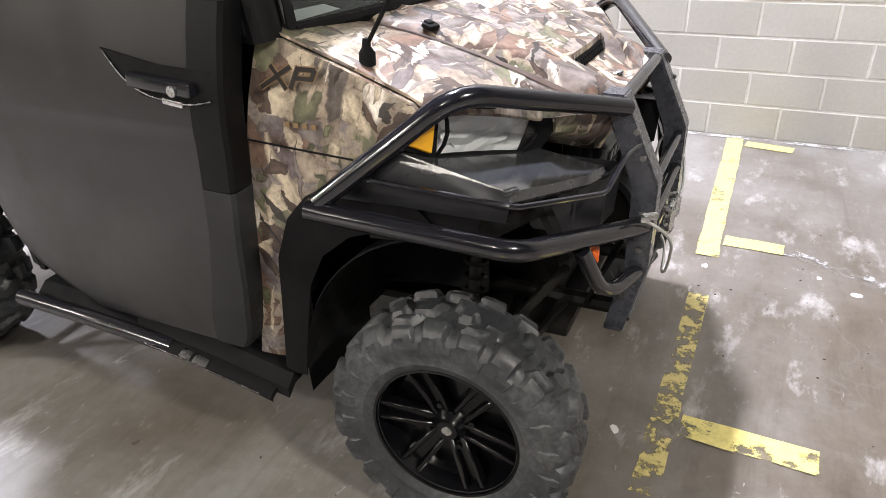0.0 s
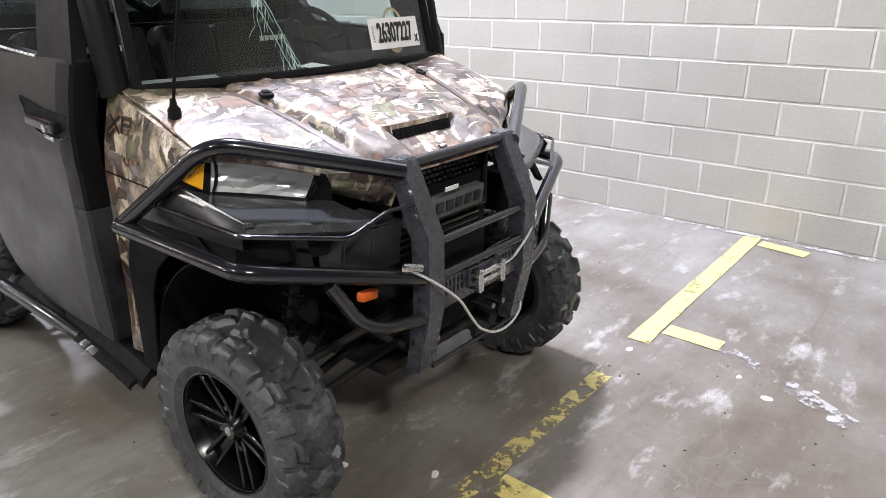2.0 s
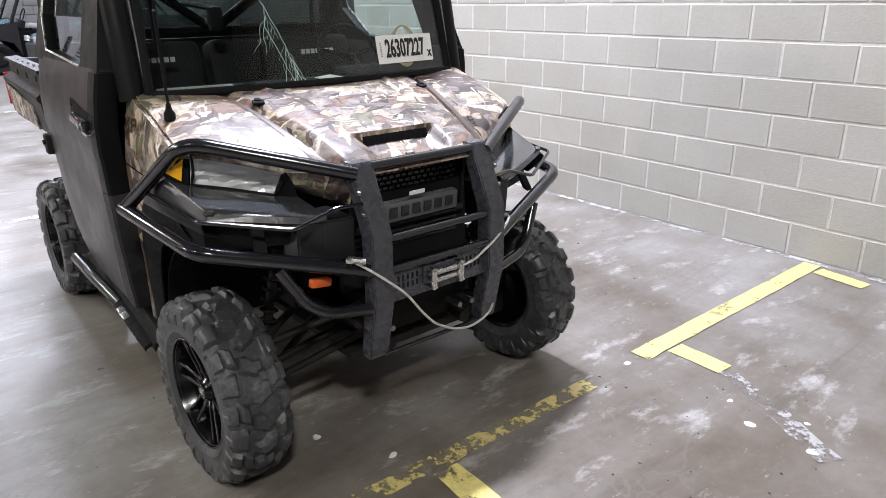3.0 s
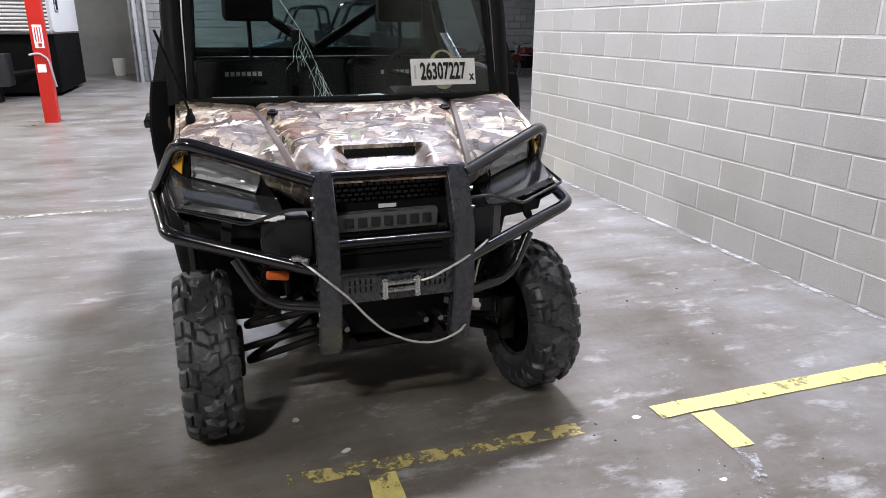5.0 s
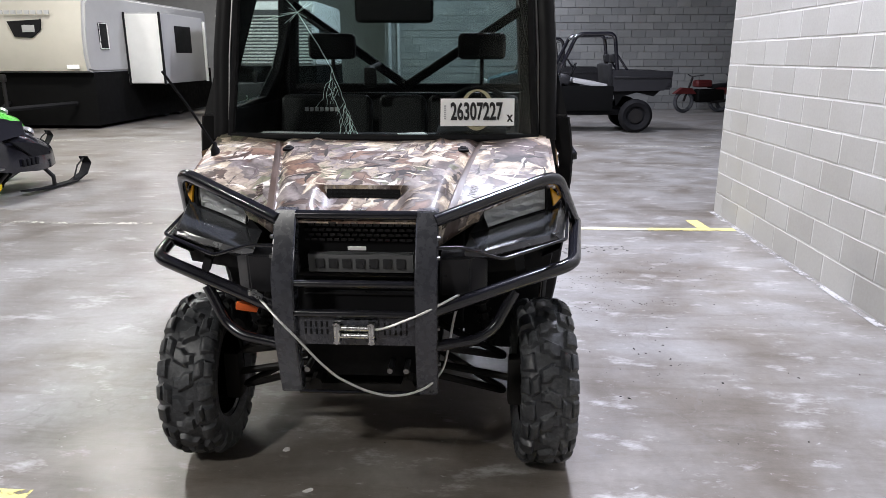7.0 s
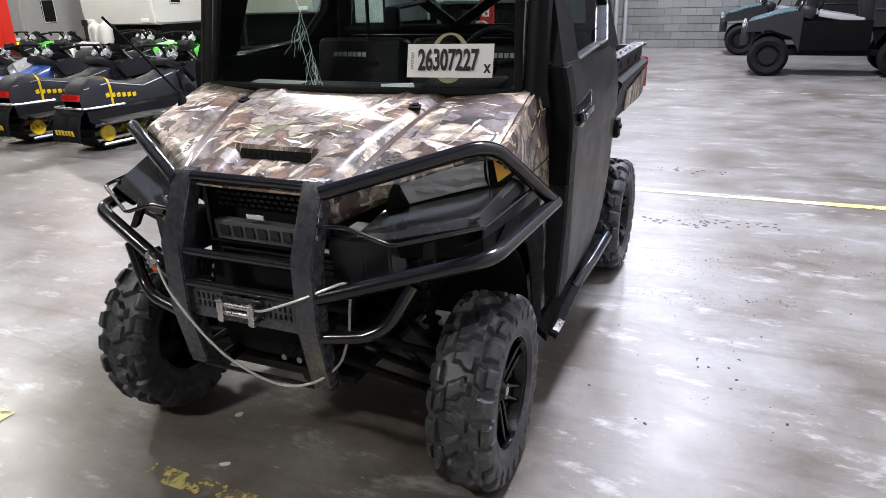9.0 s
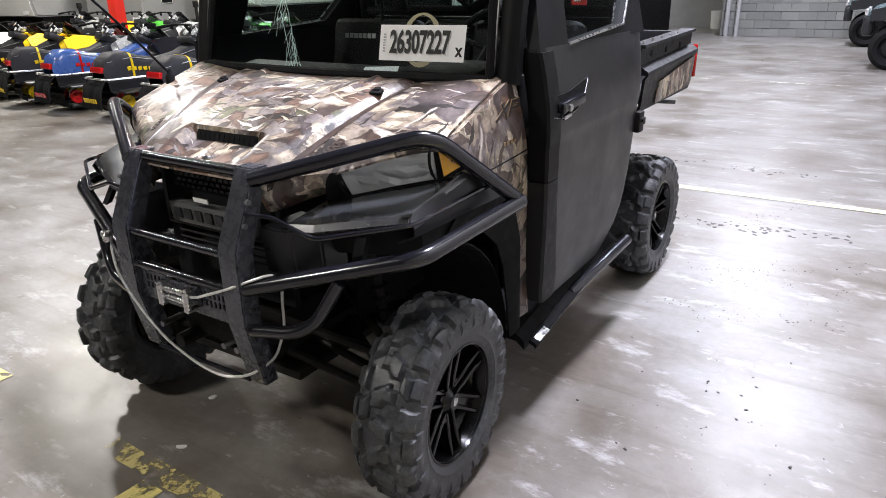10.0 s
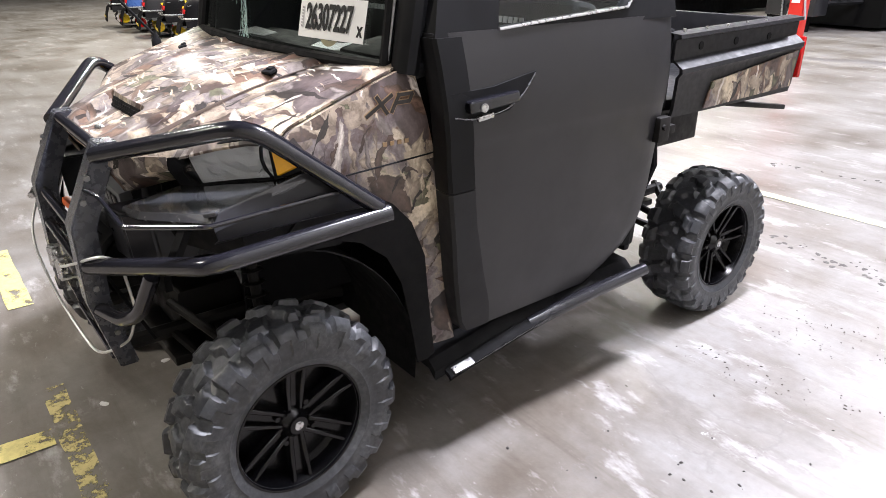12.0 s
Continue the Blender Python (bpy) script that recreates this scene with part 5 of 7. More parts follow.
def door(s):
    def at(y, z, out=0.0):
        return Vector((s * (lerp_table(DOOR_X, z)[0] + out - 0.010 * max(0.0, (y - 1.1) / 0.3) ** 2), y, z))

    zs = [0.40, 0.412, 0.44, 0.47, 0.50, 0.56, 0.62, 0.70, 0.80, 0.90, 0.96, 0.985, 0.995, 1.01, 1.06, 1.10, 1.15, 1.20, 1.24, 1.27]
    rows = []
    for z in zs:
        f, r = lerp_table(DOOR_F, z)[0], lerp_table(DOOR_R, z)[0]
        rows.append([at(f + (r - f) * k / 20, z, -0.010 if k == 0 or k == 20 else 0) for k in range(21)])
    ob = part("cab_door", grid(bm_new(), rows, 0.05, (-s, 0, 0)), DOORSKIN, utv, "dark grey scuffed cab door, closed")
    # black hinge cover down the front edge, dusty at its foot
    for za, zb, mat in ((0.865, 1.26, DOORDARK), (0.402, 0.862, SEALFLAP)):
        rr = []
        n = 12
        for k in range(n + 1):
            z = za + (zb - za) * k / n
            f = lerp_table(DOOR_F, z)[0]
            w = 0.075 + 0.045 * max(0.0, (0.75 - z) / 0.38)
            if z < 0.455:
                w *= 0.72 + 0.28 * (z - 0.402) / 0.053
            rr.append([Vector((s * (lerp_table(DOOR_X, z)[0] - 0.06), f - 0.008, z)), at(f - 0.010, z, -0.004), at(f - 0.002, z, 0.005), at(f + w * 0.6, z, 0.006), at(f + w, z, 0.005)])
        part("hinge_cover", grid(bm_new(), rr, 0.006, (-s, 0.4, 0)), mat, ob, "black hinge cover" if zb > 1 else "dusty rubber flap")
    # handle in its recess
    b = prism(bm_new(), [at(y, z, 0.001) for y, z in ((0.462, 1.128), (0.60, 1.132), (0.762, 1.158), (0.70, 1.098), (0.66, 1.066), (0.56, 1.052), (0.50, 1.064))], (s * 0.005, 0, 0))
    recess = part("handle_recess", b, MATTE, ob)
    b = box(bm_new(), at(0.59, 1.098, 0.016), (0.028, 0.17, 0.032), (4, 0, 0), bevel=0.009, seg=3)
    part("door_handle", b, TUBE, ob, "black door handle with a steel lock")
    # metal strip stands in for the glint along the recess
    b = sweep(bm_new(), [at(0.470, 1.070, 0.008), at(0.53, 1.058, 0.014), at(0.64, 1.070, 0.014), at(0.70, 1.100, 0.012), at(0.755, 1.152, 0.006)], 0.0022, 8, 0.04)
    part("handle_glint", b, EDGE, ob, "bright strip for the glint along the handle recess")
    b = cyl(bm_new(), at(0.548, 1.090, 0.020), at(0.548, 1.090, 0.034), 0.0115, seg=16)
    part("lock", b, STEEL, ob)
    b = box(bm_new(), at(0.570, 1.060, 0.010), (0.012, 0.055, 0.014), (6, 0, 0), bevel=0.004)
    part("handle_edge", b, STEEL, ob)
    # latch at the rear edge
    b = box(bm_new(), at(1.375, 0.905, 0.008), (0.03, 0.06, 0.085), bevel=0.008)
    box(b, at(1.41, 0.90, 0.010), (0.024, 0.06, 0.03), bevel=0.006)
    cyl(b, at(1.365, 0.915, 0.0), at(1.365, 0.915, 0.032), 0.010, seg=10)
    part("latch", b, FRAME, ob, "dirty door latch")
    # upper frame round the side window
    def up(y, z, out=0.0):
        return Vector((s * (0.750 - 0.155 * max(0.0, (z - 1.27)) / 0.6 + out), y, z))

    outer = [(0.436, 1.26), (1.16, 1.26), (1.405, 1.26), (1.405, 1.56), (1.40, 1.88), (0.98, 1.88), (0.60, 1.88), (0.52, 1.56)]
    inner = [(0.64, 1.270), (1.16, 1.300), (1.30, 1.43), (1.315, 1.56), (1.30, 1.80), (0.98, 1.80), (0.76, 1.80), (0.70, 1.56)]
    bm = bm_new()
    loops = []
    for off in (0.0, -0.04):
        loops.append([bm.verts.new(up(y, z, off)) for y, z in outer])
        loops.append([bm.verts.new(up(y, z, off)) for y, z in inner])
    o1, i1, o2, i2 = loops
    for k in range(8):
        j = (k + 1) % 8
        bm.faces.new((o1[k], o1[j], i1[j], i1[k]))
        bm.faces.new((o2[k], i2[k], i2[j], o2[j]))
        bm.faces.new((i1[k], i1[j], i2[j], i2[k]))
        bm.faces.new((o1[k], o2[k], o2[j], o1[j]))
    part("window_frame", bm, DOORDARK, ob)
    bm = bm_new()
    bm.faces.new([bm.verts.new(up(y, z, -0.02)) for y, z in inner])
    pane = part("side_window", bm, SIDEGLASS, ob, flat=True)
    pane.visible_shadow = False
    part("window_trim", sweep(bm_new(), [up(*inner[0], 0.003), up(0.9, 1.286, 0.004), up(*inner[1], 0.004), up(*inner[2], 0.004), up(1.312, 1.5, 0.004)], 0.0042, 6), STEEL, ob, "bright window trim")
    return ob


for s in (1, -1):
    door(s)
    # side step under the door: a flat dark board in front, a round tube behind
    b = sweep(bm_new(), [(s * 0.718, 0.84, 0.326), (s * 0.738, 1.00, 0.356), (s * 0.748, 1.12, 0.370), (s * 0.750, 1.40, 0.376)], 0.024, 12, 0.05)
    bar = part("side_bar", b, BARGREY, utv, "dark side step tube")
    rows = []
    for y, z, x in ((0.497, 0.273, 0.742), (0.515, 0.279, 0.744), (0.60, 0.294, 0.744), (0.80, 0.326, 0.746), (0.97, 0.349, 0.749), (0.985, 0.362, 0.738), (1.15, 0.386, 0.728)):
        rows.append([(s * (x + e), y, z + d) for e, d in ((-0.075, 0.016), (-0.027, 0.014), (-0.007, 0.006), (0.0, -0.002), (-0.005, -0.008))])
    part("step_board", grid(bm_new(), rows, 0.014, (-s * 0.4, 0, -1)), MATTE, bar, "flat black step board")
    rim = [(s * 0.7455, 0.53, 0.281), (s * 0.7460, 0.60, 0.2925), (s * 0.7475, 0.80, 0.3245), (s * 0.7505, 0.965, 0.3465)]
    part("step_edge", sweep(bm_new(), rim, 0.0018, 6), EDGE, bar, "worn bright edge of the step")
    plates = ((0.548, 0.2935, 0.075),) if s > 0 else ((0.775, 0.331, 0.034), (0.725, 0.3225, 0.046))
    for y, z, long in plates:
        part("bar_plate", box(bm_new(), (s * 0.736, y, z), (0.026, long, 0.006), (10, s * 20, 0), bevel=0.002), STEEL, bar, "bright metal plate on the step")
    rows = [[(s * 0.60, y, z + 0.05), (s * 0.68, y, z + 0.045), (s * 0.712, y, z + 0.018)] for y, z in ((0.46, 0.275), (0.70, 0.315), (1.03, 0.350), (1.38, 0.356))]
    part("sill_board", grid(bm_new(), rows, 0.03, (0, 0, -1)), MATTE, utv)

# --- cargo bed ---
bed = part("cargo_bed", box(bm_new(), (0, 1.88, 0.955), (1.38, 0.86, 0.04), bevel=0.01), BEDSKIN, utv, "black plastic cargo bed")
part("bed_front", box(bm_new(), (0, 1.47, 1.08), (1.40, 0.03, 0.27), bevel=0.008), BEDSKIN, bed)
part("tailgate", box(bm_new(), (0, 2.275, 1.07), (1.36, 0.035, 0.27), bevel=0.01), BEDSKIN, bed)
for s in (1, -1):
    prof = [(0.700, 1.212), (0.748, 1.208), (0.750, 1.196), (0.732, 1.190), (0.730, 1.125), (0.742, 1.118), (0.768, 1.100), (0.770, 1.085), (0.758, 1.070), (0.745, 0.955), (0.738, 0.925), (0.690, 0.920)]
    rows = []
    for k in range(9):
        u = k / 8
        y = 1.452 + 0.815 * u
        rows.append([Vector((s * x, y + (0.012 if z < 1 and k == 0 else 0), z + (0.016 * (u - 0.5) if z > 1.0 else 0) + 0.014 * u * (1 if 1.05 < z < 1.13 else 0))) for x, z in prof])
    side = part("bed_side", grid(bm_new(), rows, 0.012, (-s, 0, 0)), BEDSKIN, bed)
    b = prism(bm_new(), [(s * 0.7535, 1.66, 1.030), (s * 0.761, 2.235, 1.092), (s * 0.747, 2.245, 0.950), (s * 0.7475, 1.635, 0.938)], (s * 0.006, 0, 0))
    part("bed_decal", b, CAMO, side, "camouflage bed panel")
    for y in (1.60, 1.82, 2.05):
        part("tie_hole", cyl(bm_new(), (s * 0.722, y, 1.155), (s * 0.7335, y, 1.155), 0.014, seg=10), MATTE, side)
    b = bm_new()
    for k in range(6):
        cyl(b, (s * 0.725, 1.50 + 0.13 * k, 1.205), (s * 0.725, 1.50 + 0.13 * k, 1.2165), 0.005, seg=6)
    part("rivet", b, STEEL, side)
    part("tail_light", box(bm_new(), (s * 0.738, 2.285, 1.060), (0.050, 0.022, 0.16), bevel=0.006), TAILRED, bed, "red tail light")
    part("bed_bracket", box(bm_new(), (s * 0.60, 2.28, 0.845), (0.04, 0.50, 0.022), (-9, 0, 0), bevel=0.006), FRAME, utv)
    part("bed_support", box(bm_new(), (s * 0.34, 1.9, 0.80), (0.05, 0.7, 0.28), bevel=0.01), FRAME, utv)
    b = sweep(bm_new(), [(s * 0.70, 1.43, 0.90), (s * 0.70, 1.46, 0.75), (s * 0.66, 1.45, 0.62)], 0.012, 6)
    part("cab_hose", b, MATTE, utv)

# --- numbered sheet on the glass ---
def words(text, height, squeeze, material, m, parent, name, label=""):
    cu = bpy.data.curves.new(name, "FONT")
    cu.body, cu.size, cu.align_x, cu.align_y = text, height * 1.38, "CENTER", "CENTER"
    cu.extrude, cu.offset = 0.0006, 0.0022 * height / 0.06
    tmp = bpy.data.objects.new(name, cu)
    scene.collection.objects.link(tmp)
    dg = bpy.context.evaluated_depsgraph_get()
    data = bpy.data.meshes.new_from_object(tmp.evaluated_get(dg))
    bpy.data.objects.remove(tmp)
    data.materials.clear()
    data.materials.append(material)
    data.transform(m @ Matrix.Diagonal((squeeze, 1, 1, 1)))
    ob = new(name, data)
    ob.parent = parent
    ob.matrix_parent_inverse = parent.matrix_basis.inverted()
    if label:
        tagged(ob, label)
    return ob


for m in SHOULDER_MARKS:
    words("1000", 0.026, 1.0, DEEPBROWN, m, hood, "hood_number", "dark slanted number on the hood shoulder")

sx0, sx1, sz0, sz1 = 0.240, 0.532, 1.231, 1.336
b = grid(bm_new(), [[screen(sx0 + (sx1 - sx0) * k / 8, z, 0.006) for k in range(9)] for z in (sz0, sz1)], 0.0006, (0, 1, 0))
bmesh.ops.recalc_face_normals(b, faces=b.faces)
sheet = tagged(new("number_sheet", smooth(mesh_from("number_sheet", b, PAPER))), "white paper sheet with a black printed number, on the windshield", "paper sign")
cx, cz = (sx0 + sx1) / 2, (sz0 + sz1) / 2
p, q = screen(sx0, cz), screen(sx1, cz)
yaw = math.degrees(math.atan2(q.y - p.y, q.x - p.x))
mm = pose(cx + 0.004, screen(cx, cz).y - 0.0085, cz, 90 - 12.4, 0, yaw)
words("26307227", 0.068, 0.55, INK, mm @ pose(-0.008, 0, 0), sheet, "printed_number", "bold black printed number")
words("x", 0.040, 0.75, INK, pose(sx1 - 0.018, screen(sx1 - 0.018, cz).y - 0.011, cz - 0.020, 90 - 12.4, 0, yaw), sheet, "printed_letter")
b = bm_new()
for k in range(7):
    box(b, screen(sx0 + 0.018, cz - 0.024 + 0.008 * k, 0.0085), (0.008, 0.0008, 0.005))
part("small_print", b, FAINT, sheet, "small grey print along the edge", flat=True)

# ---- red posts that carry the roof ----
def post(x, y, extras):
    ob = base("red_post", x, y, 0, "red painted steel column with notices taped on it", "column", "red columns", "structure")
    part("shaft", box(bm_new(), (x, y, CEIL / 2), (0.20, 0.20, CEIL), bevel=0.012), RED, ob)
    if extras:
        b = box(bm_new(), (x + 0.01, y - 0.103, 1.30), (0.13, 0.004, 0.34), bevel=0.001)
        note = part("notice", b, PAPER, ob, "white notice with red bars")
        b = bm_new()
        for k in range(3):
            box(b, (x - 0.025 + 0.034 * k, y - 0.106, 1.33), (0.014, 0.002, 0.22))
        box(b, (x + 0.02, y - 0.106, 1.175), (0.05, 0.002, 0.05))
        part("notice_print", b, RED, note, flat=True)
        part("sticker", box(bm_new(), (x - 0.01, y - 0.103, 0.83), (0.12, 0.004, 0.12), bevel=0.001), PAPER, ob, "white sticker")
        b = sweep(bm_new(), [(x - 0.16, y - 0.09, 1.03), (x - 0.02, y - 0.115, 1.06), (x + 0.10, y - 0.115, 0.97), (x + 0.125, y - 0.09, 0.75), (x + 0.14, y - 0.04, 0.55)], 0.015, 8, 0.05)
        part("strap", b, FAINT, ob, "loose grey strap")
    return ob


post(-2.97, 9.95, True)
post(-10.3, 6.4, False)


# ---- travel trailers along the far side ----
def trailer(x, y, w, length, skin, front, ribs=False, slide=0, tanks=False, logo=True, low=1.18, high=2.78):
    ob = base("travel_trailer", x, y, 0, "parked travel trailer, pale front cap over a black underside", "travel trailer", "parked trailers")
    b = bm_new()
    prof = [(0.25, low), (0.06, low + 0.04), (0.0, low + 0.35), (0.02, low + 0.8), (0.16, high - 0.18), (0.42, high), (length, high), (length, low)]
    prism(b, [(x - w / 2, y + d, z) for d, z in prof], (w, 0, 0))
    bmesh.ops.bevel(b, geom=[e for e in b.edges if abs(e.verts[0].co.x - e.verts[1].co.x) < 1e-4], offset=0.05, segments=3, affect="EDGES")
    body = part("body", b, skin, ob)
    if front is not skin:
        rows = [[(x - w / 2 + 0.06 + (w - 0.12) * k / 6, y + d - 0.012, z) for k in range(7)] for d, z in prof[1:5]]
        part("front_cap", grid(bm_new(), rows, 0.02, (0, 1, 0)), front, ob)
    # one dark block: black lower front, and the shade under the trailer
    b = box(bm_new(), (x, y + length / 2 + 0.2, low / 2 + 0.04), (w - 0.06, length - 0.1, low - 0.06), bevel=0.03)
    part("underside", b, SHADOWBLACK, ob, "dark block for the black lower front and the shade beneath")
    if ribs:
        # dark sheet behind the ribs darkens the gaps between them
        part("rib_gap_sheet", box(bm_new(), (x, y - 0.02, (low + high) / 2 - 0.08), (w - 0.10, 0.012, high - low - 0.28)), DARKWALL, ob)
        b = bm_new()
        n = int((high - low - 0.3) / 0.075)
        for k in range(n):
            sweep(b, [(x - w / 2 + 0.05, y - 0.03, low + 0.09 + 0.075 * k), (x + w / 2 - 0.05, y - 0.03, low + 0.09 + 0.075 * k)], 0.024, 6)
        part("rib", b, WHITE, ob, "ribbed white siding")
    if logo:
        b = prism(bm_new(), [(x - 0.36, y - 0.035, low + 1.02), (x + 0.36, y - 0.035, low + 1.06), (x + 0.33, y - 0.035, low + 0.86), (x + 0.12, y - 0.035, low + 0.70), (x - 0.24, y - 0.035, low + 0.72)], (0, 0.03, 0))
        mark = part("emblem", b, MATTE, ob, "dark emblem shape")
        part("emblem_patch", box(bm_new(), (x + 0.08, y - 0.04, low + 0.88), (0.26, 0.012, 0.14), bevel=0.004), GREYPANEL, mark)
        b = bm_new()
        for k in range(8):
            box(b, (x - 0.49 + 0.14 * k, y - 0.005, low + 1.20), (0.10, 0.02, 0.07))
        part("lettering", b, FAINT, ob, "grey lettering bars")
    for sx in (-0.9, 0.9):
        part("marker_light", box(bm_new(), (x + sx, y - 0.012, low + 0.12), (0.26, 0.02, 0.08), bevel=0.006), PAPER, ob)
    # coupling frame, jack and wheels
    b = bm_new()
    for sx in (-0.75, 0.75):
        sweep(b, [(x + sx, y + 0.2, 0.55), (x, y - 1.15, 0.50)], 0.05, 6)
    part("coupling_frame", b, MATTE, ob)
    b = cyl(bm_new(), (x, y - 0.95, 0.06), (x, y - 0.95, 1.05), 0.035, seg=10)
    box(b, (x, y - 0.95, 1.10), (0.10, 0.10, 0.14), bevel=0.02)
    box(b, (x, y - 0.95, 0.04), (0.30, 0.22, 0.08), bevel=0.01)
    part("jack", b, FRAME, ob)
    for sx in (1, -1):
        for d in (length * 0.55, length * 0.55 + 0.85):
            lathe_b = lathe(bm_new(), [(0.001, 0.12), (0.2, 0.12), (0.24, 0.13), (0.34, 0.12), (0.36, 0.08), (0.36, -0.08), (0.34, -0.1), (0.001, -0.1)], Matrix.Translation((x + sx * (w / 2 - 0.22), y + d, 0.36)) @ pose(0, 0, 0, 0, 0, 0 if sx > 0 else 180), 24)
            part("wheel", lathe_b, RUBBER, ob)
    if tanks:
        for sx in (-0.17, 0.17):
            b = lathe(bm_new(), [(0.001, 0.52), (0.05, 0.52), (0.07, 0.46), (0.13, 0.42), (0.155, 0.34), (0.155, 0.08), (0.13, 0.0), (0.001, 0.0)], Matrix.Translation((x + sx, y - 0.55, 0.62)) @ pose(0, 0, 0, 0, -90, 0), 20)
            part("gas_bottle", b, WHITE, ob, "white gas bottle")
    if slide:
        side_x = x + slide * (w / 2 + 0.84)
        b = box(bm_new(), (x + slide * (w / 2 + 0.40), y + 2.95, low + 0.50), (0.86, 2.5, 1.56), bevel=0.02)
        so = part("slide_out", b, GREYPANEL, ob, "grey slide-out room with a white front")
        part("slide_front", box(bm_new(), (x + slide * (w / 2 + 0.42), y + 1.69, low + 0.50), (0.80, 0.02, 1.52), bevel=0.006), WHITE, so, "white front of the slide-out")
        for d in (0.02, 0.84):
            part("slide_edge", box(bm_new(), (x + slide * (w / 2 + d), y + 1.685, low + 0.50), (0.05, 0.04, 1.60), bevel=0.01), MATTE, so)
        part("slide_window", box(bm_new(), (side_x, y + 2.9, low + 0.72), (0.03, 0.9, 0.62), bevel=0.02), MATTE, so, "dark slide-out window")
        part("slide_post", sweep(bm_new(), [(side_x + 0.02, y + 4.18, low - 0.3), (side_x + 0.02, y + 4.18, low + 1.2)], 0.04, 6), WHITE, so)
    b = box(bm_new(), (x + w / 2 + 0.004, y + 0.75, low + 0.75), (0.02, 0.36, 0.55), bevel=0.03)
    win = part("window", b, MATTE, ob, "dark side window")
    part("window_edge", sweep(bm_new(), [(x + w / 2 + 0.016, y + 0.75 + a * 0.17, low + 0.75 + c * 0.26) for a, c in ((-1, -1), (1, -1), (1, 1), (-1, 1), (-1, -1))], 0.012, 6), WHITE, win)
    return ob


trailer(-8.95, 11.9, 2.42, 6.6, GREYPANEL, CREAM, slide=1)
trailer(-4.75, 14.4, 2.36, 3.3, WHITE, WHITE, ribs=True, logo=False, low=1.28)
trailer(-12.95, 11.2, 2.36, 6.0, WHITE, WHITE, tanks=True, logo=False, low=1.0)
trailer(-16.2, 10.2, 2.5, 6.0, GREYPANEL, GREYPANEL, logo=False, low=0.62)
trailer(-19.6, 9.2, 2.5, 6.0, GREYPANEL, WHITE, logo=False, low=0.8)

# dark cargo box in front of the ribbed trailer
b = box(bm_new(), (-4.75, 13.55, 0.62), (0.95, 0.55, 0.62), bevel=0.03)
crate = tagged(new("tongue_box", smooth(mesh_from("tongue_box", b, PLASTIC))), "black storage box on the trailer coupling with a hanging chain", "storage box")
b = sweep(bm_new(), [(-4.9, 13.26, 0.66), (-4.85, 13.22, 0.30), (-4.75, 13.2, 0.24), (-4.68, 13.22, 0.55), (-4.6, 13.24, 0.30), (-4.5, 13.24, 0.60)], 0.018, 6, 0.05)
part("chain", b, STEEL, crate)
part("box_leg", box(bm_new(), (-4.75, 13.55, 0.16), (0.5, 0.3, 0.31)), MATTE, crate)


# ---- snowmobiles in rows ----
def loft(b, sections, n=14, thick=0.02):
    """Rounded shell: each section is y, half width, bottom z, top z, squareness."""
    rows = []
    for y, w, low, high, sq in sections:
        row = []
        for k in range(n + 1):
            q = math.pi * k / n
            c, d = math.cos(q), math.sin(q)
            row.append((w * math.copysign(abs(c) ** sq, c), y, low + (high - low) * d ** sq))
        rows.append(row)
    return grid(b, rows, thick, (0, 0, -1))


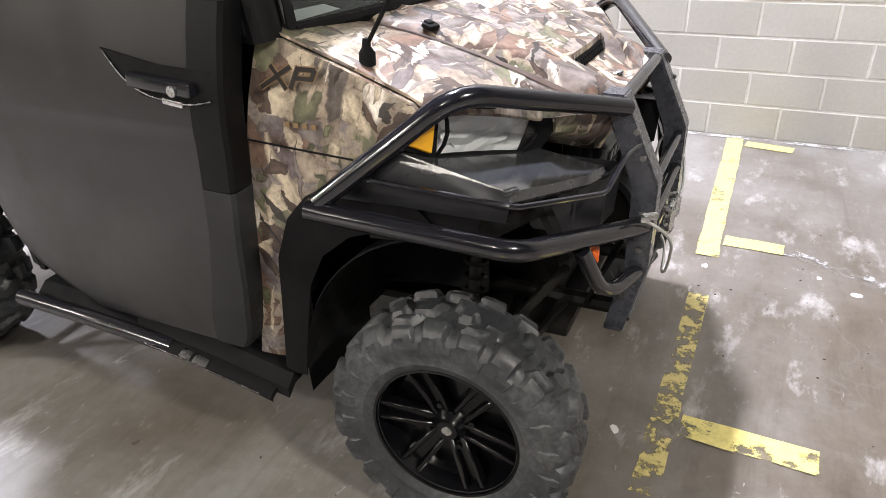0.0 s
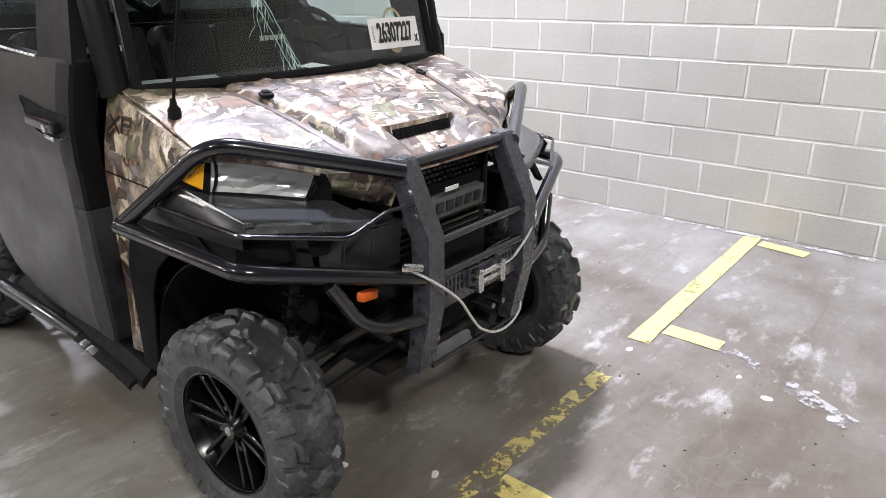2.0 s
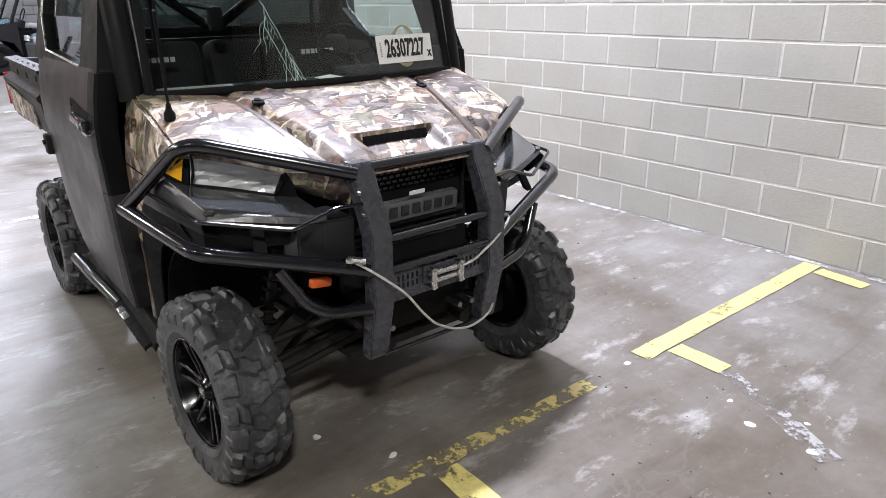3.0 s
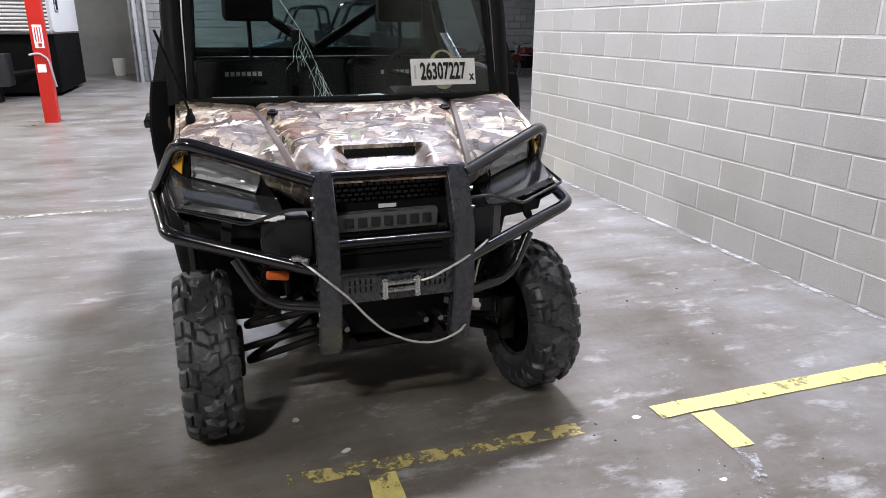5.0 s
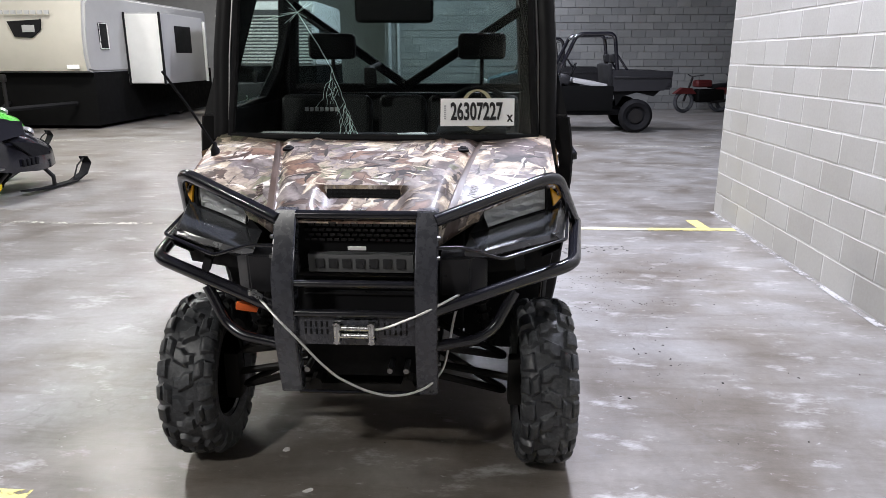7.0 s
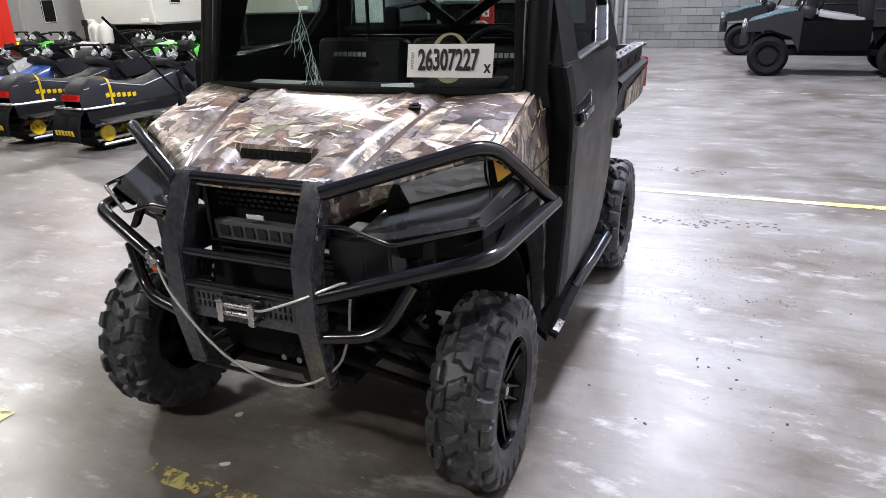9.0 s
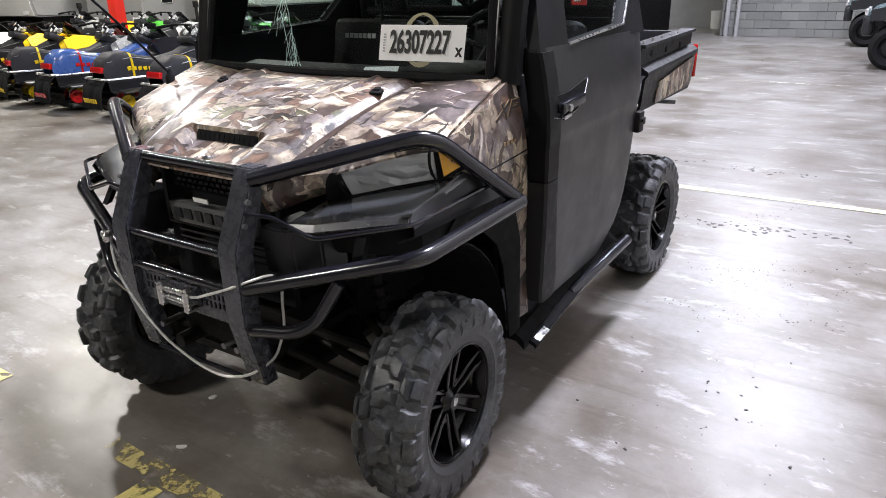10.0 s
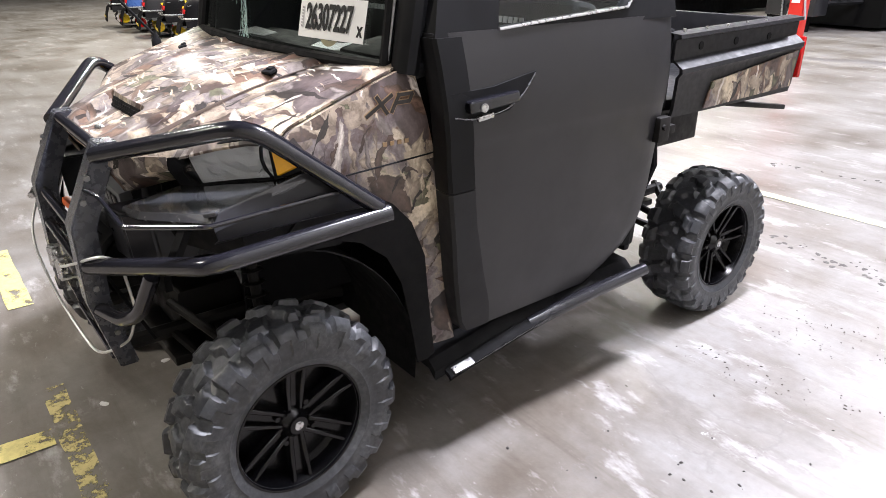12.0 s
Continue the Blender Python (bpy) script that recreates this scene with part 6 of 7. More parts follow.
def snowmobile(hood_mat, trim_mat, seat_mat, text):
    ob = base("snowmobile", 0, 0, 0, text, "snowmobile", "parked snowmobiles")
    # track belt: one closed loop with cleats moulded on it
    loop = fillet([(0, 0.9, 0.36), (0, 0.12, 0.36), (0, 0.02, 0.20), (0, 0.14, 0.03), (0, 1.45, 0.03), (0, 1.80, 0.28), (0, 1.68, 0.36), (0, 0.9, 0.36)], 0.12, 5)
    fine = []
    for a, c in zip(loop, loop[1:]):
        n = max(1, int((c - a).length / 0.03))
        fine += [a.lerp(c, k / n) for k in range(n)]
    rows = []
    for k, q in enumerate(fine + fine[:1]):
        out = (q - Vector((0, 0.9, 0.2))).normalized() * (0.024 if k % 3 == 0 else 0)
        q = q + Vector((0, out.y * 0.8, out.z))
        rows.append([(x, q.y, max(0.006, q.z)) for x in (-0.20, -0.10, 0.10, 0.20)])
    track = part("track", grid(bm_new(), rows), MATTE, ob, "black rubber track")
    for y, z, r in ((0.20, 0.19, 0.085), (0.75, 0.12, 0.06), (1.05, 0.12, 0.06), (1.45, 0.12, 0.06)):
        for sx in (1, -1):
            w = lathe(bm_new(), [(0.001, 0.02), (r * 0.3, 0.025), (r * 0.45, 0.012), (r * 0.8, 0.012), (r, 0.018), (r, -0.015)], Matrix.Translation((sx * 0.205, y, z)) @ pose(0, 0, 0, 0, 0, 0 if sx > 0 else 180), 18)
            part("bogie_wheel", w, trim_mat, track)
    for sx in (1, -1):
        b = sweep(bm_new(), [(sx * 0.215, 0.12, 0.075), (sx * 0.215, 1.35, 0.075), (sx * 0.215, 1.62, 0.24)], 0.02, 6)
        sweep(b, [(sx * 0.21, 0.55, 0.08), (sx * 0.20, 0.85, 0.34)], 0.014, 6)
        sweep(b, [(sx * 0.21, 1.05, 0.08), (sx * 0.20, 1.30, 0.34)], 0.014, 6)
        part("slide_rail", b, BOLT, ob)
    rows = [[(-0.31, y, 0.335), (-0.25, y, 0.345), (-0.235, y, 0.44), (-0.20, y, 0.465), (0.20, y, 0.465), (0.235, y, 0.44), (0.25, y, 0.345), (0.31, y, 0.335)] for y in (-0.02, 0.5, 1.0, 1.65)]
    part("tunnel", grid(bm_new(), rows, 0.012, (0, 0, -1)), MATTE, ob)
    b = sweep(bm_new(), [(-0.24, 0.45, 0.47), (-0.245, 0.0, 0.475), (-0.20, -0.07, 0.48), (0.20, -0.07, 0.48), (0.245, 0.0, 0.475), (0.24, 0.45, 0.47)], 0.012, 8, 0.05)
    part("rear_bumper", b, STEEL, ob, "bright tube bumper")
    rows = [[(x, y + 0.012 * math.cos(x * 40), z) for x in (-0.21, -0.14, -0.07, 0, 0.07, 0.14, 0.21)] for y, z in ((-0.02, 0.47), (-0.09, 0.40), (-0.13, 0.28), (-0.15, 0.14))]
    flap = part("snow_flap", grid(bm_new(), rows, 0.014, (0, 1, 0)), MATTE, ob, "black rubber snow flap")
    b = bm_new()
    for k in range(6):
        box(b, (-0.125 + 0.05 * k, -0.157, 0.235), (0.034, 0.006, 0.055), (10, 0, 0), bevel=0.002)
    part("flap_print", b, trim_mat, flap, "coloured lettering bars")
    # seat: high rounded tail, dip, then up to the tank
    seat = loft(bm_new(), [(0.0, 0.13, 0.46, 0.60, 0.45), (0.05, 0.165, 0.46, 0.70, 0.42), (0.16, 0.18, 0.46, 0.77, 0.40), (0.32, 0.18, 0.46, 0.765, 0.42), (0.52, 0.175, 0.46, 0.70, 0.45), (0.80, 0.165, 0.46, 0.665, 0.5), (1.05, 0.16, 0.46, 0.70, 0.55), (1.28, 0.18, 0.46, 0.80, 0.6), (1.42, 0.16, 0.46, 0.82, 0.6)])
    seat_ob = part("seat", seat, seat_mat, ob, "long padded seat")
    for sx in (1, -1):
        b = bm_new()
        for k in range(6):
            box(b, (sx * 0.186, 0.30 + 0.068 * k, 0.575 - 0.006 * k), (0.006, 0.046, 0.045), (8, 0, 0), bevel=0.002)
        part("seat_print", b, trim_mat, seat_ob, "coloured lettering bars")
    band = loft(bm_new(), [(0.335, 0.183, 0.46, 0.767, 0.42), (0.365, 0.182, 0.46, 0.757, 0.42)], thick=0.004)
    part("seat_band", band, trim_mat, seat_ob)
    part("tail_lamp", box(bm_new(), (0, -0.005, 0.575), (0.25, 0.05, 0.075), (-12, 0, 0), bevel=0.016), TAILRED, ob, "red tail lamp")
    hood_b = loft(bm_new(), [(1.30, 0.24, 0.34, 0.74, 0.6), (1.42, 0.36, 0.30, 0.80, 0.55), (1.62, 0.43, 0.28, 0.79, 0.55), (1.85, 0.45, 0.26, 0.72, 0.55), (2.10, 0.41, 0.26, 0.62, 0.6), (2.32, 0.32, 0.27, 0.56, 0.65), (2.48, 0.20, 0.29, 0.45, 0.7), (2.55, 0.08, 0.33, 0.39, 0.8)], 18)
    hood_ob = part("hood", hood_b, hood_mat, ob)
    for sx in (1, -1):
        b = lathe(bm_new(), [(0.001, 0.03), (0.05, 0.028), (0.075, 0.01), (0.08, -0.03)], Matrix.Translation((sx * 0.15, 2.14, 0.66)) @ pose(0, 0, 0, 0, -50, 90), 16)
        part("head_lamp", b, CHROME, hood_ob)
        b = prism(bm_new(), [(sx * 0.455, 1.45, 0.62), (sx * 0.465, 1.85, 0.55), (sx * 0.43, 2.12, 0.46), (sx * 0.43, 2.05, 0.40), (sx * 0.465, 1.75, 0.42)], (-sx * 0.03, 0, 0))
        part("side_stripe", b, MATTE, hood_ob)
        b = bm_new()
        for k in range(4):
            box(b, (sx * 0.452, 1.62 + 0.07 * k, 0.36), (0.02, 0.04, 0.08), (0, 0, 0), bevel=0.006)
        part("vent", b, MATTE, hood_ob)
    rows = [[(-0.27, 1.60, 0.78), (-0.15, 1.70, 0.80), (0, 1.73, 0.81), (0.15, 1.70, 0.80), (0.27, 1.60, 0.78)], [(-0.24, 1.48, 0.88), (-0.13, 1.57, 0.93), (0, 1.60, 0.95), (0.13, 1.57, 0.93), (0.24, 1.48, 0.88)], [(-0.17, 1.42, 0.95), (-0.09, 1.48, 1.01), (0, 1.50, 1.03), (0.09, 1.48, 1.01), (0.17, 1.42, 0.95)]]
    part("windshield", grid(bm_new(), rows, 0.005, (0, 1, 0)), SMOKE, ob, "smoked low windshield")
    # dials, side panels and a pale console in front of the rider
    for sx in (1, -1):
        b = lathe(bm_new(), [(0.001, 0.012), (0.045, 0.012), (0.056, 0.018), (0.060, 0.0), (0.060, -0.05)], Matrix.Translation((sx * 0.085, 1.37, 0.90)) @ pose(0, 0, 0, 0, 40, 90), 16)
        part("dial", b, CHROME, hood_ob, "round chrome-rimmed dial")
        b = prism(bm_new(), [(sx * 0.40, 1.34, 0.62), (sx * 0.43, 1.70, 0.66), (sx * 0.34, 1.80, 0.79), (sx * 0.26, 1.50, 0.83), (sx * 0.24, 1.34, 0.76)], (sx * 0.02, 0, 0.012))
        part("console_panel", b, hood_mat, hood_ob)
        b = box(bm_new(), (sx * 0.36, 1.30, 0.99), (0.14, 0.03, 0.08), (0, 0, sx * 20), bevel=0.02)
        part("mirror", b, MATTE, hood_ob)
        part("seat_crease", sweep(bm_new(), [(sx * 0.155, 0.05, 0.66), (sx * 0.172, 0.35, 0.70), (sx * 0.16, 0.80, 0.62), (sx * 0.17, 1.25, 0.72)], 0.005, 6), BOLT, seat_ob)
        part("running_board", box(bm_new(), (sx * 0.33, 0.72, 0.335), (0.16, 1.30, 0.02), (0, sx * 6, 0), bevel=0.006), BOLT, ob)
    b = box(bm_new(), (0, 1.30, 0.80), (0.30, 0.22, 0.10), (-25, 0, 0), bevel=0.03)
    part("console", b, PLASTIC, hood_ob)
    b = sweep(bm_new(), [(-0.37, 1.08, 0.98), (-0.18, 1.24, 1.02), (0.18, 1.24, 1.02), (0.37, 1.08, 0.98)], 0.014, 8, 0.05)
    sweep(b, [(0, 1.26, 1.02), (0, 1.40, 0.85)], 0.022, 8)
    bar = part("handlebar", b, MATTE, ob)
    for sx in (1, -1):
        part("grip", sweep(bm_new(), [(sx * 0.37, 1.08, 0.98), (sx * 0.28, 1.155, 1.0)], 0.02, 8), MATTE, bar)
        part("brake_lever", sweep(bm_new(), [(sx * 0.22, 1.25, 1.02), (sx * 0.30, 1.22, 1.01), (sx * 0.37, 1.16, 0.98)], 0.007, 6), CHROME, bar)
        b = bm_new()
        rows = [[(sx * 0.46 - w, y, z) for w in (0.06, 0, -0.06)] for y, z in ((1.55, 0.05), (1.9, 0.02), (2.4, 0.02), (2.62, 0.08), (2.72, 0.20), (2.66, 0.28))]
        sk = part("ski", grid(b, rows, 0.014, (0, 0, 1)), MATTE, ob)
        b = sweep(bm_new(), [(sx * 0.22, 2.0, 0.42), (sx * 0.46, 2.05, 0.14), (sx * 0.46, 2.05, 0.04)], 0.025, 8)
        part("ski_leg", b, FRAME, sk)
        part("ski_loop", sweep(bm_new(), [(sx * 0.46, 2.66, 0.27), (sx * 0.46, 2.52, 0.20), (sx * 0.46, 2.42, 0.05)], 0.010, 6), FRAME, sk)
    return ob


SLED_YELLOW = plain("yellow_plastic", (0.80, 0.56, 0.01), 0.3, coat=0.4)
SLED_GREEN = plain("green_plastic", (0.09, 0.46, 0.05), 0.3, coat=0.4)
SLED_BLUE = plain("blue_plastic", (0.04, 0.10, 0.32), 0.3, coat=0.4)
SLED_GREY = plain("grey_vinyl", (0.03, 0.03, 0.034), 0.55, vary=0.2, bumps=0.1, scale=40, shine=0.18)
SLED_SILVER = plain("silver_plastic", (0.55, 0.56, 0.57), 0.25, 0.3, coat=0.4)
SMOKE = make_glass("smoked_glass", (0.35, 0.36, 0.37))
kinds = [
    snowmobile(TUBE, SLED_YELLOW, SLED_GREY, "black snowmobile with a grey seat and yellow lettering"),
    snowmobile(SLED_GREEN, SLED_GREY, MATTE, "green snowmobile with a black seat"),
    snowmobile(SLED_SILVER, SLED_YELLOW, SLED_GREY, "silver snowmobile with yellow trim"),
    snowmobile(SLED_YELLOW, SLED_YELLOW, MATTE, "yellow snowmobile with a black seat"),
    snowmobile(TUBE, TAILRED, SLED_BLUE, "black snowmobile with a blue seat and red trim"),
]
spots = [
    # kind, x, y, turn
    (0, -5.20, 3.36, -3), (0, -6.34, 3.40, -4), (4, -7.42, 3.40, -5), (2, -8.4, 3.42, -14), (3, -9.5, 3.30, -12), (3, -10.5, 3.30, -10), (0, -11.6, 3.3, -10), (4, -12.7, 3.3, -10), (3, -13.8, 3.3, -10),
    (1, -7.9, 6.50, -10), (1, -8.9, 6.60, -8), (2, -9.8, 7.3, -10), (2, -11.0, 6.6, -8), (1, -12.1, 6.7, -8), (3, -13.2, 6.6, -8), (2, -14.3, 6.6, -8),
]
used = set()
for kind, x, y, turn in spots:
    m = pose(x, y, 0, 0, 0, turn)
    if kind in used:
        copy_thing(kinds[kind], m)
    else:
        kinds[kind].matrix_basis = m
        used.add(kind)


# ---- other utility vehicles at the back ----
def far_utv(body_mat):
    """Faces -x from its own origin under the middle."""
    ob = base("utility_vehicle", 0, 0, 0, "open utility vehicle with a teal hood and black roll cage", "utility vehicle", "far utility vehicles")
    for x in (-1.0, 1.0):
        for sy in (1, -1):
            w = lathe(bm_new(), [(0.001, 0.06), (0.10, 0.07), (0.17, 0.05), (0.20, 0.10), (0.27, 0.125), (0.31, 0.09), (0.335, 0.05), (0.335, -0.05), (0.31, -0.1), (0.001, -0.1)], Matrix.Translation((x, sy * 0.62, 0.335)) @ pose(0, 0, 0, 0, 0, 90 * sy), 26)
            tyre = part("wheel", w, FARTYRE, ob)
            c = cyl(bm_new(), (x, sy * 0.66, 0.335), (x, sy * 0.70, 0.335), 0.14, seg=16)
            part("rim", c, FRAME, tyre)
    rows = [[(x, y, z) for y in (-0.60, -0.48, -0.40, 0, 0.40, 0.48, 0.60)] for x, z in ((-1.36, 0.74), (-1.40, 0.88), (-1.32, 0.97), (-0.95, 1.09), (-0.55, 1.16))]
    rows = [[(x, y, z - 0.05 * (abs(y) / 0.62) ** 3) for x, y, z in r] for r in rows]
    part("hood", grid(bm_new(), rows, 0.02, (0, 0, -1)), body_mat, ob, "dusty teal hood")
    for sy in (1, -1):
        b = prism(bm_new(), [(-0.52, sy * 0.66, 1.10), (-1.38, sy * 0.66, 0.92), (-1.38, sy * 0.66, 0.74), (-1.0, sy * 0.66, 0.78), (-0.66, sy * 0.66, 0.66), (-0.52, sy * 0.66, 0.40)], (0, -sy * 0.05, 0))
        part("front_fender", b, PLASTIC, ob)
    b = box(bm_new(), (-1.40, 0, 0.66), (0.16, 1.0, 0.30), bevel=0.04)
    part("bumper", b, PLASTIC, ob)
    part("frame", box(bm_new(), (0, 0, 0.40), (2.2, 1.0, 0.12), bevel=0.03), MATTE, ob)
    for sy in (1, -1):
        part("side_panel", box(bm_new(), (0.0, sy * 0.68, 0.68), (1.05, 0.04, 0.50), bevel=0.03), SHADOWBLACK, ob)
    b = box(bm_new(), (0.25, 0, 0.86), (0.46, 1.2, 0.14), bevel=0.04)
    box(b, (0.46, 0, 1.10), (0.12, 1.2, 0.52), (0, -8, 0), bevel=0.04)
    part("bench_seat", b, SEAT, ob)
    for sy in (0.34, -0.34):
        part("headrest", box(bm_new(), (0.52, sy, 1.46), (0.10, 0.26, 0.18), (0, -8, 0), bevel=0.04, seg=3), SEAT, ob)
    part("dashboard", box(bm_new(), (-0.46, 0, 1.06), (0.24, 1.2, 0.20), (0, 20, 0), bevel=0.05), PLASTIC, ob)
    for sy in (1, -1):
        part("side_bolster", box(bm_new(), (0.05, sy * 0.66, 0.98), (0.70, 0.05, 0.10), (0, 10, 0), bevel=0.03), GREYPANEL, ob, "pale grey side bolster")
        part("rear_fender", prism(bm_new(), [(0.52, sy * 0.64, 0.84), (0.60, sy * 0.64, 0.52), (0.72, sy * 0.64, 0.72), (1.0, sy * 0.64, 0.80), (1.34, sy * 0.64, 0.72), (1.46, sy * 0.64, 0.84)], (0, -sy * 0.04, 0)), SHADOWBLACK, ob)
    b = bm_new()
    box(b, (1.08, 0, 0.88), (1.14, 1.3, 0.05))
    for sy in (1, -1):
        prism(b, [(0.50, sy * 0.68, 1.24), (1.68, sy * 0.68, 1.22), (1.66, sy * 0.68, 1.02), (1.52, sy * 0.68, 0.84), (0.50, sy * 0.68, 0.82)], (0, -sy * 0.04, 0))
        box(b, (1.08, sy * 0.69, 1.10), (1.12, 0.03, 0.03), bevel=0.008)
    box(b, (1.66, 0, 1.05), (0.04, 1.3, 0.32), bevel=0.01)
    box(b, (0.52, 0, 1.05), (0.04, 1.3, 0.36), bevel=0.01)
    part("cargo_bed", b, PLASTIC, ob)
    for sy in (1, -1):
        b = sweep(bm_new(), [(-0.62, sy * 0.62, 1.10), (-0.24, sy * 0.60, 1.93), (0.50, sy * 0.60, 1.94), (0.62, sy * 0.62, 0.95)], 0.038, 8, 0.14)
        part("cage_side", b, TUBE, ob)
        part("cage_brace", sweep(bm_new(), [(0.52, sy * 0.60, 1.60), (0.85, sy * 0.60, 1.15)], 0.022, 8), TUBE, ob)
    for x, z in ((-0.26, 1.86), (0.49, 1.87), (0.55, 1.4)):
        part("cage_cross", sweep(bm_new(), [(x, -0.6, z), (x, 0.6, z)], 0.025, 8), TUBE, ob)
    part("steering_wheel", sweep(bm_new(), [(-0.18 + 0.06 * math.sin(q), 0.33 + 0.16 * math.cos(q), 1.22 + 0.15 * math.sin(q)) for q in (k * math.pi / 8 for k in range(17))], 0.014, 6), MATTE, ob)
    b = bm_new()
    for sy in (1, -1):
        box(b, (-1.44, sy * 0.42, 0.88), (0.06, 0.26, 0.10), bevel=0.02)
    part("headlight", b, CHROME, ob)
    return ob


TEAL = plain("teal_grey", (0.06, 0.11, 0.125), 0.28, vary=0.5, scale=8)
one = far_utv(TEAL)
one.matrix_basis = pose(2.53, 12.62, 0, 0, 0, 0)
copy_thing(one, pose(1.95, 16.9, 0, 0, 0, 3))


def motorbike(x, y, turn):
    ob = base("motorcycle", 0, 0, 0, "dark motorcycle parked by the far wall", "motorcycle", "far motorcycles")
    for d in (-0.68, 0.68):
        w = lathe(bm_new(), [(0.22, 0.02), (0.27, 0.05), (0.31, 0.03), (0.31, -0.03), (0.27, -0.05), (0.22, -0.02), (0.22, 0.02)], Matrix.Translation((d, 0, 0.31)) @ pose(0, 0, 0, 0, 0, 90), 24)
        part("wheel", w, RUBBER, ob)
    b = box(bm_new(), (0, 0, 0.45), (0.5, 0.26, 0.36), bevel=0.06)
    part("engine", b, FRAME, ob)
    b = box(bm_new(), (-0.12, 0, 0.78), (0.5, 0.28, 0.2), bevel=0.08, seg=3)
    part("tank", b, DARKRED, ob, "dark red tank")
    part("seat", box(bm_new(), (0.42, 0, 0.72), (0.6, 0.26, 0.1), (0, -6, 0), bevel=0.04), SEAT, ob)
    b = sweep(bm_new(), [(-0.68, 0, 0.31), (-0.45, 0, 0.95)], 0.03, 8)
    sweep(b, [(-0.35, -0.35, 1.02), (-0.45, -0.1, 0.98), (-0.45, 0.1, 0.98), (-0.35, 0.35, 1.02)], 0.014, 6)
    part("fork", b, FRAME, ob)
    sweep_b = sweep(bm_new(), [(0.1, -0.15, 0.28), (0.75, -0.17, 0.33)], 0.04, 8)
    part("exhaust", sweep_b, FRAME, ob)
    for d in (-0.68, 0.70):
        b = prism(bm_new(), [(d - 0.34, -0.07, 0.52), (d - 0.1, -0.07, 0.68), (d + 0.2, -0.07, 0.66), (d + 0.36, -0.07, 0.50)], (0, 0.14, 0))
        part("mudguard", b, DARKRED, ob)
    b = box(bm_new(), (0.1, 0, 0.46), (0.86, 0.36, 0.34), bevel=0.08)
    part("side_cover", b, SHADOWBLACK, ob)
    ob.matrix_basis = pose(x, y, 0, 0, 0, turn)
    return ob


bike = motorbike(6.6, 17.5, 20)
copy_thing(bike, pose(7.7, 17.7, 0, 0, 0, 10))
copy_thing(bike, pose(8.8, 17.5, 0, 0, 0, 25))

# ---- things along the far wall ----
part("pipe", sweep(bm_new(), [(CORNER_X + 0.16, NEAR_Y - 0.07, 0.0), (CORNER_X + 0.16, NEAR_Y - 0.07, CEIL)], 0.055, 10), GREYPANEL, wall_jut, "grey vertical conduit pipe")
part("pipe", sweep(bm_new(), [(CORNER_X + 0.42, NEAR_Y - 0.09, 0.0), (CORNER_X + 0.42, NEAR_Y - 0.09, CEIL)], 0.05, 10), GREYPANEL, wall_jut, "pale vertical pipe")
b = bm_new()
rows = []
lathe(b, [(0.001, 0.0), (0.14, 0.0), (0.17, 0.52), (0.185, 0.52), (0.185, 0.50), (0.16, 0.02), (0.001, 0.02)], Matrix.Translation((-3.12, 21.2, 0)) @ pose(0, 0, 0, 0, -90, 0), 16)
solid("waste_bin", b, WHITE, "pale plastic waste bin standing by the far wall", "bin")

# ---- crumbs and leaves of grit on the floor ----
rng = random.Random(5)
b = bm_new()
trails = [((0.95, 2.15), (2.3, 2.9)), ((0.95, 2.0), (2.2, 2.35)), ((0.9, 1.6), (1.6, 1.75)), ((1.0, 3.0), (1.4, 3.9))]
for k in range(330):
    if k < 250:
        (xa, ya), (xb, yb) = trails[k % 4]
        u = rng.random() ** 1.4
        x, y = xa + (xb - xa) * u + rng.gauss(0, 0.05), ya + (yb - ya) * u + rng.gauss(0, 0.045)
    else:
        x, y = rng.uniform(-2.2, 2.6), rng.uniform(-1.6, 3.4)
    r = rng.uniform(0.0012, 0.0038)
    q = rng.uniform(0, 180)
    m = pose(x, y, r * 0.4, rng.uniform(-20, 20), rng.uniform(-20, 20), q) @ Matrix.Diagonal((r * rng.uniform(0.8, 2.2), r, r * 0.6, 1))
    bmesh.ops.create_icosphere(b, subdivisions=1, radius=1, matrix=m)
solid("floor_grit", b, MUD, "dark crumbs of dried mud scattered on the floor", "grit", kind="stuff", flat=True)

# ---- concrete blocks: near wall piece by piece, the rest joined ----
BL, BH, JOINT, DEEP = 0.4064, 0.2032, 0.013, 0.03


def block_shape(length, flip=False):
    """A block whose face looks along -x, with a slightly rounded edge; origin in the middle of its face."""
    a, c, e = (length - JOINT) / 2, (BH - JOINT) / 2, 0.003
    vs = [(0, -a + e, -c + e), (0, a - e, -c + e), (0, a - e, c - e), (0, -a + e, c - e), (e, -a, -c), (e, a, -c), (e, a, c), (e, -a, c), (DEEP, -a, -c), (DEEP, a, -c), (DEEP, a, c), (DEEP, -a, c)]
    fs = [(3, 2, 1, 0)]
    for i in range(4):
        j = (i + 1) % 4
        fs += [(i, j, 4 + j, 4 + i), (4 + i, 4 + j, 8 + j, 8 + i)]
    return vs, fs


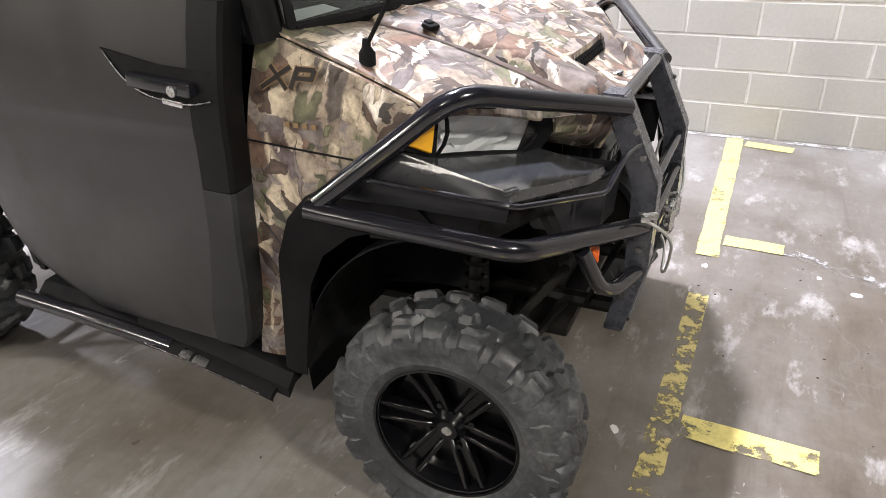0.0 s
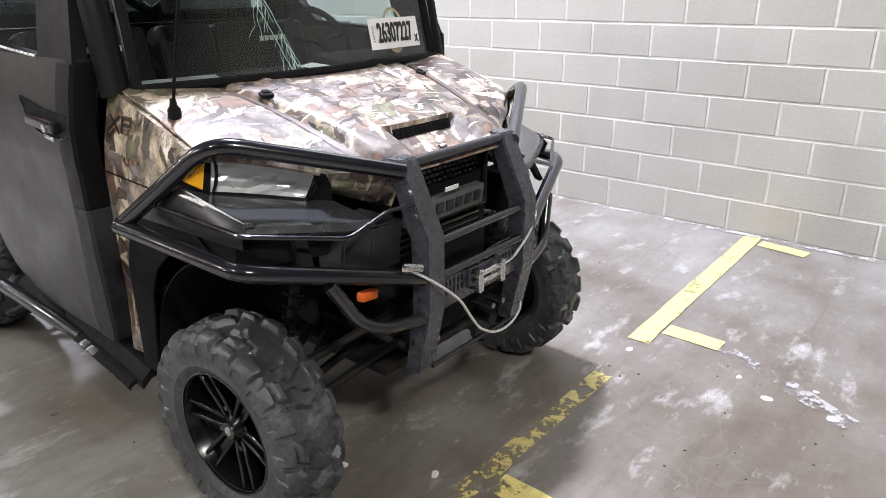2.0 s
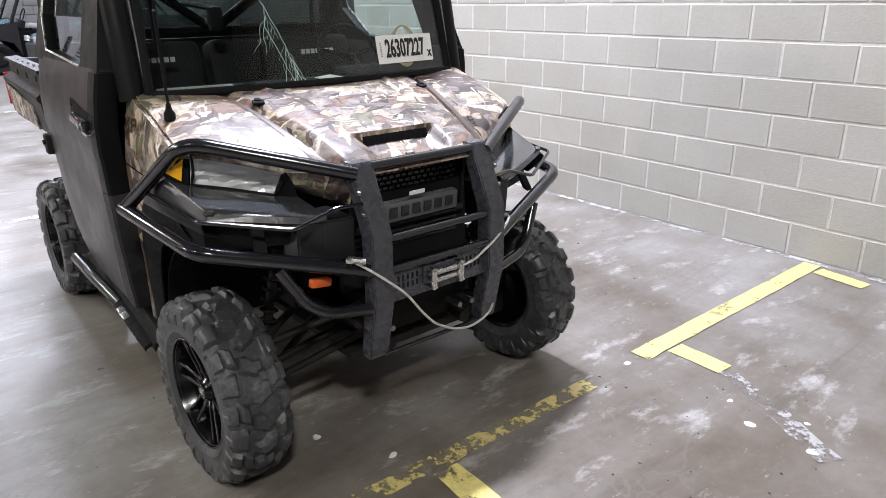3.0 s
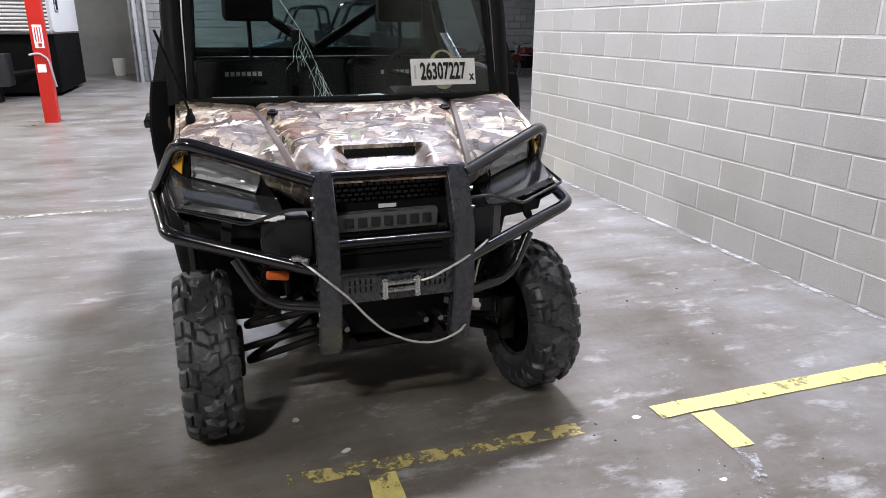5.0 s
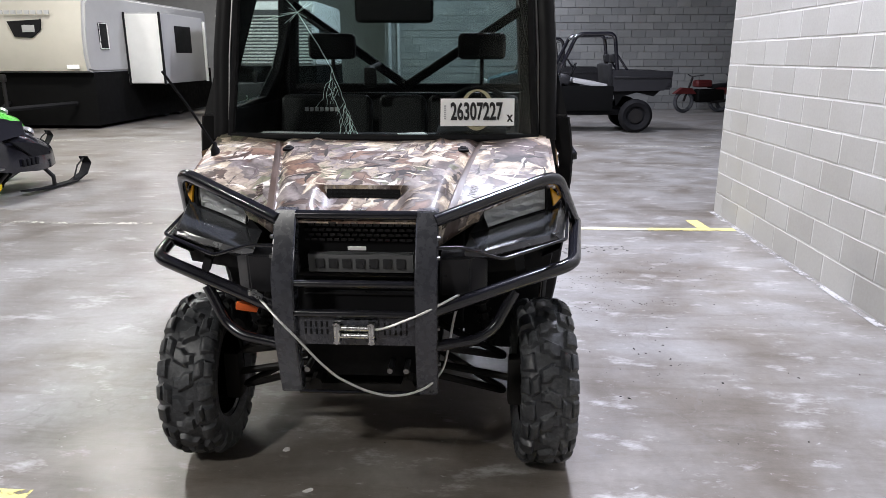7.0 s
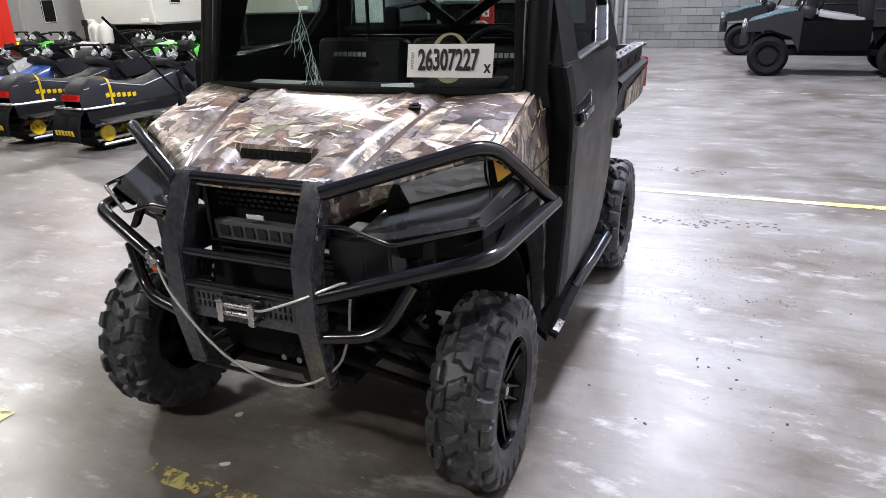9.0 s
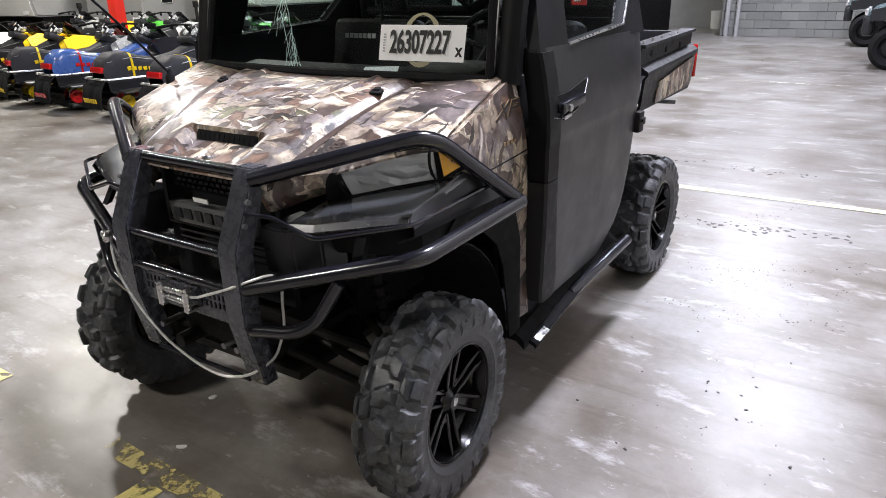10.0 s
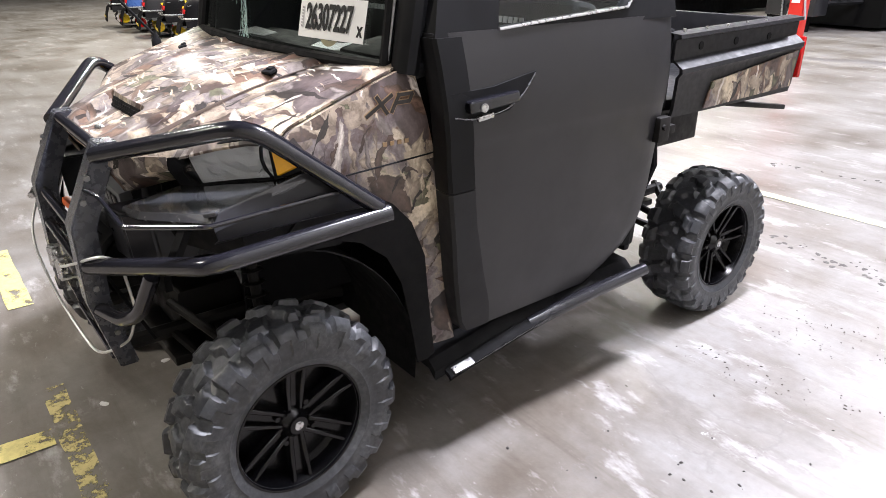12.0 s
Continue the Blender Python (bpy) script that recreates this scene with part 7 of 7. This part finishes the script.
def course(row, ya, yb, shift):
    """Pieces of one course between ya and yb: their middles and lengths."""
    first = -0.231 + shift
    k = math.floor((ya - first) / BL)
    while first + k * BL < yb - 0.02:
        lo, hi = max(ya, first + k * BL), min(yb, first + (k + 1) * BL)
        if hi - lo > 0.04:
            yield (lo + hi) / 2, hi - lo
        k += 1


shapes = {}
joined_v, joined_f = [], []
for row in range(int(CEIL / BH)):
    for y, length in course(row, y0 + 0.05, WALL_END, 0 if row % 2 == 0 else BL / 2):
        z = BH * (row + 0.5)
        if row < 11 and y > -2.4:
            key = round(length, 3)
            if key not in shapes:
                data = bpy.data.meshes.new("block")
                vs, fs = block_shape(length)
                data.from_pydata(vs, [], fs)
                data.materials.append(BLOCK)
                shapes[key] = data
            ob = new("block", shapes[key])
            ob.parent = wall_near
            ob.location = (WALL_X + rng.uniform(-0.0012, 0.0012), y, z)
        else:
            vs, fs = block_shape(length)
            n = len(joined_v)
            joined_v += [(WALL_X + v[0], y + v[1], z + v[2]) for v in vs]
            joined_f += [tuple(n + i for i in f) for f in fs]
data = bpy.data.meshes.new("upper_blocks")
data.from_pydata(joined_v, [], joined_f)
data.materials.append(BLOCK)
ob = tagged(new("upper_blocks", data), kind="stuff")
ob.parent = wall_near
# the end of the wall
b = box(bm_new(), (WALL_X + 0.12, WALL_END - 0.003, CEIL / 2), (0.225, 0.016, CEIL), bevel=0.004)
part("wall_end", b, BLOCK, wall_near)
# far wall
joined_v, joined_f = [], []
for row in range(26):
    for k in range(-30, 32):
        x = k * BL + (BL / 2 if row % 2 else 0)
        vs, fs = block_shape(BL)
        n = len(joined_v)
        y = NEAR_Y if x - BL / 2 > CORNER_X else y1
        if y == y1 and x + BL / 2 > CORNER_X:
            continue
        joined_v += [(x + v[1], y + 0.012 + v[0], BH * (row + 0.5) + v[2]) for v in vs]
        joined_f += [tuple(n + i for i in f[::-1]) for f in fs]
data = bpy.data.meshes.new("far_blocks")
data.from_pydata(joined_v, [], joined_f)
data.materials.append(GREYBLOCK)
ob = tagged(new("far_blocks", data), kind="stuff")
ob.parent = wall_back
# pale broken line along the foot of the near wall
stripe(make_tape("pale_foot_line", (0.47, 0.46, 0.45), 0.47, 2), WALL_X - 0.03, -3.0, WALL_X - 0.03, WALL_END, 0.05, "pale broken line along the foot of the wall")
